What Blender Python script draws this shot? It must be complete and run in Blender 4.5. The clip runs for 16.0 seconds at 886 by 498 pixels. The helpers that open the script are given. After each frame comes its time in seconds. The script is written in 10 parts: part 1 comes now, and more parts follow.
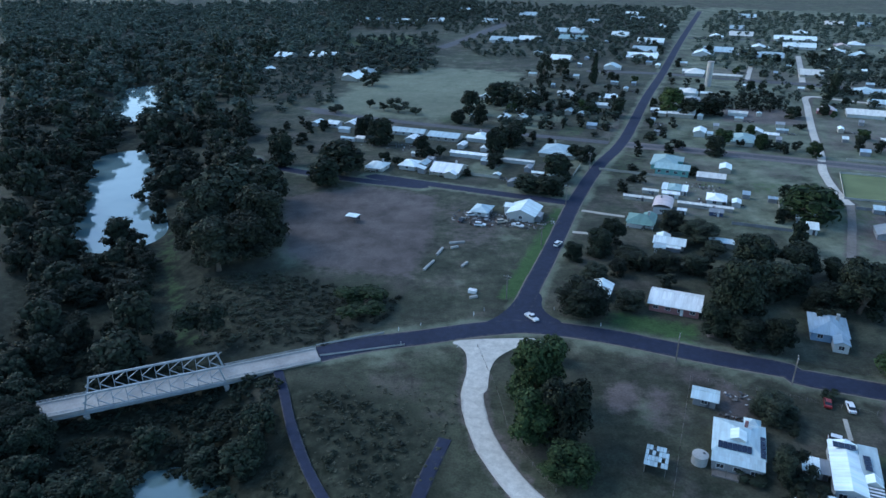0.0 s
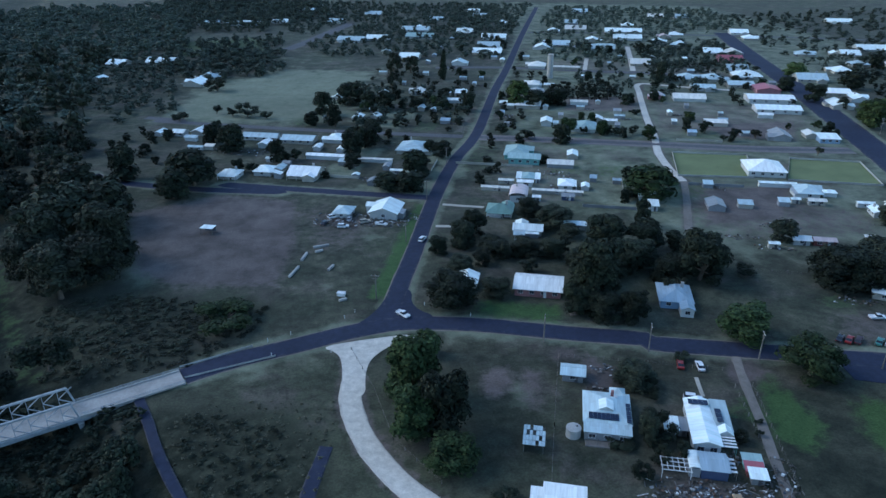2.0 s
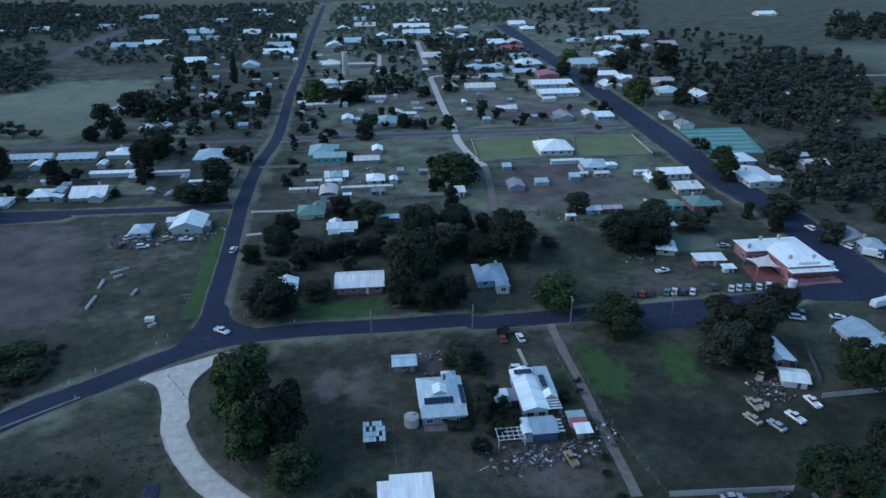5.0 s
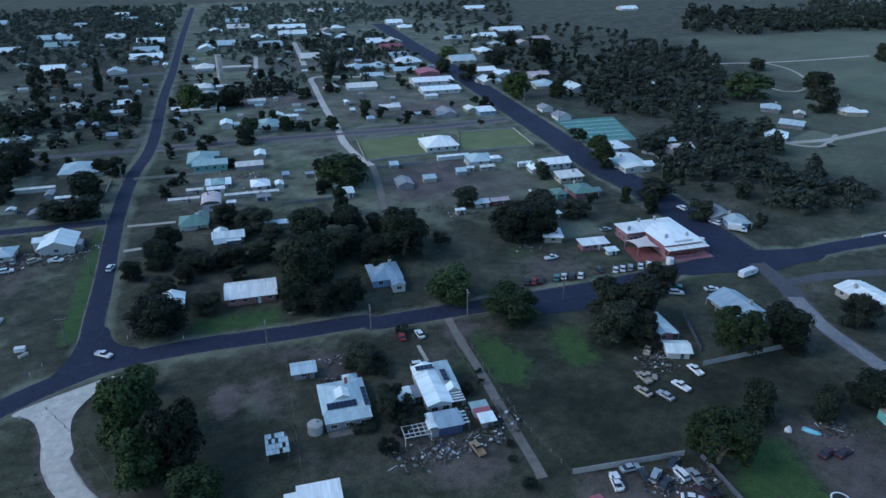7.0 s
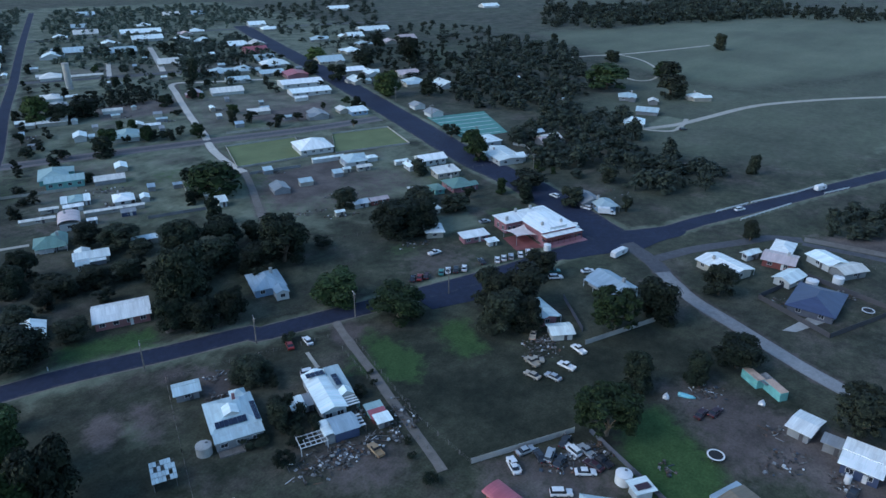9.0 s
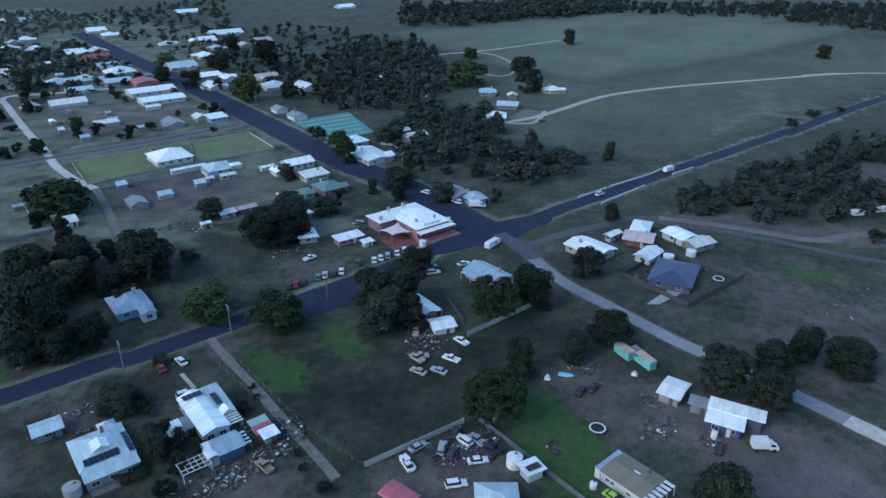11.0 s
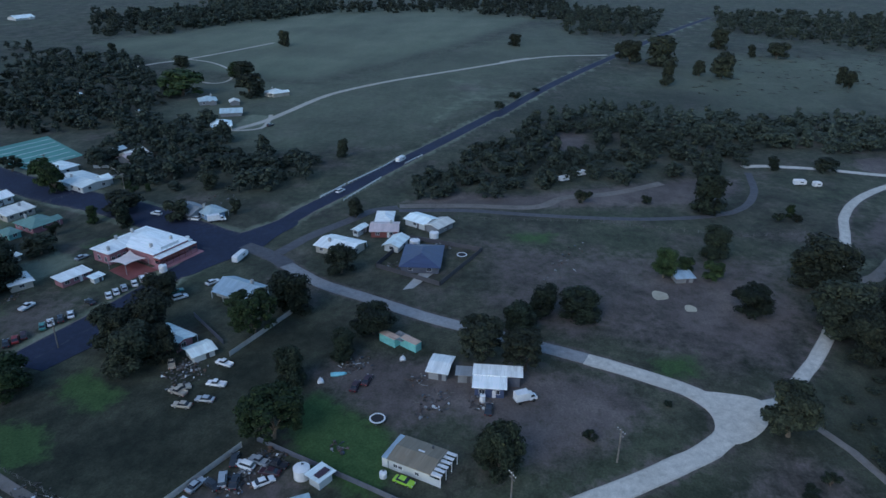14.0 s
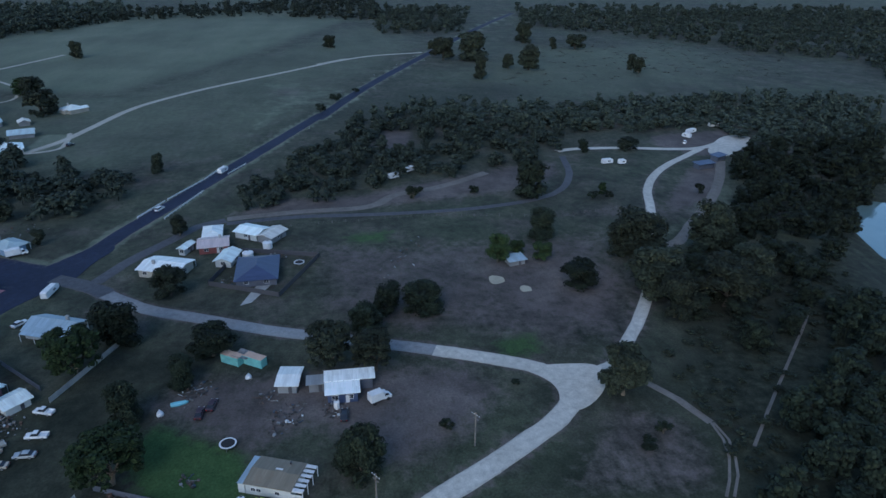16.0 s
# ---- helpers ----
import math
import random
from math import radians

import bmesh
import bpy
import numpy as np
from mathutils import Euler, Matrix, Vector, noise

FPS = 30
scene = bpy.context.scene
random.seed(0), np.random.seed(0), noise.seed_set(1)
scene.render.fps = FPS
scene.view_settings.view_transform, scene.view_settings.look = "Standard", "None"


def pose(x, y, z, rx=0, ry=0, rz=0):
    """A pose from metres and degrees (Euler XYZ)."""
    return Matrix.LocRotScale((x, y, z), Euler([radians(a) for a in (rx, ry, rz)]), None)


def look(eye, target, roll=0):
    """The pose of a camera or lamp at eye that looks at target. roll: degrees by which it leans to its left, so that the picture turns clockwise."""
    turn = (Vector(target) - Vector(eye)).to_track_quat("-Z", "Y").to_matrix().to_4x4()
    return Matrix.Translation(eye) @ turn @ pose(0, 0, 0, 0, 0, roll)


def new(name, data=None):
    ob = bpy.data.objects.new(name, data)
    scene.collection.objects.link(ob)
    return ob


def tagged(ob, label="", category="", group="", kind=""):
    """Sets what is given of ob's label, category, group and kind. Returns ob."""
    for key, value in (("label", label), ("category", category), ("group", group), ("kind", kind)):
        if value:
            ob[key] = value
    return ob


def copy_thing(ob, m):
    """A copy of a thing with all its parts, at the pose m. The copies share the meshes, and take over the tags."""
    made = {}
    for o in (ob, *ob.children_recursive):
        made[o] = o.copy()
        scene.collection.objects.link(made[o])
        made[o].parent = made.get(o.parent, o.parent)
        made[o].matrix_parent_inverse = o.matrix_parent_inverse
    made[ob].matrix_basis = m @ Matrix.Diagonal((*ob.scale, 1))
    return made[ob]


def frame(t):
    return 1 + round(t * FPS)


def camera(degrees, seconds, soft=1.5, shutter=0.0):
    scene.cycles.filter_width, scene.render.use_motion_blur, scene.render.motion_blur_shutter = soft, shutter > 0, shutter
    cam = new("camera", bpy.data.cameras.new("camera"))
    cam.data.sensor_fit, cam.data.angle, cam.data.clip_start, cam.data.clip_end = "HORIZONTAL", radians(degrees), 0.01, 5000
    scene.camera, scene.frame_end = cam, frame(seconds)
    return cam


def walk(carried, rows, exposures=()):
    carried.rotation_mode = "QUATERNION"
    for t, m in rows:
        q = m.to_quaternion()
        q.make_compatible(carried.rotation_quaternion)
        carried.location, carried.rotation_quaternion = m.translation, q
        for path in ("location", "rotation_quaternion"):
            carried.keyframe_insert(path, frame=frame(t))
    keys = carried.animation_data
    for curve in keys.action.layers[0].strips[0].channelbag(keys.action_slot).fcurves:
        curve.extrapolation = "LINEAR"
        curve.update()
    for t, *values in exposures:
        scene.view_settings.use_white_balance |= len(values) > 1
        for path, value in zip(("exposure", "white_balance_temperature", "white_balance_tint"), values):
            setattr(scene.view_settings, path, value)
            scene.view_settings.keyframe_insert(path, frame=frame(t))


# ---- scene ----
cam = camera(64.79, 16.0, soft=1.5)
# seconds, x, y, z, yaw, pitch, roll of the hovering camera as it turns
ROWS = [
    (0.0, 0.56, -0.54, 108.60, 0.09, -24.74, -0.31),
    (0.5, 0.51, -0.25, 108.45, -2.32, -24.76, -0.30),
    (1.0, 0.54, -0.00, 108.30, -5.32, -24.78, -0.26),
    (1.5, 0.60, 0.19, 108.12, -8.54, -24.80, -0.23),
    (2.0, 0.66, 0.33, 107.95, -12.01, -24.81, -0.19),
    (2.5, 0.69, 0.46, 107.75, -15.89, -24.82, -0.17),
    (3.0, 0.69, 0.67, 107.54, -19.96, -24.84, -0.18),
    (3.5, 0.70, 0.91, 107.34, -22.35, -24.86, -0.14),
    (4.0, 0.75, 1.14, 107.17, -24.95, -24.88, -0.14),
    (4.2, 0.77, 1.20, 107.11, -25.84, -24.88, -0.14),
    (6.3, 1.01, 1.60, 106.57, -33.60, -24.98, -0.06),
    (6.5, 1.03, 1.64, 106.53, -34.87, -24.96, -0.04),
    (7.0, 1.07, 1.74, 106.41, -38.14, -24.99, -0.03),
    (7.5, 1.12, 1.85, 106.31, -40.98, -25.01, -0.00),
    (8.0, 1.19, 1.93, 106.17, -43.87, -25.03, 0.05),
    (8.2, 1.23, 1.97, 106.11, -44.97, -25.02, 0.06),
    (10.3, 1.79, 2.47, 105.28, -55.04, -24.95, 0.19),
    (10.5, 1.82, 2.53, 105.21, -56.34, -24.93, 0.21),
    (11.0, 1.86, 2.71, 105.05, -59.92, -24.90, 0.29),
    (11.5, 1.85, 2.92, 104.95, -63.88, -24.88, 0.37),
    (12.0, 1.81, 3.15, 104.89, -67.34, -24.84, 0.43),
    (12.5, 1.82, 3.40, 104.84, -70.68, -24.82, 0.49),
    (13.0, 1.88, 3.60, 104.77, -74.30, -24.78, 0.53),
    (13.5, 2.03, 3.75, 104.65, -78.17, -24.73, 0.53),
    (14.0, 2.25, 3.86, 104.48, -82.41, -24.66, 0.47),
    (14.5, 2.49, 3.93, 104.30, -86.89, -24.60, 0.43),
    (15.0, 2.73, 3.98, 104.11, -90.93, -24.54, 0.39),
    (15.5, 2.93, 4.05, 103.96, -94.21, -24.51, 0.32),
    (16.0, 3.11, 4.09, 103.82, -97.03, -24.48, 0.29),
]
EXPOSURES = [(0.0, 1.5, 5550, 7.0), (4.0, 1.05, 5500, 7.0), (8.0, 1.05, 5550, 8.0), (10.5, 1.3, 5550, 8.0), (12.0, 0.98, 5550, 8.0), (13.5, 0.74, 5500, 9.0), (14.5, 0.84, 5450, 9.0), (16.0, 0.72, 5400, 9.0)]
walk(cam, [(t, pose(x, y, z, 90 + pitch, 0, yaw) @ pose(0, 0, 0, 0, 0, roll)) for t, x, y, z, yaw, pitch, roll in ROWS], EXPOSURES)

# ---------------------------------------------------------------- light: a clear dusk sky, no direct sun
world = bpy.data.worlds.new("dusk_sky")
scene.world = world
world.use_nodes = True
wn = world.node_tree
sky = wn.nodes.new("ShaderNodeTexSky")
sky.sky_type = "NISHITA"
sky.sun_disc = False
sky.sun_elevation, sky.sun_rotation = radians(14), radians(295)
sky.air_density, sky.dust_density, sky.ozone_density = 1.0, 0.6, 2.0
wn.links.new(sky.outputs[0], wn.nodes["Background"].inputs[0])
wn.nodes["Background"].inputs[1].default_value = 0.12
sun = new("sun", bpy.data.lights.new("sun", "SUN"))
sun.data.energy, sun.data.angle, sun.data.color = 0.5, radians(30), (1.0, 0.95, 0.9)
sun.matrix_world = look((0, 0, 0), (math.sin(radians(115)), math.cos(radians(115)), -0.9))


# ---------------------------------------------------------------- materials
def nodes_of(name):
    m = bpy.data.materials.new(name)
    m.use_nodes = True
    nt = m.node_tree
    return m, nt, nt.nodes["Principled BSDF"]


def noise_node(nt, scale, detail=4.0, rough=0.6, vec=None):
    n = nt.nodes.new("ShaderNodeTexNoise")
    n.inputs["Scale"].default_value, n.inputs["Detail"].default_value = scale, detail
    n.inputs["Roughness"].default_value = rough
    if vec is not None:
        nt.links.new(vec, n.inputs["Vector"])
    return n.outputs[0]


def ramp(nt, fac, lo, hi, a=0.3, b=0.7):
    """Maps fac from a..b to lo..hi."""
    n = nt.nodes.new("ShaderNodeMapRange")
    nt.links.new(fac, n.inputs[0])
    for i, v in zip((1, 2, 3, 4), (a, b, lo, hi)):
        n.inputs[i].default_value = v
    return n.outputs[0]


def mix(nt, fac, c1, c2, blend="MIX"):
    n = nt.nodes.new("ShaderNodeMix")
    n.data_type, n.blend_type = "RGBA", blend
    for sock, v in ((n.inputs[0], fac), (n.inputs[6], c1), (n.inputs[7], c2)):
        if isinstance(v, bpy.types.NodeSocket):
            nt.links.new(v, sock)
        elif isinstance(v, (int, float)):
            sock.default_value = v
        else:
            sock.default_value = (*v, 1)
    return n.outputs[2]


def times(nt, col, f):
    """Multiplies a colour by a grey value."""
    return mix(nt, 1.0, col, f, "MULTIPLY")


def place(nt):
    return nt.nodes.new("ShaderNodeNewGeometry").outputs["Position"]


def own(nt):
    return nt.nodes.new("ShaderNodeTexCoord").outputs["Object"]


def stretch(nt, vec, s):
    n = nt.nodes.new("ShaderNodeMapping")
    n.inputs["Scale"].default_value = s
    nt.links.new(vec, n.inputs[0])
    return n.outputs[0]


def bump(nt, bsdf, height, strength=0.3, dist=0.05):
    n = nt.nodes.new("ShaderNodeBump")
    n.inputs["Strength"].default_value, n.inputs["Distance"].default_value = strength, dist
    nt.links.new(height, n.inputs["Height"])
    nt.links.new(n.outputs[0], bsdf.inputs["Normal"])


def surface(name, color, rough=0.8, metal=0.0, var=0.25, big=0.3, fine=4.0, relief=0.2, rand=0.0, coat=None):
    """A plain weathered surface: two scales of stain, a little relief; rand varies it from thing to thing."""
    m, nt, b = nodes_of(name)
    p = place(nt)
    n1, n2 = noise_node(nt, big, 3.0, 0.6, p), noise_node(nt, fine, 4.0, 0.65, p)
    c = times(nt, color, ramp(nt, n1, 1 - var, 1 + var))
    c = times(nt, c, ramp(nt, n2, 1 - var * 0.6, 1 + var * 0.6))
    if rand:
        r = nt.nodes.new("ShaderNodeObjectInfo").outputs["Random"]
        c = times(nt, c, ramp(nt, r, 1 - rand, 1 + rand, 0, 1))
    nt.links.new(c, b.inputs["Base Color"])
    b.inputs["Roughness"].default_value, b.inputs["Metallic"].default_value = rough, metal
    if relief:
        bump(nt, b, n2, relief, 0.04)
    return m


def sheet_metal(name, color, rough=0.45, rust=0.25):
    """Ribbed painted or zinc roof sheet with streaks down the fall and a few rusty sheets."""
    m, nt, b = nodes_of(name)
    o = own(nt)
    ribs = nt.nodes.new("ShaderNodeTexWave")
    ribs.inputs["Scale"].default_value, ribs.inputs["Distortion"].default_value = 1.05, 0.0
    nt.links.new(o, ribs.inputs["Vector"])
    streak = noise_node(nt, 1.0, 4.0, 0.7, stretch(nt, o, (1.6, 0.16, 0.16)))
    blot = noise_node(nt, 0.35, 3.0, 0.6, place(nt))
    sheets = nt.nodes.new("ShaderNodeTexWhiteNoise")
    snap = nt.nodes.new("ShaderNodeVectorMath")
    snap.operation = "SNAP"
    nt.links.new(o, snap.inputs[0])
    snap.inputs[1].default_value = (0.8, 3.2, 50.0)
    nt.links.new(snap.outputs[0], sheets.inputs["Vector"])
    c = times(nt, color, ramp(nt, sheets.outputs["Value"], 0.9, 1.06, 0, 1))
    c = times(nt, c, ramp(nt, streak, 0.8, 1.08))
    c = mix(nt, ramp(nt, blot, 0, rust, 0.58, 0.8), c, (0.2, 0.12, 0.08))
    r = nt.nodes.new("ShaderNodeObjectInfo").outputs["Random"]
    c = times(nt, c, ramp(nt, r, 0.84, 1.08, 0, 1))
    nt.links.new(c, b.inputs["Base Color"])
    b.inputs["Roughness"].default_value = rough
    bump(nt, b, ribs.outputs[1], 0.35, 0.02)
    return m


def leaves(name, dark, light):
    m, nt, b = nodes_of(name)
    isl = nt.nodes.new("ShaderNodeNewGeometry").outputs["Random Per Island"]
    n = noise_node(nt, 0.35, 3.0, 0.6, place(nt))
    c = mix(nt, ramp(nt, isl, 0, 1, 0, 1), dark, light)
    c = times(nt, c, ramp(nt, n, 0.6, 1.4))
    r = nt.nodes.new("ShaderNodeObjectInfo").outputs["Random"]
    c = times(nt, c, ramp(nt, r, 0.65, 1.3, 0, 1))
    nt.links.new(c, b.inputs["Base Color"])
    b.inputs["Roughness"].default_value, b.inputs["Specular IOR Level"].default_value = 0.8, 0.12
    soft_sheen(b, 0.035)
    return m


def soft_sheen(b, weight, rough=0.55):
    """Sheen of fine blades and leaf hairs at flat angles, tinted blue to imitate distance haze."""
    b.inputs["Sheen Weight"].default_value, b.inputs["Sheen Roughness"].default_value = weight, rough
    b.inputs["Sheen Tint"].default_value = (0.78, 0.9, 1.0, 1)


def plain(name, color, rough=0.4, metal=0.0, rand=0.0):
    return surface(name, color, rough, metal, 0.08, 0.8, 8.0, 0.0, rand)


def make_ground():
    """Dry pasture with bare soil, lush patches and pale worn patches, laid out by the sheet's own cover layers."""
    m, nt, b = nodes_of("pasture")
    p = place(nt)
    def layer(n):
        a = nt.nodes.new("ShaderNodeAttribute")
        a.attribute_name = n
        return a.outputs["Fac"]
    n0, n1, n2, n3 = (noise_node(nt, s, 5.0, 0.62, p) for s in (0.012, 0.075, 0.33, 1.7))
    grass = mix(nt, ramp(nt, n1, 0, 1), (0.038, 0.042, 0.029), (0.078, 0.077, 0.055))
    grass = mix(nt, ramp(nt, n0, 0, 0.6, 0.4, 0.65), grass, (0.044, 0.056, 0.031))
    n4, n5 = noise_node(nt, 0.045, 6.0, 0.66, p), noise_node(nt, 0.11, 6.0, 0.7, stretch(nt, p, (1.0, 1.0, 1.0)))
    grass = mix(nt, ramp(nt, n4, 0, 0.75, 0.52, 0.66), grass, (0.094, 0.082, 0.070))
    grass = mix(nt, ramp(nt, n5, 0, 0.8, 0.54, 0.68), grass, (0.030, 0.036, 0.021))
    tuft = ramp(nt, n2, 0.66, 1.34)
    dirt = mix(nt, ramp(nt, n1, 0, 1), (0.082, 0.069, 0.064), (0.140, 0.117, 0.109))
    lush = mix(nt, ramp(nt, n2, 0, 1), (0.034, 0.070, 0.022), (0.062, 0.108, 0.036))
    pale = mix(nt, ramp(nt, n1, 0, 1), (0.128, 0.148, 0.100), (0.180, 0.196, 0.142))
    scrub = mix(nt, ramp(nt, n2, 0, 1), (0.017, 0.022, 0.013), (0.042, 0.045, 0.030))
    def soft(name, edge=n2):
        s = nt.nodes.new("ShaderNodeMath")
        s.operation = "ADD"
        nt.links.new(layer(name), s.inputs[0])
        nt.links.new(ramp(nt, edge, -0.26, 0.26, 0.25, 0.75), s.inputs[1])
        return ramp(nt, s.outputs[0], 0, 1, 0.3, 0.7)
    sward = mix(nt, ramp(nt, n1, 0, 1), (0.021, 0.026, 0.017), (0.046, 0.049, 0.033))
    c = mix(nt, soft("sward", n1), grass, sward)
    c = mix(nt, soft("scrub"), c, scrub)
    c = times(nt, c, tuft)
    c = times(nt, c, ramp(nt, n3, 0.7, 1.3))
    c = times(nt, c, ramp(nt, n1, 0.74, 1.26))
    n6 = noise_node(nt, 0.02, 4.0, 0.55, stretch(nt, p, (0.4, 1.6, 1.0)))
    mown = mix(nt, ramp(nt, n6, 0, 1), (0.092, 0.108, 0.070), (0.132, 0.146, 0.100))
    c = mix(nt, layer("field"), c, times(nt, mown, ramp(nt, n2, 0.88, 1.12)))
    c = mix(nt, soft("pale", n1), c, times(nt, times(nt, pale, ramp(nt, n2, 0.86, 1.14)), ramp(nt, n3, 0.84, 1.16)))
    clods = times(nt, times(nt, dirt, ramp(nt, n3, 0.78, 1.22)), ramp(nt, n5, 1.15, 0.72, 0.42, 0.66))
    c = mix(nt, soft("dirt"), c, clods)
    c = mix(nt, soft("lush"), c, times(nt, lush, ramp(nt, n3, 0.7, 1.3)))
    c = times(nt, c, ramp(nt, n0, 0.82, 1.18, 0.35, 0.65))
    nt.links.new(c, b.inputs["Base Color"])
    b.inputs["Roughness"].default_value, b.inputs["Specular IOR Level"].default_value = 0.95, 0.1
    soft_sheen(b, 0.045)
    bump(nt, b, n3, 0.3, 0.2)
    return m


def make_road(name, c1, c2, rough=0.85, centre=True):
    """A road surface with worn lanes, patches and a ragged, dusty edge."""
    m, nt, b = nodes_of(name)
    p = place(nt)
    n1, n2, n3 = noise_node(nt, 0.05, 4, 0.6, p), noise_node(nt, 0.5, 4, 0.65, p), noise_node(nt, 5.0, 3, 0.7, p)
    c = mix(nt, ramp(nt, n1, 0, 1), c1, c2)
    a = nt.nodes.new("ShaderNodeAttribute")
    a.attribute_name = "side"
    wear = nt.nodes.new("ShaderNodeMath")
    wear.operation = "ADD"
    nt.links.new(a.outputs["Fac"], wear.inputs[0])
    nt.links.new(ramp(nt, n2, -0.25, 0.25), wear.inputs[1])
    c = times(nt, c, ramp(nt, n2, 0.8, 1.2))
    c = times(nt, c, ramp(nt, n3, 0.85, 1.15))
    if centre:
        c = mix(nt, ramp(nt, wear.outputs[0], 0, 0.7, 0.74, 1.15), c, (0.10, 0.092, 0.08))
    nt.links.new(c, b.inputs["Base Color"])
    b.inputs["Roughness"].default_value, b.inputs["Specular IOR Level"].default_value = rough, 0.3
    bump(nt, b, n3, 0.2, 0.02)
    return m


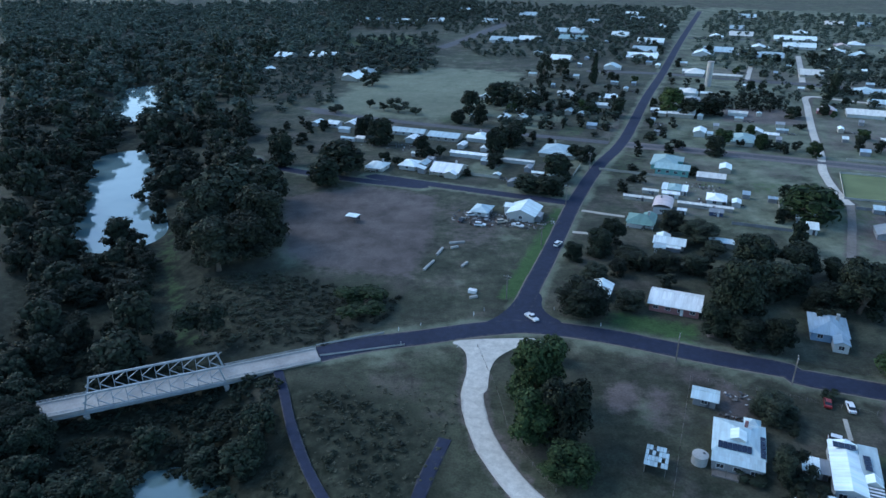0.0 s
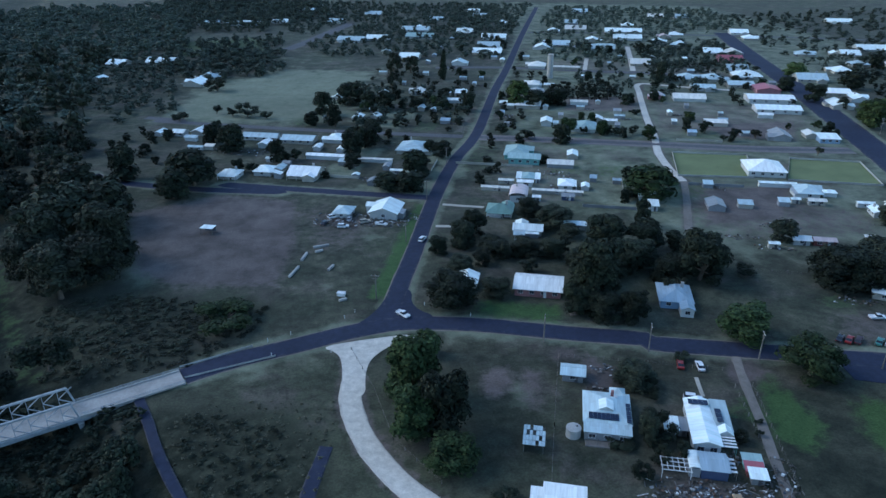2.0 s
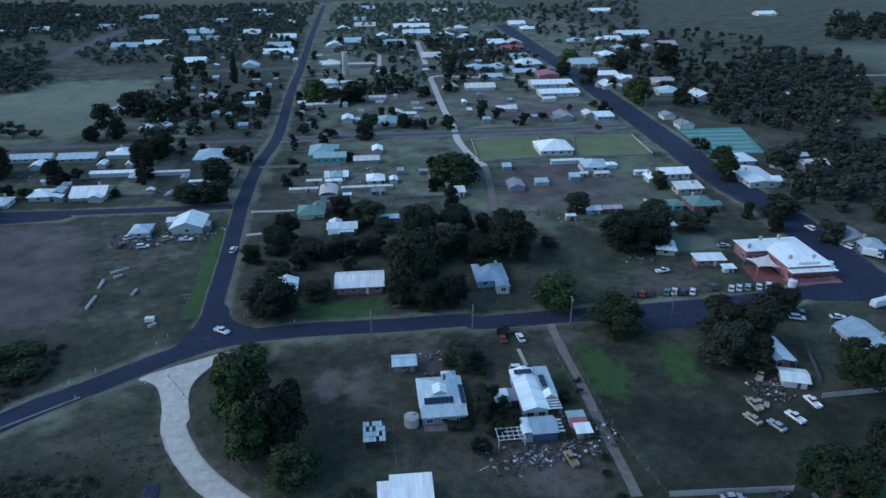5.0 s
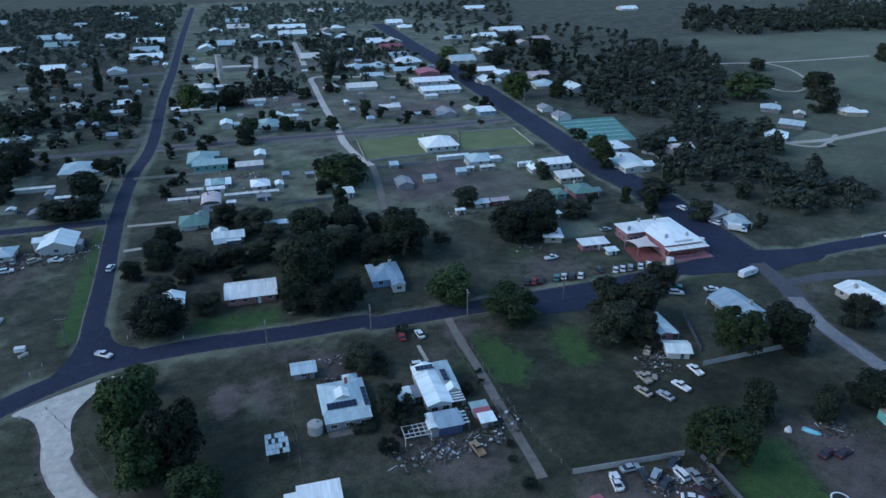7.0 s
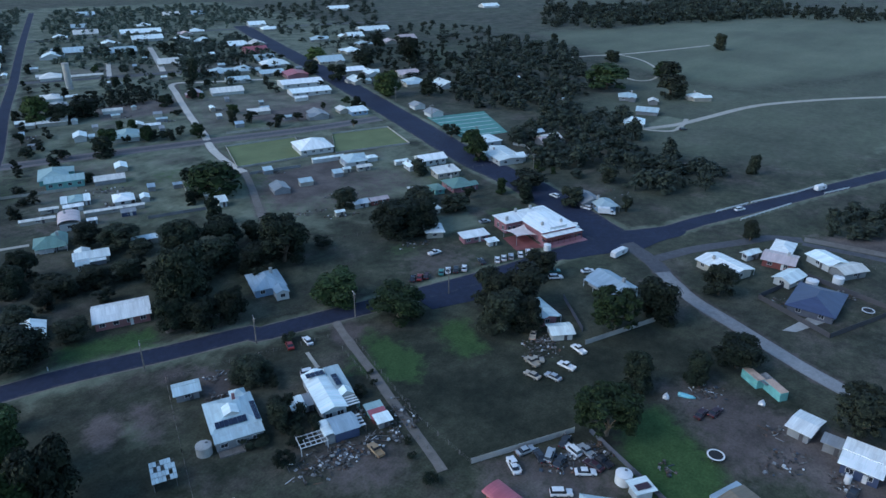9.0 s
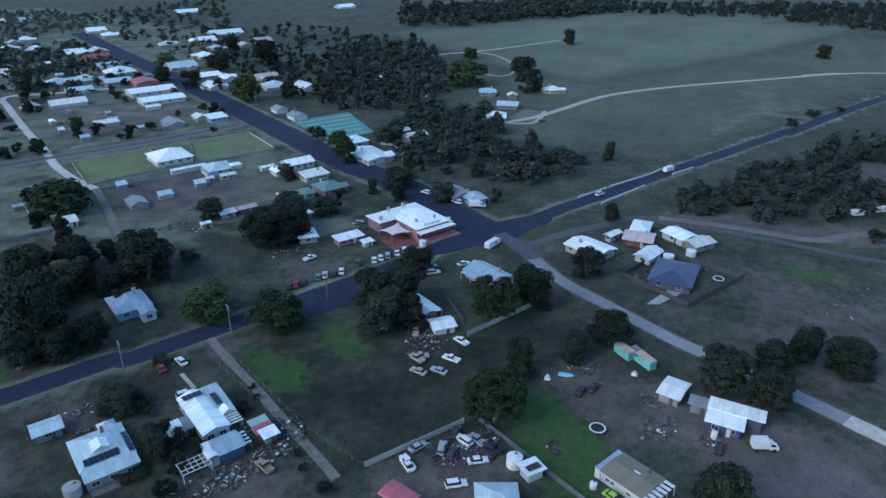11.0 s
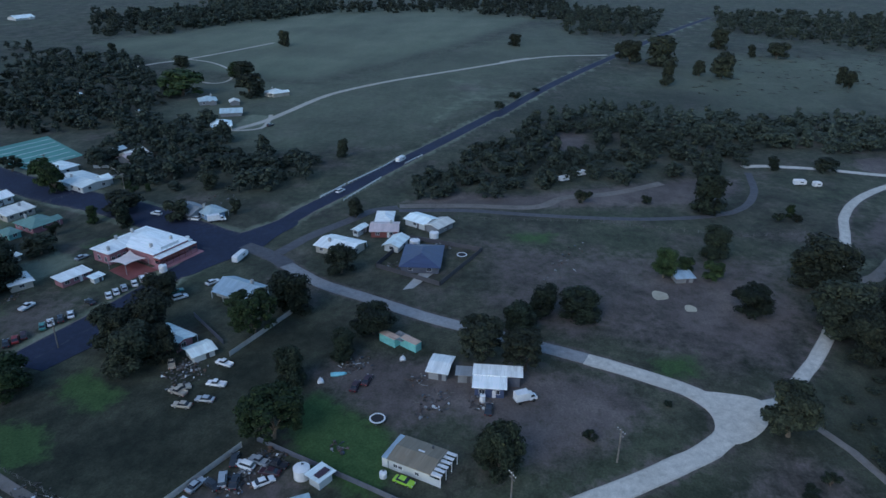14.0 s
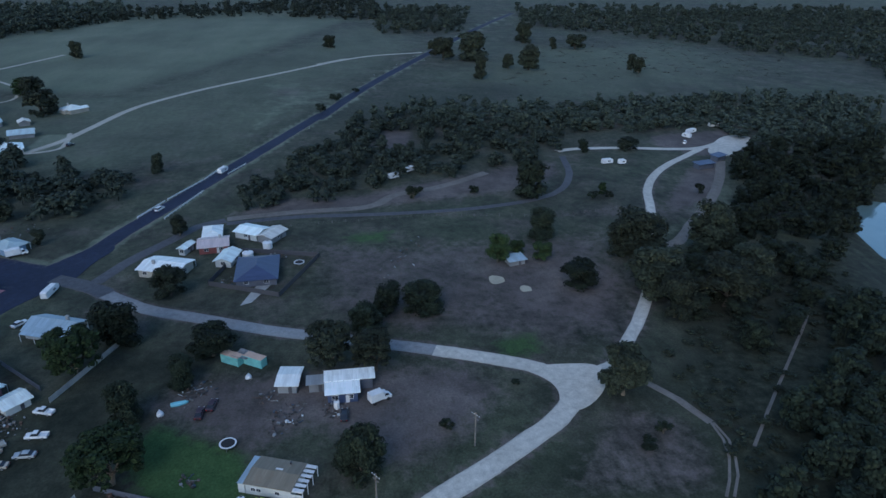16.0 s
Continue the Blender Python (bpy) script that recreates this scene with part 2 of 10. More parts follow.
M = {
    "ground": make_ground(),
    "asphalt": make_road("worn_asphalt", (0.0160, 0.0215, 0.046), (0.0255, 0.0325, 0.063)),
    "asphaltpale": make_road("grey_asphalt", (0.075, 0.078, 0.09), (0.10, 0.10, 0.11)),
    "gravel": make_road("pale_gravel", (0.46, 0.435, 0.385), (0.58, 0.55, 0.495)),
    "gravelgrey": make_road("grey_gravel", (0.20, 0.207, 0.22), (0.29, 0.295, 0.30)),
    "gravelred": make_road("dusty_gravel", (0.135, 0.125, 0.128), (0.17, 0.155, 0.155)),
    "dirt": make_road("bare_dirt", (0.14, 0.126, 0.112), (0.21, 0.19, 0.17)),
    "dirtpale": make_road("pale_dirt", (0.36, 0.335, 0.285), (0.44, 0.415, 0.36)),
    "concrete": surface("concrete", (0.36, 0.36, 0.35), 0.85, 0, 0.2, 0.2, 3.0),
    "deck": surface("weathered_deck", (0.34, 0.325, 0.305), 0.9, 0, 0.22, 0.15, 2.0),
    "steel": surface("grey_bridge_steel", (0.30, 0.33, 0.36), 0.5, 0.0, 0.2, 0.5, 5.0),
    "bark": surface("bark", (0.11, 0.09, 0.07), 0.95, 0, 0.35, 0.6, 6.0, 0.5),
    "timber": surface("grey_timber", (0.15, 0.14, 0.13), 0.9, 0, 0.3, 0.5, 5.0),
    "brick": surface("pink_brick", (0.27, 0.13, 0.13), 0.85, 0, 0.2, 0.3, 8.0),
    "pink": surface("pink_render", (0.30, 0.145, 0.165), 0.8, 0, 0.15, 0.3, 4.0),
    # cream, whitewall and greywall carry some eave shade in their darkened paint
    "cream": surface("cream_board", (0.36, 0.345, 0.30), 0.7, 0, 0.12, 0.3, 4.0, 0.1, 0.15),
    "whitewall": surface("white_board", (0.48, 0.50, 0.50), 0.65, 0, 0.1, 0.3, 4.0, 0.1, 0.12),
    "bluewall": surface("blue_board", (0.22, 0.32, 0.46), 0.65, 0, 0.1, 0.3, 4.0),
    "greenwall": surface("green_board", (0.16, 0.36, 0.34), 0.65, 0, 0.12, 0.3, 4.0),
    "darkwall": surface("dark_sheet_wall", (0.10, 0.11, 0.14), 0.7, 0, 0.2, 0.3, 4.0),
    "greywall": surface("grey_fibro", (0.21, 0.22, 0.235), 0.75, 0, 0.15, 0.3, 4.0, 0.1, 0.2),
    "redwall": surface("red_brick", (0.20, 0.065, 0.06), 0.85, 0, 0.2, 0.3, 8.0),
    "navywall": surface("navy_sheet", (0.05, 0.07, 0.14), 0.6, 0, 0.15, 0.4, 4.0),
    "roof_white": sheet_metal("white_sheet_roof", (0.88, 0.97, 0.96)),
    "roof_bright": sheet_metal("fresh_white_sheet_roof", (0.97, 1.0, 0.99), 0.4, 0.0),
    "roof_zinc": sheet_metal("zinc_sheet_roof", (0.50, 0.62, 0.66), 0.4, 0.4),
    "roof_grey": sheet_metal("grey_sheet_roof", (0.30, 0.32, 0.34), 0.5, 0.6),
    "roof_blue": sheet_metal("blue_sheet_roof", (0.38, 0.49, 0.58)),
    "roof_navy": sheet_metal("navy_sheet_roof", (0.065, 0.085, 0.17), 0.5, 0.0),
    "roof_green": sheet_metal("green_sheet_roof", (0.15, 0.26, 0.23), 0.5, 0.1),
    "roof_teal": sheet_metal("teal_sheet_roof", (0.32, 0.45, 0.45), 0.5, 0.1),
    "roof_red": sheet_metal("red_sheet_roof", (0.42, 0.12, 0.15), 0.5, 0.1),
    "roof_pink": sheet_metal("faded_pink_roof", (0.60, 0.50, 0.50), 0.5, 0.2),
    "roof_brown": sheet_metal("brown_sheet_roof", (0.22, 0.19, 0.14), 0.7, 0.5),
    "roof_cream": sheet_metal("cream_sheet_roof", (0.76, 0.75, 0.70), 0.55, 0.2),
    "glass": plain("window_glass", (0.03, 0.035, 0.045), 0.12),
    "solar": plain("solar_glass", (0.02, 0.03, 0.06), 0.25),
    "frame": plain("white_trim", (0.66, 0.67, 0.68), 0.5),
    "darktrim": plain("dark_trim", (0.07, 0.07, 0.08), 0.6),
    "rubber": plain("rubber", (0.018, 0.018, 0.02), 0.8),
    "rim": plain("wheel_rim", (0.35, 0.36, 0.38), 0.35, 0.6),
    "lamp_red": plain("tail_lamp", (0.30, 0.02, 0.02), 0.3),
    "lamp_white": plain("head_lamp", (0.6, 0.62, 0.65), 0.2),
    "car_white": plain("white_paint", (0.74, 0.76, 0.78), 0.25),
    "car_silver": plain("silver_paint", (0.42, 0.45, 0.48), 0.3, 0.3),
    "car_dark": plain("dark_paint", (0.035, 0.04, 0.05), 0.25),
    "car_red": plain("red_paint", (0.24, 0.03, 0.03), 0.3),
    "car_green": plain("green_paint", (0.06, 0.22, 0.20), 0.3),
    "car_lime": plain("lime_paint", (0.36, 0.62, 0.05), 0.35),
    "car_tan": plain("tan_paint", (0.40, 0.36, 0.30), 0.4),
    "car_yellow": plain("ochre_paint", (0.32, 0.235, 0.14), 0.5),
    "car_maroon": plain("maroon_paint", (0.05, 0.025, 0.035), 0.4),
    "plastic_white": plain("white_plastic", (0.72, 0.73, 0.74), 0.5),
    "plastic_blue": plain("blue_plastic", (0.22, 0.52, 0.62), 0.5),
    "turquoise": surface("turquoise_paint", (0.20, 0.48, 0.47), 0.6, 0, 0.2, 0.5, 4.0),
    "tarp": surface("sand_shade_cloth", (0.74, 0.64, 0.60), 0.9, 0, 0.1, 0.5, 4.0),
    "canvas": surface("peach_canvas", (0.52, 0.38, 0.30), 0.9, 0, 0.15, 0.5, 4.0),
    "scrap": surface("scrap_metal", (0.28, 0.29, 0.30), 0.6, 0.0, 0.5, 0.8, 5.0, 0.3, 0.6),
    "court": surface("teal_court", (0.10, 0.255, 0.225), 0.85, 0, 0.12, 0.1, 2.0),
    "green": surface("mown_green", (0.14, 0.17, 0.075), 0.95, 0, 0.15, 0.08, 2.0),
    "sand": surface("pale_sand", (0.40, 0.365, 0.28), 0.95, 0, 0.15, 0.2, 3.0),
    "leaf_gum": leaves("gum_leaves", (0.016, 0.021, 0.014), (0.038, 0.046, 0.030)),
    # paler, greyer leaves for trees far off: distance haze mixed into the colour
    "leaf_hazed": leaves("hazed_far_leaves", (0.038, 0.054, 0.042), (0.084, 0.106, 0.086)),
    "leaf_mid": leaves("mid_leaves", (0.016, 0.022, 0.014), (0.036, 0.046, 0.030)),
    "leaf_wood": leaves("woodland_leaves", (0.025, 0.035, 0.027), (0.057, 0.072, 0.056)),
    "leaf_dark": leaves("dark_leaves", (0.011, 0.016, 0.010), (0.025, 0.034, 0.021)),
    "leaf_green": leaves("green_leaves", (0.016, 0.030, 0.011), (0.038, 0.059, 0.023)),
    "leaf_bright": leaves("bright_leaves", (0.036, 0.058, 0.018), (0.07, 0.10, 0.034)),
    "tuft": leaves("dry_tufts", (0.05, 0.052, 0.034), (0.10, 0.10, 0.07)),
}


def make_water():
    m, nt, b = nodes_of("still_river_water")
    n = noise_node(nt, 0.05, 3, 0.5, place(nt))
    # murky water, its base paled to cyan to stand in for reflected sky
    nt.links.new(mix(nt, ramp(nt, n, 0, 1), (0.13, 0.20, 0.205), (0.17, 0.245, 0.245)), b.inputs["Base Color"])
    b.inputs["Roughness"].default_value = 0.06
    b.inputs["IOR"].default_value, b.inputs["Specular IOR Level"].default_value = 1.5, 1.0
    bump(nt, b, noise_node(nt, 0.8, 3, 0.5, place(nt)), 0.01, 0.04)
    return m


M["water"] = make_water()


# ---------------------------------------------------------------- mesh helpers
def link_mesh(name, bm, material, parent=None, label="", smooth=False):
    me = bpy.data.meshes.new(name)
    bm.to_mesh(me)
    bm.free()
    for mt in material if isinstance(material, (list, tuple)) else (material,):
        me.materials.append(mt)
    if smooth:
        me.shade_smooth()
    ob = new(name, me)
    if parent is not None:
        ob.parent = parent
    if label:
        ob["label"] = label
    return ob


def part(name, bm, material, parent, label="", smooth=False):
    return link_mesh(name, bm, M[material] if isinstance(material, str) else material, parent, label, smooth)


def mesh_from(name, verts, faces, material, parent=None):
    me = bpy.data.meshes.new(name)
    me.from_pydata([tuple(v) for v in verts], [], [tuple(f) for f in faces])
    me.materials.append(M[material])
    ob = new(name, me)
    if parent is not None:
        ob.parent = parent
    return ob


def box(bm, x0, x1, y0, y1, z0, z1, m=None):
    vs = [bm.verts.new((m or Matrix()) @ Vector(p)) for p in
          ((x0, y0, z0), (x1, y0, z0), (x1, y1, z0), (x0, y1, z0), (x0, y0, z1), (x1, y0, z1), (x1, y1, z1), (x0, y1, z1))]
    for f in ((3, 2, 1, 0), (4, 5, 6, 7), (0, 1, 5, 4), (1, 2, 6, 5), (2, 3, 7, 6), (3, 0, 4, 7)):
        bm.faces.new([vs[i] for i in f])
    return vs


def boxed(x0, x1, y0, y1, z0, z1, bev=0.0):
    bm = bmesh.new()
    box(bm, x0, x1, y0, y1, z0, z1)
    if bev:
        bmesh.ops.bevel(bm, geom=bm.edges[:], offset=bev, segments=1, affect="EDGES")
    return bm


def tube(bm, pts, radii, seg=7, cap=True):
    """A tapered tube along points."""
    rings = []
    for i, p in enumerate(pts):
        p = Vector(p)
        a, b = Vector(pts[max(i - 1, 0)]), Vector(pts[min(i + 1, len(pts) - 1)])
        q = (b - a).to_track_quat("Z", "Y")
        rings.append([bm.verts.new(p + q @ Vector((radii[i] * math.cos(t), radii[i] * math.sin(t), 0)))
                      for t in (2 * math.pi * k / seg for k in range(seg))])
    for r, s in zip(rings, rings[1:]):
        for k in range(seg):
            bm.faces.new((r[k], r[(k + 1) % seg], s[(k + 1) % seg], s[k]))
    if cap:
        bm.faces.new(rings[0][::-1])
        bm.faces.new(rings[-1])
    return rings


def drum(r, z0, z1, seg=20, r2=None):
    bm = bmesh.new()
    tube(bm, [(0, 0, z0), (0, 0, z1)], [r, r2 if r2 is not None else r], seg)
    return bm


def thing(name, x, y, z=0.0, rot=0.0, label="", category="", group=""):
    e = new(name)
    e.matrix_basis = pose(x, y, z, 0, 0, rot)
    e.empty_display_size = 0.3
    return tagged(e, label, category, group)

# ---------------------------------------------------------------- the ground, one sheet to the horizon
RIVER = [(-420, 1300), (-330, 900), (-262, 640), (-220, 500), (-172, 375), (-142, 300), (-130, 250), (-108, 190), (-82, 138), (-66, 110),
         (-58, 50), (-66, -40), (-40, -130), (40, -185), (130, -190), (196, -200), (246, -212), (285, -270), (330, -420), (420, -700), (520, -1300)]
POOLS = [([(-133, 264), (-147, 295), (-164, 343), (-171, 364)], 8.5), ([(-205, 462), (-234, 545)], 5), ([(-63, 115), (-58, 114)], 0.6), ([(215, -207), (252, -216)], 10)]
GRID = -21.8  # the town's streets run at this angle


def town_xy(u, v):
    """A place in the town's own street grid."""
    c, s = math.cos(math.radians(GRID)), math.sin(math.radians(GRID))
    return (u * c - v * s, u * s + v * c)


def to_line(px, py, line):
    """Distance of points to a polyline."""
    best = np.full(px.shape, 1e9)
    for (ax, ay), (bx, by) in zip(line, line[1:]):
        dx, dy = bx - ax, by - ay
        t = np.clip(((px - ax) * dx + (py - ay) * dy) / (dx * dx + dy * dy), 0, 1)
        best = np.minimum(best, np.hypot(px - ax - t * dx, py - ay - t * dy))
    return best


def inside(px, py, poly):
    c = np.zeros(px.shape, bool)
    for (ax, ay), (bx, by) in zip(poly, poly[1:] + poly[:1]):
        if ay != by:
            c ^= ((ay > py) != (by > py)) & (px < (bx - ax) * (py - ay) / (by - ay) + ax)
    return c


def ground_z(px, py):
    """Height of the land: a flat town beside a river channel eight metres deep."""
    px, py = np.asarray(px, float), np.asarray(py, float)
    d = to_line(px, py, RIVER)
    s = np.clip((46 - d) / 30, 0, 1)
    pool = np.zeros(px.shape)
    for line, half in POOLS:
        pool = np.maximum(pool, np.clip((half + 12 - to_line(px, py, line)) / 12, 0, 1))
    return -(5.2 + 3.6 * pool) * s * s * (3 - 2 * s)


def spread(lo, hi, near_lo, near_hi, step):
    a = list(np.arange(near_lo, near_hi, step))
    for sgn, edge, stop in ((1, near_hi, hi), (-1, near_lo, lo)):
        s, v, more = step, edge, []
        while sgn * (stop - v) > 0:
            more.append(v)
            s = min(s * 1.06, 400)
            v += sgn * s
        more.append(stop)
        a += more
    return np.array(sorted(set(np.round(a, 3))))


gx, gy = spread(-4800, 4800, -190, 330, 2.4), spread(-4800, 4800, -190, 480, 2.4)
GX, GY = np.meshgrid(gx, gy)
GZ = ground_z(GX, GY)
LAYERS = {k: np.zeros(GX.shape) for k in ("dirt", "lush", "pale", "scrub", "sward", "field")}


def cover(kind, amount, feather, poly):
    """Lays a patch of ground cover with a soft border onto the sheet."""
    d = to_line(GX, GY, poly + poly[:1])
    d = np.where(inside(GX, GY, poly), d, -d)
    LAYERS[kind] = np.maximum(LAYERS[kind], amount * np.clip(0.5 + d / (2 * feather), 0, 1))


cover("dirt", 1.0, 6, [(-70, 291), (-37, 305), (-3, 291), (-4, 246), (-11, 212), (-44, 220), (-58, 232)])
cover("pale", 0.8, 14, [(-87, 447), (-70, 536), (-10, 610), (69, 581), (48, 484), (17, 422), (-32, 428)])
cover("lush", 0.5, 8, [(-134, 777), (-26, 815), (-12, 688), (-97, 682)])
cover("lush", 0.85, 2.5, [(48, 278), (52, 273), (26, 198), (17, 196)])
cover("scrub", 0.6, 10, [(-81, 223), (-63, 232), (-44, 217), (-12, 208), (-4, 193), (-31, 179), (-57, 174), (-67, 187)])
cover("scrub", 0.8, 9, [(-97, 218), (-76, 218), (-63, 187), (-73, 168), (-81, 174)])
cover("scrub", 0.75, 8, [(-38, 154), (-12, 148), (0, 133), (-3, 111), (-16, 99), (-30, 111)])
cover("pale", 0.35, 6, [(-29, 166), (6, 169), (4, 151), (-22, 155)])
cover("dirt", 0.9, 3, [(43, 150), (51, 152), (50, 143), (44, 137), (40, 141)])
cover("dirt", 0.7, 4, [(53, 148), (60, 147), (54, 130), (48, 134)])
cover("dirt", 0.8, 3, [(54, 151), (59, 146), (55, 137), (50, 139)])
cover("dirt", 0.9, 3, [(65, 158), (72, 156), (70, 150), (63, 151)])
cover("dirt", 0.9, 3, [(70, 145), (79, 144), (76, 136), (67, 136)])
cover("scrub", 0.5, 8, [(20, 162), (40, 154), (32, 110), (18, 115)])
cover("lush", 0.8, 5, [(117, 134), (117, 115), (109, 104), (106, 114)])
cover("lush", 0.8, 5, [(134, 119), (140, 113), (129, 98), (122, 106)])
cover("lush", 0.95, 4, [(133, 59), (139, 53), (127, 32), (111, 29), (105, 34), (117, 52)])
cover("lush", 0.8, 4, [(54, 189), (77, 179), (73, 169), (47, 180)])
cover("lush", 0.6, 5, [(178, 194), (186, 179), (176, 168), (165, 178)])
cover("dirt", 0.5, 8, [(159, 166), (181, 152), (173, 131), (141, 142)])
cover("dirt", 0.72, 7, [(147, 63), (159, 44), (158, 20), (160, 4), (156, -22), (144, -30), (130, -21), (116, -2), (133, 18), (125, 31), (140, 51)])
cover("dirt", 0.6, 10, [(244, 26), (234, -11), (241, -92), (175, -67), (156, -51), (171, -24), (184, 6), (207, 20)])
cover("lush", 0.7, 4, [(245, 12), (251, -8), (238, -5), (237, 9)])
cover("lush", 0.25, 6, [(309, -97), (330, -150), (316, -147), (282, -118), (286, -90)])
cover("dirt", 0.5, 6, [(236, 435), (329, 395), (296, 347), (198, 353)])
cover("dirt", 0.9, 5, [(117, 441), (94, 384), (91, 385), (114, 442)])
cover("pale", 0.6, 4, [(108, 436), (116, 433), (94, 380), (88, 383)])
cover("field", 0.95, 12, [(649, 433), (891, 334), (1057, 192), (1070, 87), (788, 96), (634, 133), (515, 168), (513, 213)])
cover("field", 1.0, 10, [(776, 387), (882, 364), (1022, 319), (1041, 176), (956, 11), (781, 67), (675, 100), (583, 136), (534, 177), (518, 210), (545, 281)])
cover("field", 0.6, 25, [(699, -146), (701, -292), (626, -342), (505, -256), (478, -140), (548, -70)])
cover("dirt", 0.6, 15, [(508, 78), (528, 55), (513, 33), (486, 46)])
cover("scrub", 0.9, 10, [(148, -72), (209, -148), (214, -184), (99, -97), (103, -68), (123, -75)])
cover("scrub", 0.7, 8, [(127, -39), (137, -63), (123, -73), (100, -64), (106, -22)])
cover("dirt", 0.5, 8, [(277, 423), (326, 389), (298, 344), (233, 342)])
cover("dirt", 0.6, 6, [(180, 266), (222, 233), (210, 212), (162, 232)])
cover("dirt", 0.6, 6, [(72, 107), (88, 100), (90, 87), (80, 78), (66, 89)])
cover("dirt", 0.6, 4, [(97, 76), (116, 59), (109, 45), (89, 45), (81, 67)])
cover("scrub", 0.6, 6, [(147, -2), (144, -30), (134, -21), (140, -7)])
cover("pale", 0.5, 3, [(19, 257), (27, 257), (30, 243), (20, 240)])
cover("dirt", 0.5, 10, [(-6, 289), (32, 268), (24, 230), (-1, 235)])
cover("pale", 0.45, 5, [(32, 173), (63, 163), (108, 141), (102, 135), (63, 155), (35, 165)])
cover("pale", 0.45, 6, [(83, 165), (118, 141), (113, 138), (79, 156)])
cover("dirt", 0.55, 3, [(51, 115), (56, 113), (51, 106), (48, 107)])
cover("dirt", 0.6, 2.5, [(62, 110), (65, 108), (64, 106), (61, 108)])
cover("dirt", 0.6, 5, [(202, -3), (181, -20), (169, -13), (191, 19), (199, 20)])
cover("pale", 0.4, 8, [(222, 1), (230, -11), (211, -17), (204, -5)])
cover("pale", 0.56, 16, [(95, 345), (200, 610), (324, 1114), (611, 983), (561, 613), (322, 369), (274, 255), (232, 190), (149, 190), (126, 235), (78, 285)])
cover("pale", 0.25, 30, [(-92, 515), (40, 1088), (324, 1114), (180, 579), (102, 381), (67, 324), (-1, 311), (-69, 340)])
cover("dirt", 0.55, 6, [(230, 405), (282, 374), (263, 332), (215, 352)])
cover("pale", 0.9, 3, [(365, 186), (368, 172), (379, 159), (394, 161), (407, 164), (407, 179), (386, 175)])
cover("lush", 0.35, 20, [(572, 427), (425, 356), (352, 299), (342, 321), (424, 410), (540, 520)])
cover("pale", 0.3, 15, [(3, 235), (30, 245), (17, 192), (-8, 186)])
cover("dirt", 0.45, 10, [(101, 362), (153, 340), (122, 258), (71, 259)])
cover("dirt", 0.5, 10, [(217, 609), (350, 557), (345, 479), (270, 512), (207, 553)])
cover("dirt", 0.55, 12, [(165, 256), (224, 231), (196, 196), (152, 218)])
cover("pale", 0.5, 20, [(521, 65), (513, 0), (463, 30), (398, 68)])
cover("lush", 0.5, 5, [(-110, 243), (-119, 285), (-112, 278), (-98, 232), (-78, 194), (-70, 174), (-80, 174), (-92, 202)])
cover("pale", 0.5, 6, [(-64, 258), (-55, 258), (-45, 222), (-55, 213), (-63, 222)])
cover("lush", 0.85, 2, [(53, 281), (53, 272), (44, 245), (30, 208), (23, 194), (20, 194), (28, 216), (41, 251)])
cover("pale", 0.6, 8, [(250, -109), (246, -117), (279, -144), (285, -160), (268, -154), (237, -120), (219, -101)])
cover("dirt", 1.0, 5, [(366, -2), (356, -10), (364, -22), (392, -25), (396, -11)])
cover("pale", 0.5, 5, [(366, -2), (356, -10), (364, -22), (392, -25), (396, -11)])
cover("dirt", 0.75, 5, [(298, -10), (310, -39), (323, -67), (328, -92), (308, -89), (289, -72), (280, -35), (272, 4), (266, 40), (270, 60), (287, 40), (290, 4)])
cover("dirt", 1.0, 5, [(368, -157), (376, -205), (358, -214), (335, -197), (328, -171), (349, -153)])
cover("dirt", 0.9, 5, [(313, -156), (320, -175), (283, -156), (265, -140), (253, -120), (267, -123)])
cover("pale", 0.3, 5, [(368, -157), (376, -205), (358, -214), (335, -197), (328, -171), (349, -153)])
cover("dirt", 0.5, 8, [(258, -52), (267, -97), (265, -140), (243, -140), (246, -110)])
cover("dirt", 0.55, 6, [(138, -55), (128, -71), (109, -70), (103, -64), (107, -34), (125, -44)])
cover("dirt", 0.7, 10, [(209, -84), (196, -84), (162, -67), (176, -36), (203, -27), (229, -33), (225, -67)])
cover("sward", 0.6, 12, [(529, 104), (564, 77), (540, 43), (502, 47), (495, 83)])
cover("scrub", 0.95, 6, [(-39, 153), (-15, 144), (1, 129), (-1, 110), (-16, 99), (-36, 108), (-45, 144)])
cover("scrub", 0.92, 7, [(-80, 225), (-47, 212), (-35, 185), (-35, 172), (-53, 165), (-65, 164)])
# sward deepens the dark scrub flats, partly to imitate lens vignetting
cover("sward", 0.8, 7, [(-39, 153), (-15, 144), (1, 129), (-1, 110), (-16, 99), (-36, 108), (-45, 144)])
cover("sward", 0.8, 9, [(-90, 225), (-47, 214), (-22, 200), (-30, 175), (-53, 165), (-75, 166)])
cover("pale", 0.6, 12, [(542, 71), (540, 50), (515, 44), (511, 68)])
cover("pale", 0.6, 4, [(358, -177), (361, -203), (333, -188), (332, -170)])
cover("scrub", 0.5, 12, [(633, 110), (819, -22), (670, -22), (538, 111)])
cover("dirt", 0.9, 2, [(110, 142), (118, 139), (110, 132), (108, 133)])
cover("lush", 0.5, 3, [(107, 129), (109, 116), (106, 110), (93, 121)])
cover("dirt", 0.8, 3, [(72, 156), (78, 144), (72, 135), (68, 141)])
cover("lush", 0.5, 6, [(160, 170), (173, 164), (162, 151), (153, 161)])
cover("dirt", 0.55, 8, [(187, 276), (231, 226), (219, 202), (177, 206), (161, 241)])
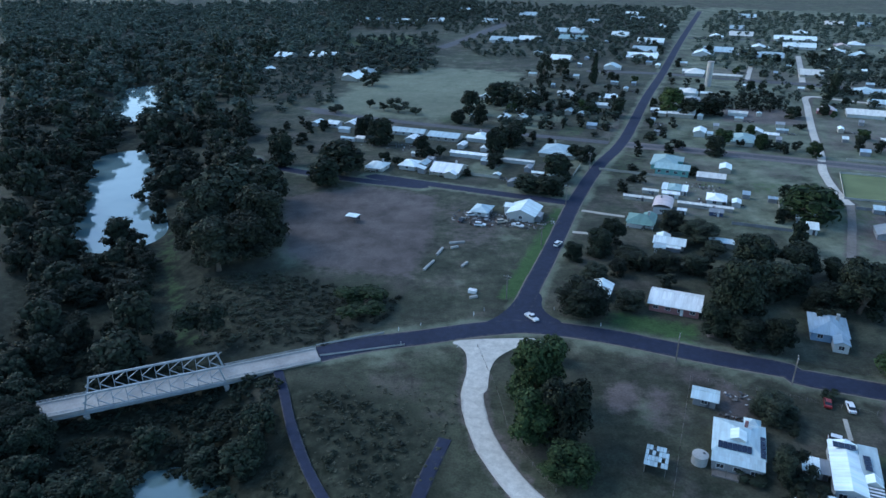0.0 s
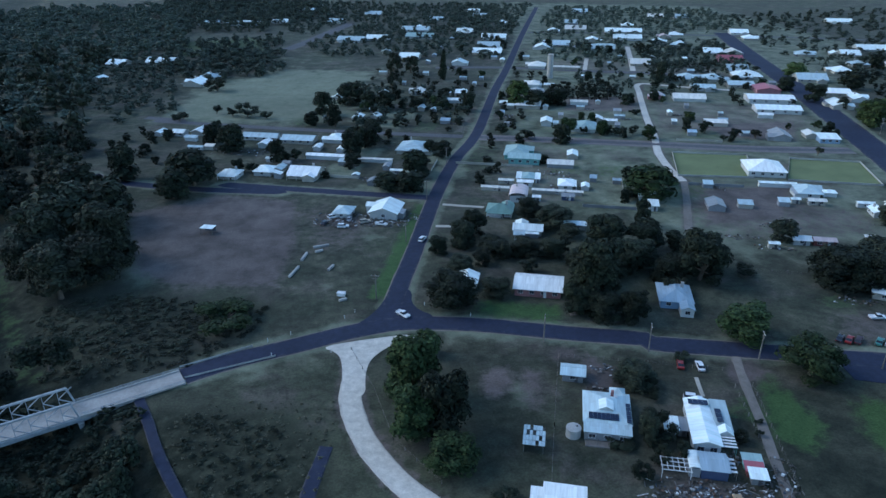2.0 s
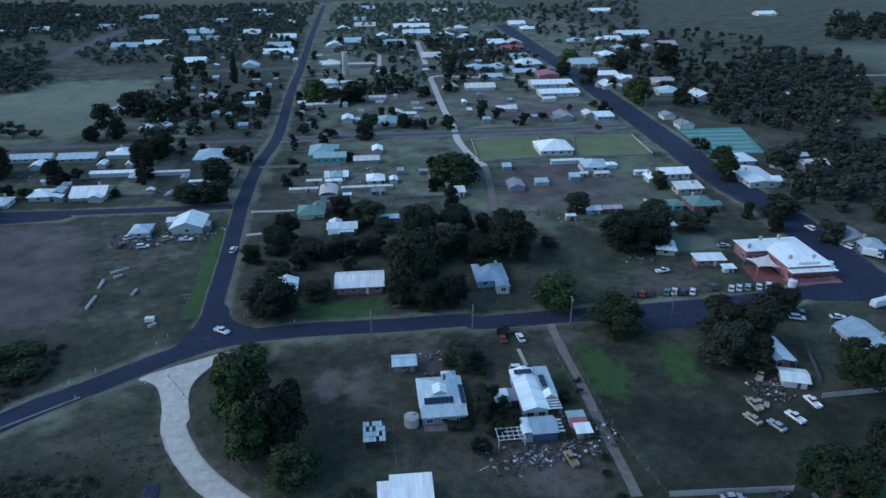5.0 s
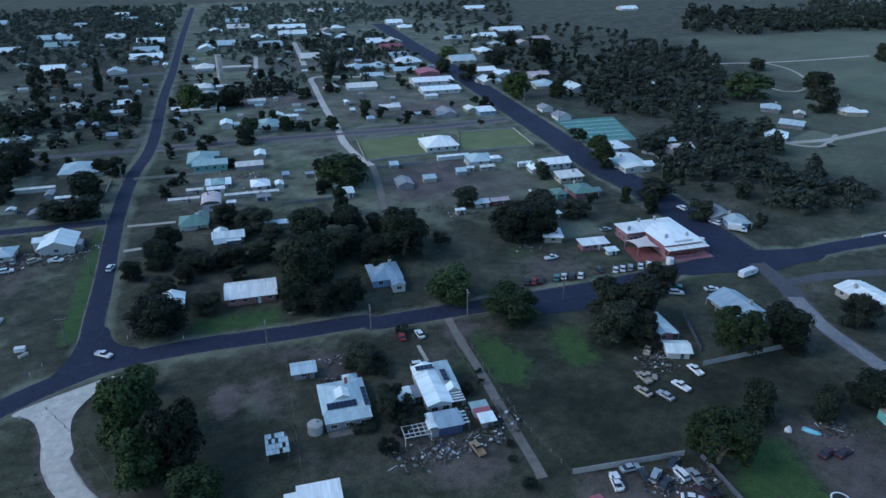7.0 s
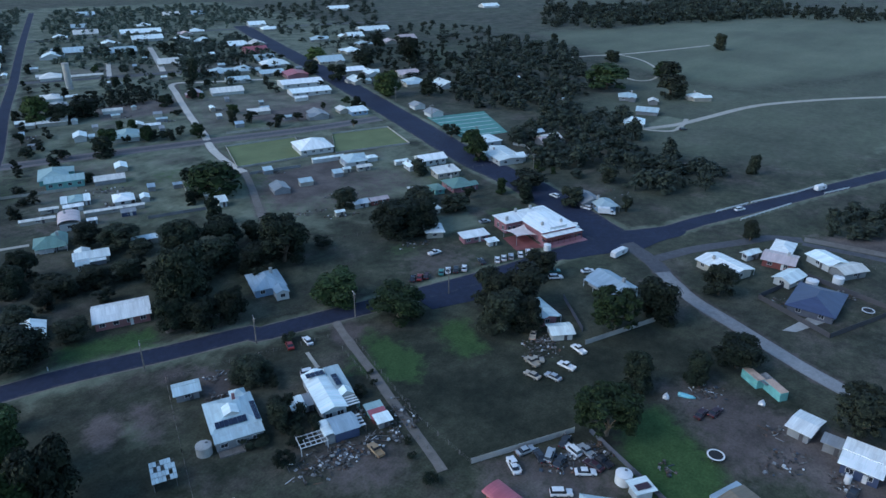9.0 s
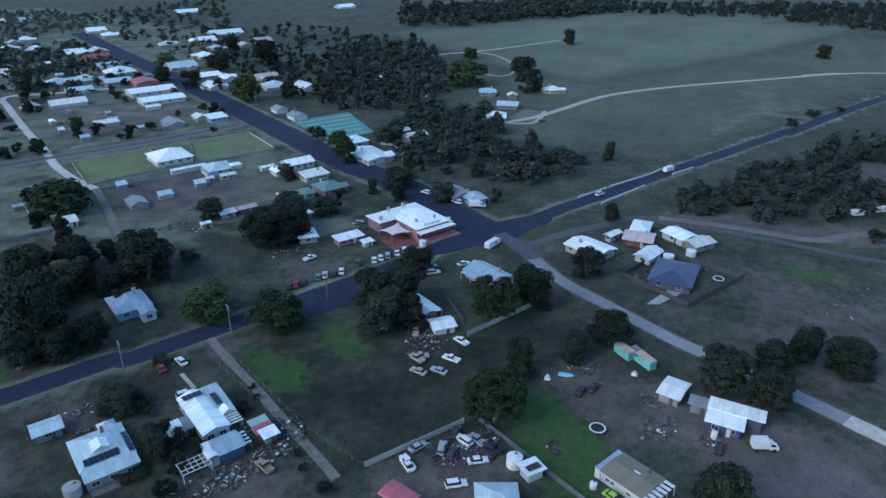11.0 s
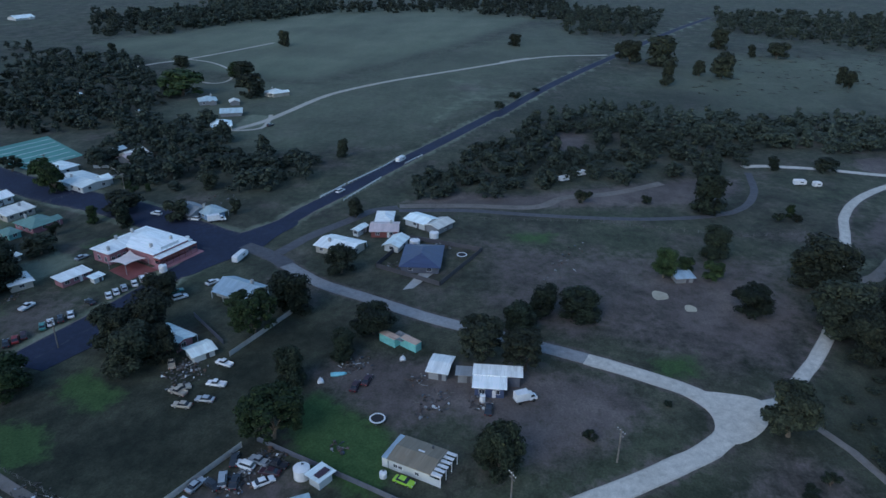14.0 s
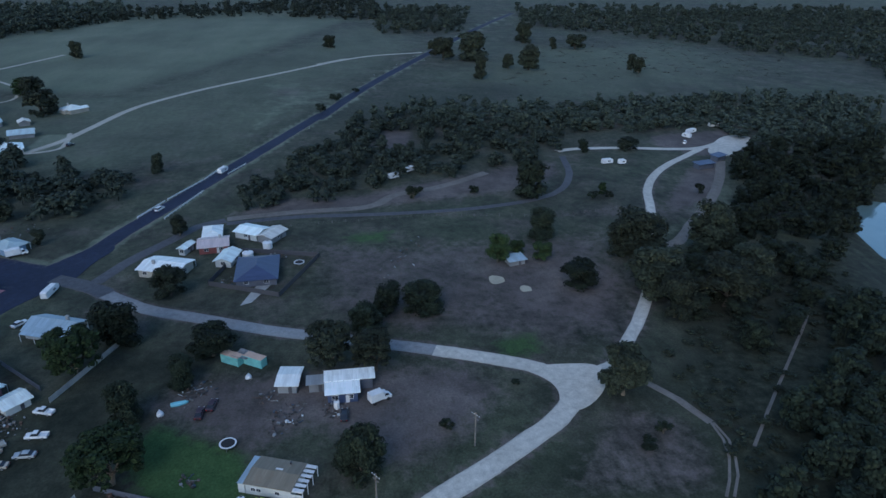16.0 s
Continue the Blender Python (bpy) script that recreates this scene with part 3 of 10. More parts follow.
cover("pale", 0.5, 10, [(219, 229), (224, 222), (215, 214), (210, 223)])
cover("scrub", 0.5, 8, [(158, 214), (174, 200), (161, 172), (145, 189)])
cover("field", 0.5, 12, [(498, 259), (505, 169), (570, 125), (643, 86), (896, 7), (767, -63), (579, -5), (449, 44), (366, 72), (343, 122), (351, 192)])
cover("field", 0.5, 12, [(496, 162), (633, 110), (819, -22), (631, -22), (496, 31), (352, 83), (371, 136)])
cover("lush", 1.0, 1.5, [(50, 269), (54, 264), (27, 202), (20, 201), (36, 233)])
cover("sward", 1.00, 5, [(112, 128), (123, 126), (138, 108), (135, 90), (149, 82), (171, 61), (141, 61), (119, 65), (93, 75), (87, 78), (98, 101)])
cover("sward", 0.90, 6, [(150, 80), (175, 71), (173, 59), (171, 44), (150, 52), (136, 56), (131, 70)])
cover("sward", 0.80, 6, [(132, -55), (126, -70), (116, -73), (103, -66), (106, -34)])
cover("sward", 0.90, 8, [(195, -97), (222, -190), (99, -98), (102, -70), (135, -89), (155, -87)])
cover("sward", 0.60, 8, [(34, 161), (61, 148), (49, 114), (33, 110), (21, 110), (33, 146)])
cover("sward", 0.80, 8, [(178, -5), (172, -40), (159, -52), (164, -75), (207, -89), (194, -28)])
cover("sward", 0.60, 25, [(430, 60), (495, 2), (539, -97), (567, -205), (490, -181), (392, 48)])
cover("lush", 1.00, 4, [(113, 130), (117, 124), (117, 111), (108, 104), (103, 109), (106, 119)])
cover("lush", 0.95, 4, [(130, 118), (140, 116), (131, 99), (123, 102)])
cover("lush", 0.70, 4, [(167, -30), (172, -44), (160, -44), (154, -30)])
cover("pale", 0.5, 3, [(59, 113), (63, 110), (62, 106), (58, 109)])
cover("pale", 0.5, 3, [(49, 145), (56, 142), (52, 131), (44, 132)])
cover("pale", 0.5, 3, [(155, -25), (184, -41), (181, -43), (157, -30)])
cover("dirt", 1.0, 2, [(106.3, 137.4), (113.2, 138.5), (119.9, 134.8), (116.3, 132.1), (109.5, 130.2), (105.4, 131.7)])
cover("dirt", 0.8, 2, [(67.7, 154.7), (71.4, 153.8), (69.7, 149.2), (65.1, 148.3)])
cover("dirt", 0.8, 6, [(228, 370), (301, 366), (268, 323), (236, 339)])
cover("dirt", 0.8, 6, [(170, 269), (223, 264), (193, 224), (154, 227)])
cover("dirt", 0.7, 5, [(181, 458), (237, 449), (216, 404), (169, 418)])
cover("lush", 0.35, 6, [(92, 359), (114, 357), (100, 318), (71, 305)])
cover("lush", 0.3, 6, [(122, 419), (160, 402), (152, 360), (108, 378)])
lots = random.Random(5)
for u0, v0, nu, nv in ((-150, 292, 5, 3), (-150, 400, 4, 4), (6, 285, 4, 4), (6, 385, 4, 5), (118, 225, 3, 3), (118, 300, 3, 5), (6, 540, 5, 6)):
    for i in range(nu):
        for j in range(nv):
            if lots.random() < 0.62:
                kind, amount = lots.choice((("dirt", 0.42), ("pale", 0.75), ("lush", 0.42), ("scrub", 0.4), ("pale", 0.65)))
                cu, cv, hu, hv = u0 + 24 * i + lots.uniform(-3, 3), v0 + 24 * j + lots.uniform(-3, 3), lots.uniform(8, 12), lots.uniform(7, 12)
                cover(kind, amount, 2.5, [town_xy(cu + a * hu, cv + b * hv) for a, b in ((-1, -1), (1, -1), (1, 1), (-1, 1))])
LAYERS["scrub"] = np.maximum(LAYERS["scrub"], np.clip((-GZ - 0.5) / 3.0, 0, 0.95))


def build_ground():
    nx, ny = len(gx), len(gy)
    me = bpy.data.meshes.new("ground")
    verts = np.stack([GX, GY, GZ], -1).reshape(-1, 3)
    i = np.arange(nx * ny).reshape(ny, nx)
    quads = np.stack([i[:-1, :-1], i[:-1, 1:], i[1:, 1:], i[1:, :-1]], -1).reshape(-1, 4)
    me.from_pydata(verts.tolist(), [], quads.tolist())
    for k, v in LAYERS.items():
        me.attributes.new(k, "FLOAT", "POINT").data.foreach_set("value", v.astype(np.float32).ravel())
    me.materials.append(M["ground"])
    me.shade_smooth()
    return tagged(new("ground", me), "dry pasture and bare soil round the town", "ground", kind="structure")


bm = bmesh.new()
box(bm, -700, 700, -1400, 1400, -7.4, -5.6)
tagged(part("water", bm, "water", None), "still river water between wooded banks", "river", kind="structure")


def smooth_line(pts, step=4.0):
    """Points along a Catmull-Rom curve."""
    p = [Vector(q) for q in pts]
    p = [p[0] * 2 - p[1]] + p + [p[-1] * 2 - p[-2]]
    out = []
    for a, b, c, d in zip(p, p[1:], p[2:], p[3:]):
        n = max(1, int((c - b).length / step))
        for k in range(n):
            t = k / n
            out.append(0.5 * (2 * b + (c - a) * t + (2 * a - 5 * b + 4 * c - d) * t * t + (3 * b - a - 3 * c + d) * t ** 3))
    out.append(p[-2])
    return out


ROAD_LIFT = {"asphalt": 0.10, "asphaltpale": 0.085, "gravel": 0.07, "gravelgrey": 0.07, "gravelred": 0.06, "dirt": 0.045, "dirtpale": 0.05}
ROAD_WORDS = {"asphalt": ("dark bitumen road with dusty edges", "road"), "asphaltpale": ("worn grey bitumen road", "road"),
              "gravel": ("pale gravel road", "road"), "gravelgrey": ("worn grey gravel road", "road"), "gravelred": ("dusty gravel street", "road"), "dirt": ("bare dirt track", "track"),
              "dirtpale": ("pale dirt track across the paddock", "track")}
road_count = 0


def road(name, kind, width, pts, ragged=0.5):
    """A road, on a wider dusty shoulder where it is sealed."""
    if kind == "asphalt" and width > 6:
        strip("shoulder", "dirt", width + 1.0, pts, 1.1)
    ROAD_LINES.append((pts, width / 2))
    return strip(name, kind, width, pts, ragged)


ROAD_LINES = []


def off_roads(x, y, gap):
    """True where a spot keeps that gap from every road and track."""
    q = np.array([x]), np.array([y])
    return all(to_line(q[0], q[1], line)[0] > half + gap for line, half in ROAD_LINES)


def strip(name, kind, width, pts, ragged):
    """A cambered strip with an uneven edge and a thin side face."""
    global road_count
    line = smooth_line(pts)
    lift = ROAD_LIFT[kind] + 0.0007 * road_count
    road_count += 1
    verts, faces, side = [], [], []
    rows = (-1.0, -0.86, -0.5, 0.0, 0.5, 0.86, 1.0)
    for k, p in enumerate(line):
        a, b = line[max(k - 1, 0)], line[min(k + 1, len(line) - 1)]
        n = Vector((-(b - a).y, (b - a).x)).normalized()
        for r in rows:
            jag = min(1.0, width / 4) * (ragged if kind.startswith(("asph", "gravel")) else 1.1) * noise.noise((p.x * 0.16, p.y * 0.16, 3.0 * r + road_count)) if abs(r) == 1 else 0.0
            w = r * (width / 2) + (jag if r > 0 else -jag)
            z = lift - (0.16 if abs(r) == 1 else 0.0) + 0.02 * (1 - abs(r))
            verts.append((p.x + n.x * w, p.y + n.y * w, z))
            side.append(abs(r))
    m = len(rows)
    for k in range(len(line) - 1):
        for j in range(m - 1):
            faces.append((k * m + j + 1, k * m + j, (k + 1) * m + j, (k + 1) * m + j + 1))
    ob = mesh_from("shoulder" if name == "shoulder" else "road" if name.startswith("road") else "track" if "track" in name else "gravel_road" if kind in ("gravel", "gravelgrey") else "road", verts, faces, kind)
    ob.data.attributes.new("side", "FLOAT", "POINT").data.foreach_set("value", side)
    words = ("dusty gravel road shoulder", "road edge") if name == "shoulder" else ROAD_WORDS[kind]
    tagged(ob, words[0], words[1], kind="structure")
    return ob


road("road_lower", "asphalt", 8.6, [(-34.8, 165.0), (-21.8, 170.0), (-5.8, 173.7), (10.9, 177.9), (24.4, 179.6), (35.9, 177.5), (51.4, 172.6), (65.8, 166.4), (79.6, 160.9), (92.8, 155.9), (93.8, 153.4), (110.1, 147.3), (127.1, 140.9), (144.9, 134.2), (172.2, 124.9), (194.6, 118.9), (215.4, 112.6)])
road("road_highway", "asphalt", 8.4, [(217.7, 115.7), (240.0, 99.8), (259.4, 93.1), (286.4, 82.6), (330.8, 66.4), (383.0, 46.9), (440.7, 25.5), (425.9, 28.8), (523.0, -4.1), (657.1, -58.7), (863.4, -146.6), (1007.6, -215.3)])
road("road_main", "asphalt", 19, [(221.3, 112.7), (231.2, 133.3), (247.3, 168.5), (260.4, 210.1), (284.6, 267.7), (309.1, 326.0), (335.9, 389.7), (359.1, 444.9), (410.8, 578.2), (469.4, 719.6)])
road("road_side", "asphalt", 6.8, [(24.5, 189.4), (30.4, 206.6), (39.3, 231.0), (58.3, 285.4), (78.2, 333.6), (101.9, 380.7), (142.3, 485.9), (180.5, 578.7), (248.9, 752.0), (359.6, 1024.2)])
road("road_left", "asphalt", 6.5, [(57.3, 281.3), (32.6, 291.1), (-1.0, 305.4), (-34.7, 319.8), (-8.6, 304.2), (-49.3, 317.1), (-85.7, 335.4), (-97.2, 347.9)])
road("road_cross", "gravelred", 13, [(100.7, 371.0), (151.0, 351.9), (190.8, 336.1), (239.4, 316.5), (285.6, 303.0)])
road("road_cross", "asphaltpale", 5.5, [(100.7, 371.0), (151.0, 351.9), (190.8, 336.1), (239.4, 316.5), (285.6, 303.0)])
road("road_cross_left", "asphaltpale", 7, [(92.0, 374.7), (33.5, 397.4), (-24.7, 422.4), (-83.5, 450.1), (-66.4, 446.5), (-90.6, 459.7)])
road("road_far", "asphaltpale", 10, [(119.3, 585.9), (173.7, 573.1), (233.4, 544.2), (276.4, 525.4), (316.7, 502.3), (353.4, 483.5)])
road("road_upper", "asphaltpale", 9, [(261.8, 770.7), (354.2, 744.7), (441.5, 705.7), (557.1, 654.1), (607.8, 621.3)])
road("road_diag", "asphaltpale", 14, [(-1.9, 711.5), (22.9, 765.8), (49.5, 831.3), (76.7, 895.5)])
road("lane", "gravel", 4.5, [(174.2, 277.9), (176.0, 291.7), (184.1, 320.8), (198.0, 352.7), (212.9, 391.2), (239.5, 454.2), (255.3, 485.6), (277.5, 471.2), (309.5, 450.2)])
road("lane_far", "gravel", 5, [(273.9, 534.9), (298.0, 589.6), (324.9, 652.1)])
road("lane_far_b", "gravel", 4, [(236.2, 545.8), (262.9, 605.0)])
road("lane_track", "dirt", 3.5, [(174.2, 277.9), (163.4, 256.3), (145.7, 223.7)])
road("gravel_curve", "gravel", 6.3, [(10.8, 171.4), (9.7, 158.3), (7.6, 145.8), (8.3, 134.6), (10.9, 124.7), (14.7, 115.7), (17.6, 110.4), (21.8, 104.6), (28.2, 96.8)])
road("gravel_road", "gravelgrey", 5.6, [(213.9, 93.0), (204.3, 81.6), (195.5, 69.4), (188.6, 53.4), (179.0, 31.4), (172.8, 12.3), (166.5, -6.1), (162.7, -16.5)])
road("gravel_road_low", "gravel", 6.0, [(163.7, -13.5), (160.4, -22.3), (156.2, -32.2), (152.2, -39.6), (146.1, -44.6), (139.0, -45.1), (131.1, -38.9), (124.1, -29.9), (117.2, -20.3), (111.1, -11.1), (103.7, -1.3)])
road("gravel_branch", "gravel", 4.2, [(144.0, -45.5), (147.8, -51.0), (151.2, -59.0), (159.9, -65.8), (171.1, -73.7), (187.2, -83.2), (202.1, -90.8), (223.9, -100.2), (258.4, -113.3), (283.1, -121.8), (303.3, -133.8), (317.9, -147.0), (328.9, -159.9), (341.7, -174.5)])
road("loop_road", "gravel", 4.6, [(344.6, -97.2), (347.7, -107.2), (347.1, -133.1), (342.2, -159.1), (343.5, -177.0), (361.0, -203.6)])
road("loop_path", "asphaltpale", 3.5, [(335.7, -97.6), (309.0, -93.6), (287.9, -84.1), (276.1, -69.6), (268.5, -44.0), (266.2, -20.5), (265.8, 2.2), (266.2, 31.2), (262.2, 56.7)])
road("track_trees", "dirt", 5, [(267.0, 57.4), (271.7, 31.5), (274.6, 2.0), (287.9, -10.4), (296.4, -31.0), (313.6, -54.5)])
road("track_river", "dirt", 2.4, [(143.3, -64.9), (135.1, -70.2), (130.5, -72.1), (125.8, -74.1)])
road("track_rut", "dirt", 0.7, [(125.8, -74.1), (119.8, -74.1), (114.0, -72.5), (107.5, -69.2), (103.0, -66.2)])
road("track_rut", "dirt", 0.7, [(125.7, -74.7), (119.7, -75.3), (114.5, -74.1), (108.5, -71.6), (102.8, -67.8)])
road("track_bank", "dirt", 0.9, [(185.5, -138.5), (166.5, -123.2), (147.6, -106.6), (133.9, -94.5), (116.8, -79.8)])
road("lane_park", "asphaltpale", 5.0, [(215.5, 91.0), (232.9, 83.6), (247.8, 74.5), (260.1, 67.2), (265.6, 57.7)])
road("track_paddock", "dirtpale", 5.2, [(369.2, 173.6), (390.9, 163.2), (423.7, 155.8), (457.6, 148.7), (484.5, 137.6), (527.8, 109.0), (586.4, 59.4), (643.4, 12.5), (617.5, 36.5), (656.5, -7.3), (673.5, -57.7)])
road("track_upper", "dirtpale", 4, [(536.6, 331.0), (560.3, 321.9), (584.8, 306.2), (630.4, 287.1), (689.1, 266.3)])
road("track_farm", "dirtpale", 2.6, [(584.8, 306.2), (571.6, 277.0), (539.8, 247.3), (505.8, 233.4), (490.9, 238.5), (495.6, 255.4)])
road("track_farm", "dirtpale", 3.0, [(406.9, 164.5), (391.3, 160.4), (375.5, 159.4), (368.8, 171.0), (370.1, 180.8)])
road("dirt_drive", "dirt", 2.7, [(115.2, 145.5), (112.2, 140.0), (107.5, 128.2), (103.1, 116.3), (98.9, 106.0), (94.5, 94.9), (90.7, 85.1), (87.8, 77.9)])
road("old_road", "asphalt", 2.6, [(-44.7, 157.7), (-40.5, 146.4), (-36.0, 133.1), (-30.1, 119.6), (-25.0, 110.4), (-21.1, 103.5)])
road("old_road_b", "asphalt", 3.4, [(0.7, 129.0), (-2.7, 119.3), (-5.0, 111.0), (-5.9, 103.4)])
road("track_camp", "dirt", 5.0, [(222.3, -101.5), (226.4, -110.8), (242.5, -123.7), (264.5, -141.5), (290.7, -159.0), (319.6, -174.4)])
road("drive_a", "dirtpale", 2.4, [(58.6, 273.2), (66.9, 269.5), (75.0, 266.1)])
road("drive_b", "dirtpale", 2.4, [(50.9, 250.5), (56.8, 249.0)])
road("drive_c", "dirt", 2.2, [(78.6, 179.0), (78.1, 172.8)])
road("path_d", "dirtpale", 1.2, [(97.4, 135.6), (94.7, 127.8)])
# pale dusty verges beside the sealed roads
for line, half in ROAD_LINES[:5]:
    LAYERS["pale"] = np.maximum(LAYERS["pale"], 0.62 * np.clip((half + 4.2 - to_line(GX, GY, line)) / 3.0, 0, 1))
for line, half in ROAD_LINES[10:19]:
    LAYERS["dirt"] = np.maximum(LAYERS["dirt"], 0.62 * np.clip((half + 2.2 - to_line(GX, GY, line)) / 2.0, 0, 1))
build_ground()


# ---------------------------------------------------------------- trees
CORE = [(-1, -1, -1), (1, -1, -1), (1, 1, -1), (-1, 1, -1), (-1, -1, 1), (1, -1, 1), (1, 1, 1), (-1, 1, 1)]
CORE_FACES = [(3, 2, 1, 0), (4, 5, 6, 7), (0, 1, 5, 4), (1, 2, 6, 5), (2, 3, 7, 6), (3, 0, 4, 7)]


def leaf_cloud(rng, clumps, per, size, flat=1.0):
    """Leaf sprays laid over the outside of clumps: arrays of vertices and faces."""
    vs, fs = [], []
    for (cx, cy, cz, r) in clumps:
        n = max(6 if per > 5 else 3, int(per * r * r))
        d = rng.normal(size=(n, 3))
        d /= np.linalg.norm(d, axis=1)[:, None]
        d[:, 2] = np.where(d[:, 2] < -0.55, -d[:, 2], d[:, 2])
        c = np.array((cx, cy, cz)) + d * r * (0.72 + 0.38 * rng.random((n, 1))) * np.array((1, 1, flat))
        nrm = d + np.array((0, 0, 0.25)) + rng.normal(scale=0.3, size=(n, 3))
        nrm /= np.linalg.norm(nrm, axis=1)[:, None]
        a = np.cross(nrm, rng.normal(size=(n, 3)))
        a /= np.linalg.norm(a, axis=1)[:, None] + 1e-9
        b = np.cross(nrm, a)
        s = size * (0.6 + 0.8 * rng.random((n, 1)))
        base = sum(len(v) for v in vs)
        quad = np.stack([c - a * s * 0.9, c - b * s * 0.55 + nrm * s * 0.2, c + a * s * 0.9, c + b * s * 0.55 + nrm * s * 0.2], 1).reshape(-1, 3)
        vs.append(quad)
        fs.append(np.arange(n * 4).reshape(n, 4) + base)
        turn = Matrix.Rotation(rng.random() * 6.28, 3, "Z") @ Matrix.Rotation(rng.random() * 6.28, 3, "X")
        core = np.array([turn @ Vector(q) for q in CORE]) * r * 0.46 * np.array((1, 1, flat)) + np.array((cx, cy, cz))
        vs.append(core)
        fs.append(np.array(CORE_FACES) + base + n * 4)
    return np.concatenate(vs), np.concatenate(fs)


def crown_clumps(rng, h, w, kind):
    """Centres and radii of the leaf clumps of a crown of height h and width w."""
    out = []
    if kind == "round":
        for k in range(34):
            u, t = rng.random() ** 0.45, rng.random() * 2 * math.pi
            z = h * (0.08 + 0.78 * rng.random())
            lim = math.sin(math.pi * min(1, max(0.16, (z / h + 0.16) / 1.16))) ** 0.6
            out.append((u * lim * w * 0.36 * math.cos(t), u * lim * w * 0.36 * math.sin(t), z, w * (0.11 + 0.08 * rng.random())))
        out.append((0, 0, h * 0.55, w * 0.27))
    elif kind == "gum":
        for k in range(10):
            t, r = rng.random() * 6.28, w * (0.10 + 0.27 * rng.random())
            z = h * (0.12 + 0.72 * rng.random())
            for j in range(4):
                out.append((r * math.cos(t) + rng.normal() * w * 0.08, r * math.sin(t) + rng.normal() * w * 0.08,
                            z + rng.normal() * h * 0.05, w * (0.08 + 0.07 * rng.random())))
        out.append((0, 0, h * 0.6, w * 0.22))
    elif kind == "weep":
        for k in range(30):
            t, r = rng.random() * 6.28, w * (0.16 + 0.24 * rng.random())
            top = h * (0.86 - 0.5 * (r / w) ** 1.5)
            for j in range(3):
                out.append((r * math.cos(t), r * math.sin(t), max(h * 0.09, top - j * h * 0.22), w * (0.10 - 0.015 * j)))
        out.append((0, 0, h * 0.66, w * 0.26))
    elif kind == "spire":
        for k in range(22):
            z = h * (0.12 + 0.84 * k / 22)
            r, t = w * 0.30 * (1 - (z / h) ** 2) * rng.random(), rng.random() * 6.28
            out.append((r * math.cos(t), r * math.sin(t), z, w * (0.10 + 0.16 * (1 - z / h))))
    else:  # low bush
        for k in range(14):
            t, r = rng.random() * 6.28, w * 0.36 * rng.random() ** 0.5
            out.append((r * math.cos(t), r * math.sin(t), h * (0.25 + 0.42 * rng.random()), w * (0.12 + 0.07 * rng.random())))
    return out


TREE_WORDS = {"round": "dense dark rounded tree in the grass", "gum": "open-crowned gum tree with grey trunk", "weep": "drooping pepper tree with hanging foliage",
              "spire": "tall narrow dark conifer", "bush": "low dense bush in dry grass"}


def tree_model(kind, leaf, seed, per, size):
    """A tree ten metres high and nine wide, under an Empty at its foot."""
    rng = np.random.default_rng(seed)
    h, w = 10.0, 9.0
    clumps = crown_clumps(rng, h, w, kind)
    root = thing("bush" if kind == "bush" else "tree", 0, 0, 0, 0, TREE_WORDS[kind], "bush" if kind == "bush" else "tree")
    bm = bmesh.new()
    lean = rng.normal(scale=0.3, size=2)
    fork = (lean[0], lean[1], h * (0.10 if kind == "bush" else 0.18))
    tube(bm, [(0, 0, -0.4), (lean[0] * 0.4, lean[1] * 0.4, fork[2] * 0.5), fork], [0.42, 0.30, 0.24], 7)
    for c in clumps[:: max(1, len(clumps) // 8)]:
        mid = ((fork[0] + c[0]) / 2 + rng.normal() * 0.2, (fork[1] + c[1]) / 2 + rng.normal() * 0.2, (fork[2] + c[2]) / 2 + 0.3)
        tube(bm, [fork, mid, c[:3]], [0.17, 0.10, 0.04], 5, False)
    part("trunk", bm, "bark", root)
    v, f = leaf_cloud(rng, clumps, per, size, 0.85)
    mesh_from("crown", v, f, leaf, root)
    return root


MODELS = {}


def plant(kind, leaf, x, y, h, w, z=0.0, rot=None):
    """Sets a tree of that height and crown width at a place."""
    near = math.hypot(x, y) < 265
    v = int(abs(x * 7 + y * 13)) % 4
    key = (kind, leaf, v, near)
    m = pose(x, y, z, 0, 0, rot if rot is not None else (x * 37 + y * 91) % 360) @ Matrix.Diagonal((w / 9, w / 9, h / 10, 1))
    if key not in MODELS:
        MODELS[key] = tree_model(kind, leaf, 11 + v + 10 * len(kind), 60 if near else 16, 0.33 if near else 0.6)
        MODELS[key].matrix_basis = m
        return MODELS[key]
    k = MODELS[key].matrix_basis.to_scale()
    return copy_thing(MODELS[key], m @ Matrix.Diagonal((1 / k.x, 1 / k.y, 1 / k.z, 1)))


WOOD_DETAIL = ((280, 16.0, 0.48), (420, 8.0, 0.75), (1e9, 2.4, 1.1))  # distance, leaves, leaf size


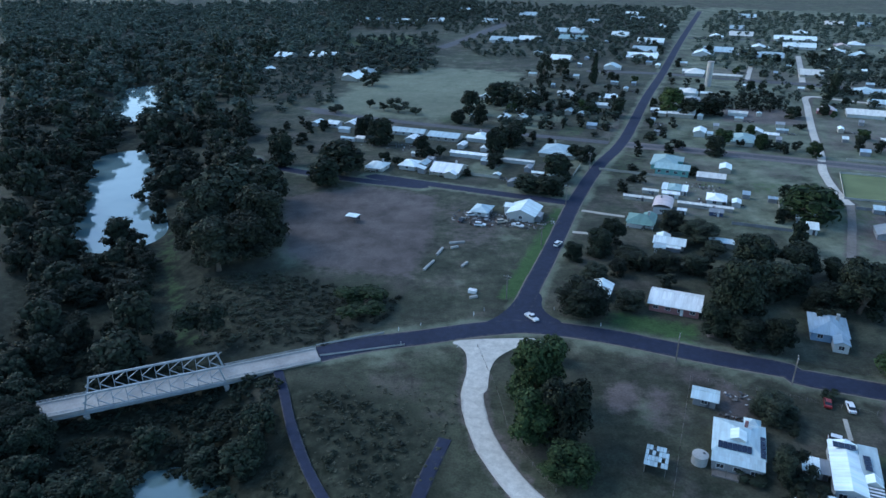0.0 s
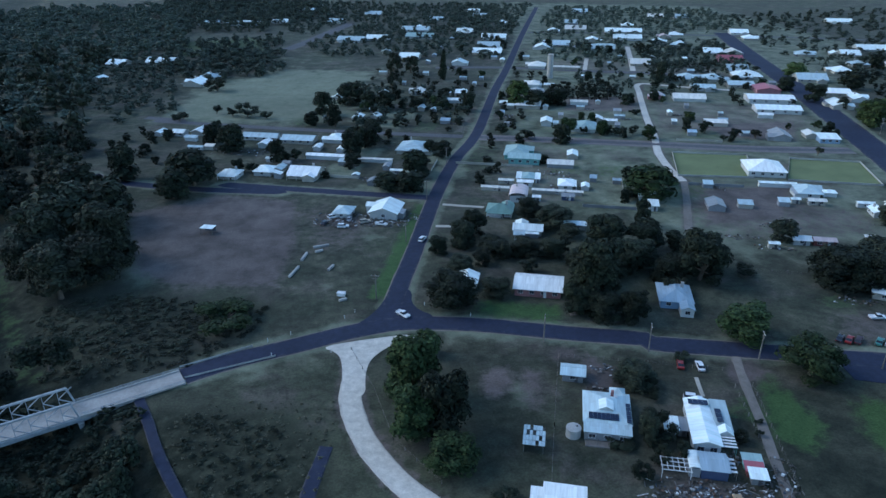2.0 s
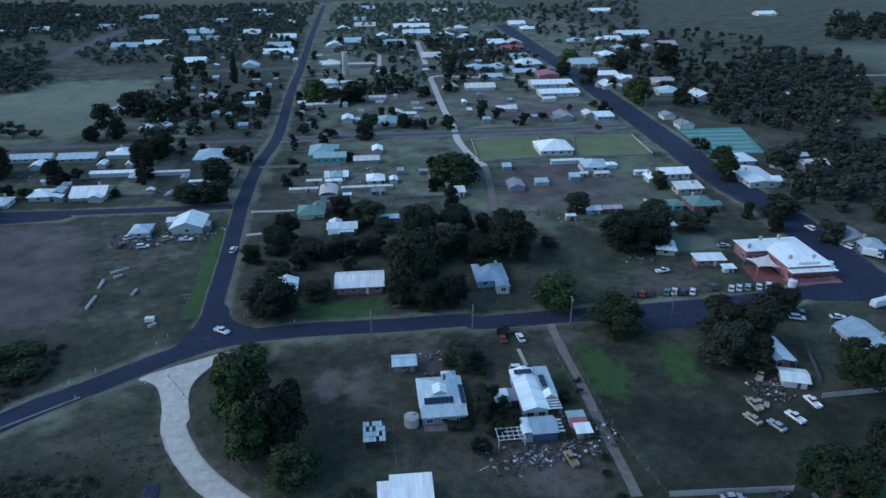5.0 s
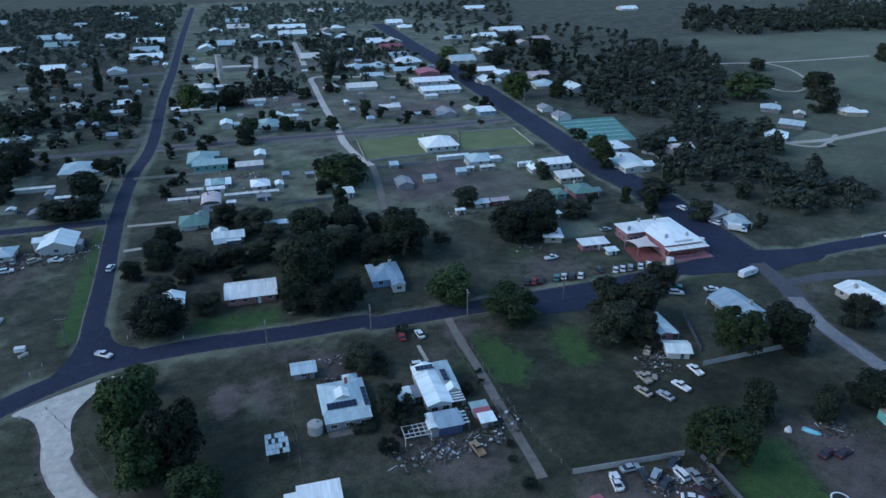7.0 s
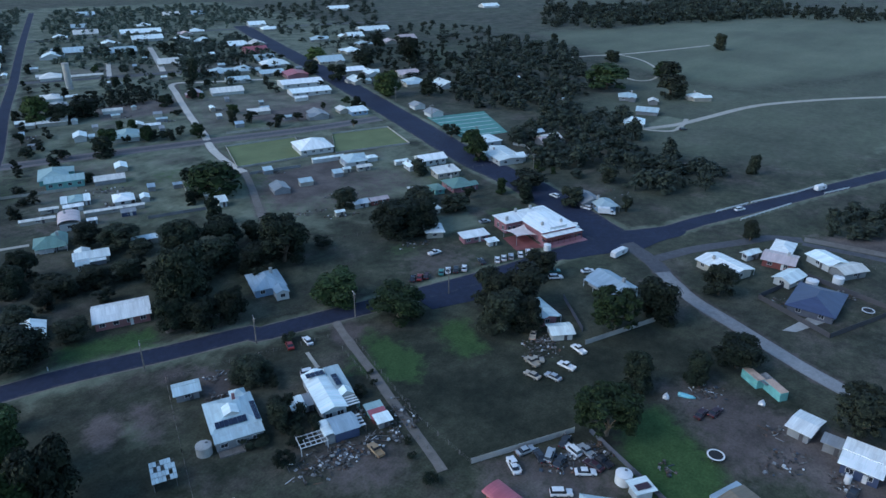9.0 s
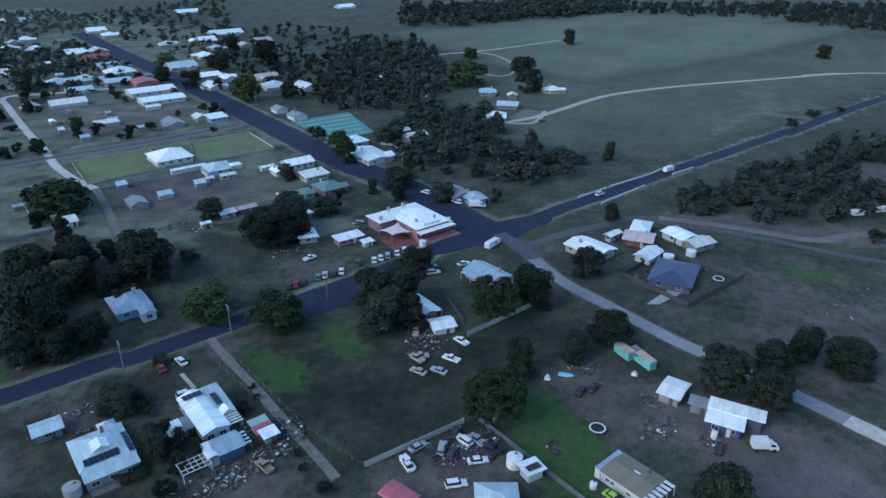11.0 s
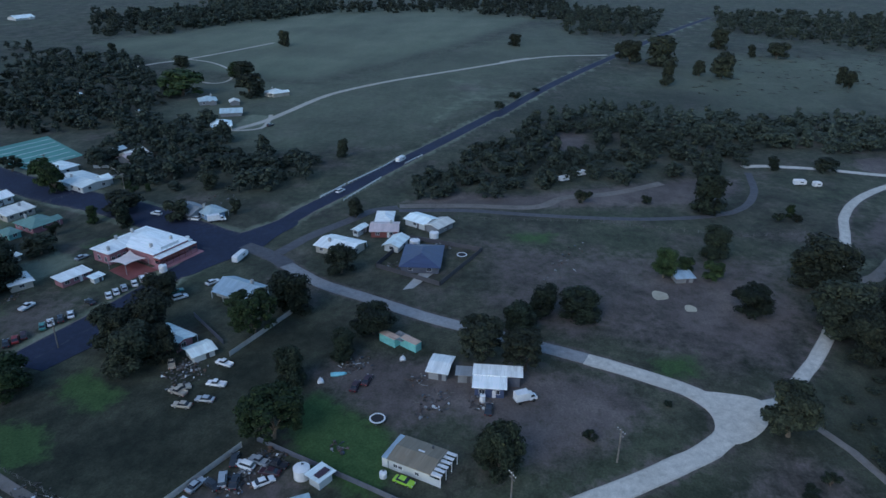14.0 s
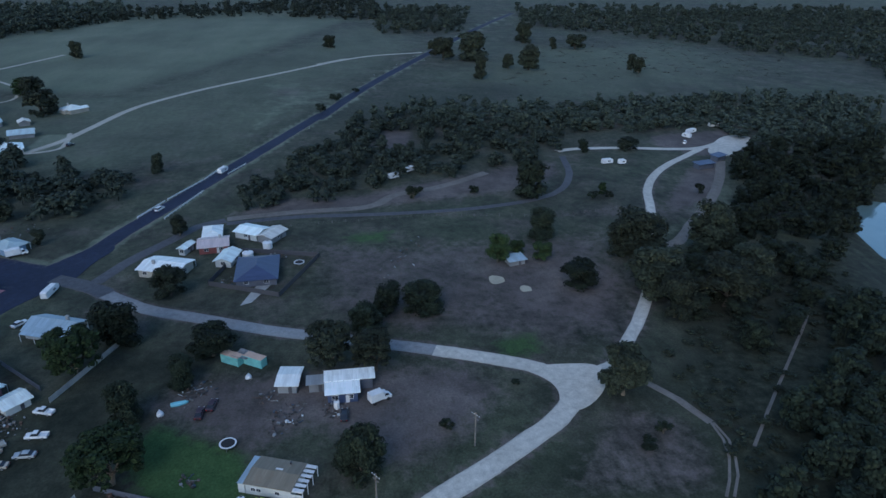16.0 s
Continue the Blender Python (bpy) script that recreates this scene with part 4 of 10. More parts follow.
def woodland(name, label, spots, leaf, seed, kinds=("round", "round", "gum", "round", "weep")):
    """Trees standing so close that nobody could count them: one mesh of trunks and leaf clumps."""
    rng = np.random.default_rng(seed)
    protos = [[], [], []]
    for lod, (_, per, size) in enumerate(WOOD_DETAIL):
        for k in range((6, 8, 8)[lod]):
            c = crown_clumps(rng, 10, 9, kinds[k % len(kinds)])
            v, f = leaf_cloud(rng, c[:: (1, 2, 3)[lod]] + c[-1:], per * (0.35 if kinds[0] == "bush" else 1), size, 0.9)
            a = np.array([(0.3, 0, -1), (-0.15, 0.26, -1), (-0.15, -0.26, -1), (0.1, 0, 6), (-0.05, 0.09, 6), (-0.05, -0.09, 6)])
            t = np.array([(0, 1, 4, 3), (1, 2, 5, 4), (2, 0, 3, 5)])
            protos[lod].append((np.concatenate([a, v]), np.concatenate([t, f + 6])))
    vs, fs, base = [], [], 0
    for (x, y, z, h, w) in spots:
        lod = next(i for i, q in enumerate(WOOD_DETAIL) if math.hypot(x, y) < q[0])
        v, f = protos[lod][int(rng.integers(len(protos[lod])))]
        t = rng.random() * 6.28
        R = np.array([[math.cos(t), -math.sin(t), 0], [math.sin(t), math.cos(t), 0], [0, 0, 1]])
        vs.append((v * np.array((w / 9, w / 9, h / 10))) @ R.T + np.array((x, y, z)))
        fs.append(f + base)
        base += len(v)
    me = bpy.data.meshes.new(name)
    V, F = np.concatenate(vs), np.concatenate(fs)
    me.vertices.add(len(V))
    me.vertices.foreach_set("co", V.astype(np.float32).ravel())
    me.loops.add(F.size)
    me.loops.foreach_set("vertex_index", F.astype(np.int32).ravel())
    me.polygons.add(len(F))
    me.polygons.foreach_set("loop_start", np.arange(0, F.size, 4, dtype=np.int32))
    me.update(calc_edges=True)
    me.materials.append(M[leaf])
    return tagged(new(name, me), label, "undergrowth" if name == "undergrowth" else "woods", kind="stuff")


def scatter(seed, poly, gap, h=(7, 12), w=(7, 11), keep=None, even=False):
    """Spots in a polygon at about that gap, standing on the land."""
    rng = np.random.default_rng(seed)
    xs, ys = [p[0] for p in poly], [p[1] for p in poly]
    g = [(x, y) for x in np.arange(min(xs), max(xs), gap) for y in np.arange(min(ys), max(ys), gap)]
    p = np.array(g) + rng.normal(scale=gap * 0.33, size=(len(g), 2))
    ok = inside(p[:, 0], p[:, 1], poly)
    if keep is not None:
        ok &= keep(p[:, 0], p[:, 1])
    thin = np.array([noise.noise((x / 34.0, y / 34.0, seed * 3.7)) for x, y in p])
    if not even:
        ok &= rng.random(len(p)) < np.clip(1.0 + 1.5 * (thin + 0.12), 0.12, 1)
    p = p[ok]
    z = ground_z(p[:, 0], p[:, 1])
    return [(x, y, zz, rng.uniform(*h), rng.uniform(*w)) for (x, y), zz in zip(p, z)]


# ---------------------------------------------------------------- buildings
def roof_mesh(kind, w, d, h, rise, eave=0.45, thick=0.14):
    """A roof slab over a w by d plan whose walls end at height h."""
    bm = bmesh.new()
    X, Y = w / 2 + eave, d / 2 + eave
    drop = rise * eave / (d / 2)
    lo, hi = h - drop, h + rise
    def slab(top):
        tv = [bm.verts.new(p) for p in top]
        bv = [bm.verts.new((p[0], p[1], p[2] - thick)) for p in top]
        return tv, bv
    if kind == "gable":
        pts = [(-X, -Y, lo), (X, -Y, lo), (X, 0, hi), (-X, 0, hi), (X, Y, lo), (-X, Y, lo)]
        faces = [(0, 1, 2, 3), (3, 2, 4, 5)]
        rim = [0, 1, 2, 4, 5, 3]
    elif kind == "hip":
        r = max(0.05, w / 2 - d / 2 * 0.95) if w > d else 0.05
        s = 0.0 if w >= d else d / 2 - w / 2 * 0.95
        if s:
            pts = [(-X, -Y, lo), (X, -Y, lo), (0, s, hi), (0, -s, hi), (X, Y, lo), (-X, Y, lo)]
            faces = [(0, 1, 3), (1, 4, 2, 3), (4, 5, 2), (5, 0, 3, 2)]
        else:
            pts = [(-X, -Y, lo), (X, -Y, lo), (r, 0, hi), (-r, 0, hi), (X, Y, lo), (-X, Y, lo)]
            faces = [(0, 1, 2, 3), (1, 4, 2), (4, 5, 3, 2), (5, 0, 3)]
        rim = [0, 1, 4, 5]
    elif kind == "skillion":
        pts = [(-X, -Y, h), (X, -Y, h), (X, Y, h + rise), (-X, Y, h + rise)]
        faces = [(0, 1, 2, 3)]
        rim = [0, 1, 2, 3]
    else:  # barrel
        n = 8
        pts, faces = [], []
        for k in range(n + 1):
            t = math.pi * k / n
            y, z = -math.cos(t) * Y, h + rise * math.sin(t)
            pts += [(-X, y, z), (X, y, z)]
        faces = [(2 * k, 2 * k + 1, 2 * k + 3, 2 * k + 2) for k in range(n)]
        rim = [0, 1] + [2 * k + 1 for k in range(1, n + 1)] + [2 * k for k in range(n, 0, -1)]
    tv, bv = slab(pts)
    for f in faces:
        bm.faces.new([tv[i] for i in f])
        bm.faces.new([bv[i] for i in reversed(f)])
    for a, b in zip(rim, rim[1:] + rim[:1]):
        bm.faces.new((tv[a], bv[a], bv[b], tv[b]))
    bmesh.ops.recalc_face_normals(bm, faces=bm.faces[:])
    return bm


def wall_mesh(kind, w, d, h, rise):
    bm = bmesh.new()
    top = h - 0.1
    vs = box(bm, -w / 2, w / 2, -d / 2, d / 2, -0.2, top)
    if kind == "gable":
        for s in (-1, 1):
            a, b, c = (bm.verts.new((s * w / 2, y, z)) for y, z in ((-d / 2, top), (d / 2, top), (0, top + rise * 0.96)))
            e = [bm.verts.new((s * (w / 2 - 0.15), y, z)) for y, z in ((-d / 2, top), (d / 2, top), (0, top + rise * 0.96))]
            bm.faces.new((a, b, c))
            bm.faces.new(e)
            bm.faces.new((b, c, e[2], e[1]))
            bm.faces.new((c, a, e[0], e[2]))
    elif kind == "skillion":
        bm.free()
        bm = bmesh.new()
        pts = [(-w / 2, -d / 2), (w / 2, -d / 2), (w / 2, d / 2), (-w / 2, d / 2)]
        lo = [bm.verts.new((x, y, -0.2)) for x, y in pts]
        hi = [bm.verts.new((x, y, top + (rise * (y + d / 2) / d))) for x, y in pts]
        bm.faces.new(hi)
        for k in range(4):
            bm.faces.new((lo[k], lo[(k + 1) % 4], hi[(k + 1) % 4], hi[k]))
    bmesh.ops.recalc_face_normals(bm, faces=bm.faces[:])
    return bm


def window(parent, x, y, z, rot, ww=1.5, wh=1.2):
    """A framed window proud of the wall; rot turns it to the wall's outward side."""
    bm = bmesh.new()
    m = pose(x, y, z, 0, 0, rot)
    for x0, x1, z0, z1 in ((-ww / 2 - 0.08, ww / 2 + 0.08, -0.08, 0), (-ww / 2 - 0.08, ww / 2 + 0.08, wh, wh + 0.08), (-ww / 2 - 0.08, -ww / 2, 0, wh), (ww / 2, ww / 2 + 0.08, 0, wh), (-0.03, 0.03, 0, wh)):
        box(bm, x0, x1, -0.07, 0.02, z0, z1, m)
    win = part("window", bm, "frame", parent)
    bm = bmesh.new()
    box(bm, -ww / 2, ww / 2, -0.03, 0.01, 0, wh, m)
    part("pane", bm, "glass", win)
    return win


def ring_windows(parent, w, d, h, n_long, n_short, ww=1.4, wh=1.15):
    z = max(0.8, h * 0.36)
    for s, rot in ((-1, 0), (1, 180)):
        for k in range(n_long):
            window(parent, (k + 0.5) / n_long * w - w / 2, s * (d / 2 + 0.005), z, rot, ww, min(wh, h - z - 0.5))
    for s, rot in ((1, 90), (-1, 270)):
        for k in range(n_short):
            window(parent, s * (w / 2 + 0.005), (k + 0.5) / n_short * d - d / 2, z, rot, ww, min(wh, h - z - 0.5))


def solar(parent, x0, x1, y0, y1, z0, z1, nx, ny):
    """Rows of solar modules lying on a slope that climbs from y0, z0 to y1, z1."""
    for i in range(nx):
        for j in range(ny):
            bm = bmesh.new()
            xa, xb = x0 + (x1 - x0) * i / nx + 0.03, x0 + (x1 - x0) * (i + 1) / nx - 0.03
            ya, yb = y0 + (y1 - y0) * j / ny, y0 + (y1 - y0) * (j + 0.96) / ny
            za, zb = z0 + (z1 - z0) * j / ny, z0 + (z1 - z0) * (j + 0.96) / ny
            lo = [bm.verts.new(p) for p in ((xa, ya, za), (xb, ya, za), (xb, yb, zb), (xa, yb, zb))]
            hi = [bm.verts.new((v.co.x, v.co.y, v.co.z + 0.1)) for v in lo]
            bm.faces.new(hi)
            for k in range(4):
                bm.faces.new((lo[k], lo[(k + 1) % 4], hi[(k + 1) % 4], hi[k]))
            part("solar_panel", bm, "solar", parent)


def verandah(parent, side, w, d, h, depth, mat_roof, posts=4):
    """A lean-to roof on posts along one long side (-1 front, 1 back)."""
    y0, y1 = side * d / 2, side * (d / 2 + depth)
    bm = bmesh.new()
    vs = [bm.verts.new(p) for p in ((-w / 2, y0, h - 0.15), (w / 2, y0, h - 0.15), (w / 2, y1, h - 0.55), (-w / 2, y1, h - 0.55))]
    lo = [bm.verts.new((v.co.x, v.co.y, v.co.z - 0.08)) for v in vs]
    bm.faces.new(vs)
    bm.faces.new(lo[::-1])
    for k in range(4):
        bm.faces.new((vs[k], lo[k], lo[(k + 1) % 4], vs[(k + 1) % 4]))
    bmesh.ops.recalc_face_normals(bm, faces=bm.faces[:])
    part("verandah_roof", bm, mat_roof, parent)
    for k in range(posts):
        x = -w / 2 + 0.1 + (w - 0.2) * k / (posts - 1)
        part("post", boxed(x - 0.06, x + 0.06, y1 * 0.985 - 0.06, y1 * 0.985 + 0.06, -0.1, h - 0.6), "frame", parent)


SITES = []


def add_wing(e, x, y, w, d, h, wall, top):
    """A lower cross wing with its own gable, and a lean-to on the other side, as such houses grow over the years."""
    r = random.Random(int(x * 13 + y * 7))
    side, at_x, deep = r.choice((-1, 1)), r.choice((-0.26, 0.26)) * w, r.uniform(2.2, 3.6)
    span = min(6.5, w * r.uniform(0.36, 0.48))
    m = pose(at_x, side * (d / 2 + deep / 2 - 0.9), 0, 0, 0, 90)
    part("wall", wall_mesh("gable", deep + 1.8, span, h - 0.25, span * 0.2), wall, e).matrix_basis = m
    part("roof", roof_mesh("gable", deep + 1.8, span, h - 0.2, span * 0.2, 0.35), top, e).matrix_basis = m
    if r.random() < 0.7:
        lw, ld = w * r.uniform(0.4, 0.75), r.uniform(1.6, 2.8)
        m = pose(-at_x * 0.6, -side * (d / 2 + ld / 2 - 0.3), 0, 0, 0, 180 if side < 0 else 0)
        part("lean_to_roof", roof_mesh("skillion", lw, ld, h - 0.75, 0.45, 0.1, 0.1), r.choice((top, "roof_grey", "roof_zinc", "roof_cream")), e).matrix_basis = m
        part("lean_to_wall", wall_mesh("skillion", lw - 0.2, ld - 0.2, h - 0.8, 0.4), r.choice((wall, "greywall")), e).matrix_basis = m


def building(x, y, rot, w, d, h=2.9, roof="gable", rise=None, wall="cream", top="roof_white", name="house", label="", category="", group="",
             wins=(3, 1), eave=0.7, chimney=False, front=0.0, back=0.0, door=True):
    """A house or shed with walls, roof, windows, a door and lean-tos."""
    rise = (0.9 if roof == "skillion" else d * 0.19) if rise is None else rise
    SITES.append((x, y, max(w, d) / 2))
    e = thing(name, x, y, 0, rot, label, category or name, group)
    part("wall", wall_mesh(roof, w, d, h, rise), wall, e)
    part("roof", roof_mesh(roof, w, d, h, rise, eave), top, e)
    if roof in ("gable", "hip") and w > d:
        r = w / 2 + eave if roof == "gable" else max(0.05, w / 2 - d / 2 * 0.95)
        bm = bmesh.new()
        tube(bm, [(-r, 0, h + rise), (r, 0, h + rise)], [0.12, 0.12], 6)
        part("ridge_cap", bm, top, e)
    if name in ("house", "cottage") and roof in ("gable", "hip") and w > 10.0 and math.hypot(x, y) > 240:
        add_wing(e, x, y, w, d, h, wall, top)
    if wins[0] or wins[1]:
        ring_windows(e, w, d, h, wins[0], wins[1])
    if door:
        dx = w * 0.16
        dr = part("door", boxed(dx - 0.45, dx + 0.45, -d / 2 - 0.05, -d / 2 + 0.02, 0.0, 2.05), "frame" if wall in ("brick", "pink", "redwall", "darkwall", "navywall") else "darktrim", e)
        part("door_handle", boxed(dx + 0.3, dx + 0.36, -d / 2 - 0.1, -d / 2 - 0.04, 0.95, 1.05), "rim", dr)
    if chimney:
        part("chimney", boxed(w * 0.2, w * 0.2 + 0.9, d * 0.12, d * 0.12 + 0.7, h, h + rise + 0.9), "brick" if wall == "brick" else "concrete", e)
    if front:
        verandah(e, -1, w, d, h, front, top)
    if back:
        verandah(e, 1, w, d, h, back, top)
    return e


# ---------------------------------------------------------------- vehicles
def side_shape(bm, prof, w0, w1, zmid):
    """Extrudes a side profile to a body that narrows above zmid from half width w0 to w1."""
    def half(z):
        return w0 if z <= zmid else w0 + (w1 - w0) * min(1, (z - zmid) / 0.6)
    l = [bm.verts.new((x, -half(z), z)) for x, z in prof]
    r = [bm.verts.new((x, half(z), z)) for x, z in prof]
    bm.faces.new(l)
    bm.faces.new(r[::-1])
    for k in range(len(prof)):
        j = (k + 1) % len(prof)
        bm.faces.new((l[j], l[k], r[k], r[j]))
    bmesh.ops.recalc_face_normals(bm, faces=bm.faces[:])


CAR_SHAPES = {
    "sedan": ([(-2.3, 0.35), (2.3, 0.35), (2.32, 0.62), (2.2, 0.78), (1.1, 0.92), (-1.6, 0.98), (-2.28, 0.95), (-2.34, 0.6)],
              [(1.05, 0.90), (0.35, 1.38), (-1.0, 1.42), (-1.75, 0.96)]),
    "wagon": ([(-2.35, 0.38), (2.3, 0.38), (2.34, 0.7), (2.2, 0.92), (1.1, 1.05), (-2.3, 1.08), (-2.38, 0.6)],
              [(1.05, 1.02), (0.4, 1.62), (-1.9, 1.68), (-2.28, 1.06)]),
    "ute": ([(-2.5, 0.45), (2.45, 0.45), (2.48, 0.8), (2.35, 1.0), (1.25, 1.1), (-0.55, 1.1), (-0.6, 0.78), (-2.5, 0.78)],
            [(1.2, 1.08), (0.6, 1.68), (-0.4, 1.72), (-0.55, 1.08)]),
}
CAR_WORDS = {"car_white": "white", "car_silver": "silver", "car_dark": "dark", "car_red": "red", "car_green": "green", "car_lime": "bright lime green",
             "car_tan": "faded tan", "car_yellow": "ochre yellow", "car_maroon": "dull maroon"}


def car_model(shape, paint):
    prof, cab = CAR_SHAPES[shape]
    kind = {"sedan": "sedan", "wagon": "station wagon", "ute": "utility truck"}[shape]
    e = thing("car", 0, 0, 0, 0, f"{CAR_WORDS[paint]} parked {kind} standing on the ground", "car", "parked cars")
    bm = bmesh.new()
    side_shape(bm, prof, 0.88, 0.84, 0.7)
    bmesh.ops.bevel(bm, geom=bm.edges[:], offset=0.05, segments=1, affect="EDGES")
    body = part("body", bm, paint, e)
    bm = bmesh.new()
    side_shape(bm, cab, 0.80, 0.62, cab[0][1])
    part("glasshouse", bm, "glass", body)
    (ax, az), (bx, bz) = cab[1], cab[2]
    part("roof", boxed(bx - 0.05, ax + 0.05, -0.64, 0.64, min(az, bz) - 0.02, max(az, bz) + 0.05, 0.02), paint, e)
    for x in (-1.4, 1.4):
        for y in (-0.8, 0.8):
            bm = bmesh.new()
            tube(bm, [(x, y - 0.12, 0.33), (x, y + 0.12, 0.33)], [0.33, 0.33], 12)
            wh = part("wheel", bm, "rubber", e)
            bm = bmesh.new()
            s = 0.13 if y > 0 else -0.13
            tube(bm, [(x, y - 0.02 + s, 0.33), (x, y + 0.02 + s, 0.33)], [0.2, 0.2], 10)
            part("rim", bm, "rim", wh)
    for y in (-0.62, 0.62):
        part("headlight", boxed(prof[2][0] - 0.14, prof[2][0] + 0.02, y - 0.18, y + 0.18, prof[2][1] - 0.02, prof[2][1] + 0.14), "lamp_white", e)
        part("taillight", boxed(prof[-1][0] - 0.03, prof[-1][0] + 0.12, y - 0.14, y + 0.14, 0.62, 0.8), "lamp_red", e)
    if shape == "ute":
        bm = bmesh.new()
        for x0, x1, y0, y1 in ((-2.5, -0.65, -0.88, -0.82), (-2.5, -0.65, 0.82, 0.88), (-2.5, -2.44, -0.82, 0.82), (-0.71, -0.65, -0.82, 0.82)):
            box(bm, x0, x1, y0, y1, 0.78, 1.12)
        part("tray", bm, paint, e)
    return e


CARS = {}


def car(shape, paint, x, y, rot, z=0.02):
    key = (shape, paint)
    m = pose(x, y, z, 0, 0, rot)
    if key not in CARS:
        CARS[key] = car_model(shape, paint)
        CARS[key].matrix_basis = m
        return CARS[key]
    return copy_thing(CARS[key], m)


def caravan(x, y, rot, length=5.2, paint="plastic_white", label="white touring caravan on the grass"):
    e = thing("caravan", x, y, 0.0, rot, label, "caravan")
    L = length / 2
    bm = bmesh.new()
    side_shape(bm, [(-L, 0.55), (L * 0.8, 0.55), (L, 1.1), (L, 2.0), (L * 0.75, 2.6), (-L * 0.85, 2.65), (-L, 2.3)], 1.1, 1.02, 1.6)
    bmesh.ops.bevel(bm, geom=bm.edges[:], offset=0.08, segments=2, affect="EDGES")
    part("body", bm, paint, e)
    for y0, rr in ((-1.105, 0), (1.105, 180)):
        window(e, 0.2 * L, y0, 1.35, rr, 1.3, 0.6)
    for s in (-1, 1):
        bm = bmesh.new()
        tube(bm, [(-0.3, s * 1.0 - 0.1, 0.34), (-0.3, s * 1.0 + 0.1, 0.34)], [0.34, 0.34], 12)
        part("wheel", bm, "rubber", e)
    part("drawbar", boxed(L, L + 1.1, -0.06, 0.06, 0.45, 0.55), "steel", e)
    part("roof_hatch", boxed(-0.4, 0.4, -0.35, 0.35, 2.62, 2.74, 0.03), "plastic_white", e)
    return e


def van_truck(x, y, rot, box_len=4.4, paint="car_white", label="white box truck parked beside the shed"):
    e = thing("truck", x, y, 0.0, rot, label, "truck")
    part("cargo_box", boxed(-box_len, 0.1, -1.1, 1.1, 0.85, 3.0, 0.06), "plastic_white", e)
    bm = bmesh.new()
    side_shape(bm, [(0.2, 0.55), (2.3, 0.55), (2.35, 1.2), (1.6, 1.45), (1.2, 2.25), (0.2, 2.3)], 0.98, 0.86, 1.3)
    bmesh.ops.bevel(bm, geom=bm.edges[:], offset=0.05, segments=1, affect="EDGES")
    cab = part("cab", bm, paint, e)
    bm = bmesh.new()
    side_shape(bm, [(1.62, 1.46), (1.30, 2.1), (0.5, 2.12), (0.45, 1.46)], 0.985, 0.89, 1.46)
    part("glasshouse", bm, "glass", cab)
    for wx in (-box_len * 0.72, 1.3):
        for wy in (-0.92, 0.92):
            bm = bmesh.new()
            tube(bm, [(wx, wy - 0.14, 0.45), (wx, wy + 0.14, 0.45)], [0.45, 0.45], 12)
            part("wheel", bm, "rubber", e)
    part("chassis", boxed(-box_len, 1.8, -0.4, 0.4, 0.5, 0.85), "darktrim", e)
    return e


# ---------------------------------------------------------------- poles, fences, tanks, yard things
def pole_line(line, height=9.0, wire=True, group="power poles"):
    """Timber poles with crossarms, and the wires between them."""
    for k, (x, y) in enumerate(line):
        a, b = Vector(line[max(0, k - 1)]), Vector(line[min(len(line) - 1, k + 1)])
        rot = math.degrees(math.atan2((b - a).y, (b - a).x)) + 90
        e = thing("power_pole", x, y, 0, rot, "grey timber power pole with crossarm", "pole", group)
        bm = bmesh.new()
        tube(bm, [(0, 0, -0.3), (0, 0, height)], [0.21, 0.15], 8)
        part("pole", bm, "timber", e)
        part("lower_crossarm", boxed(-0.9, 0.9, -0.09, 0.09, height - 1.7, height - 1.52), "timber", e)
        arm = part("crossarm", boxed(-1.2, 1.2, -0.09, 0.09, height - 0.78, height - 0.6), "timber", e)
        for ix in (-1.1, -0.4, 0.4, 1.1):
            part("insulator", boxed(ix - 0.05, ix + 0.05, -0.05, 0.05, height - 0.6, height - 0.4), "plastic_white", arm)
    if wire:
        for (ax, ay), (bx, by) in zip(line, line[1:]):
            d = Vector((bx - ax, by - ay, 0))
            n = Vector((-d.y, d.x, 0)).normalized()
            for off in (-1.1, 1.1):
                pts = [Vector((ax, ay, height - 0.4)) + d * t + n * off - Vector((0, 0, 4 * 0.9 * t * (1 - t))) for t in np.linspace(0, 1, 9)]
                bm = bmesh.new()
                tube(bm, pts, [0.012] * 9, 4, False)
                tagged(part("overhead_wire", bm, "darktrim", None), "thin sagging overhead power wire", "wire", "overhead wires")


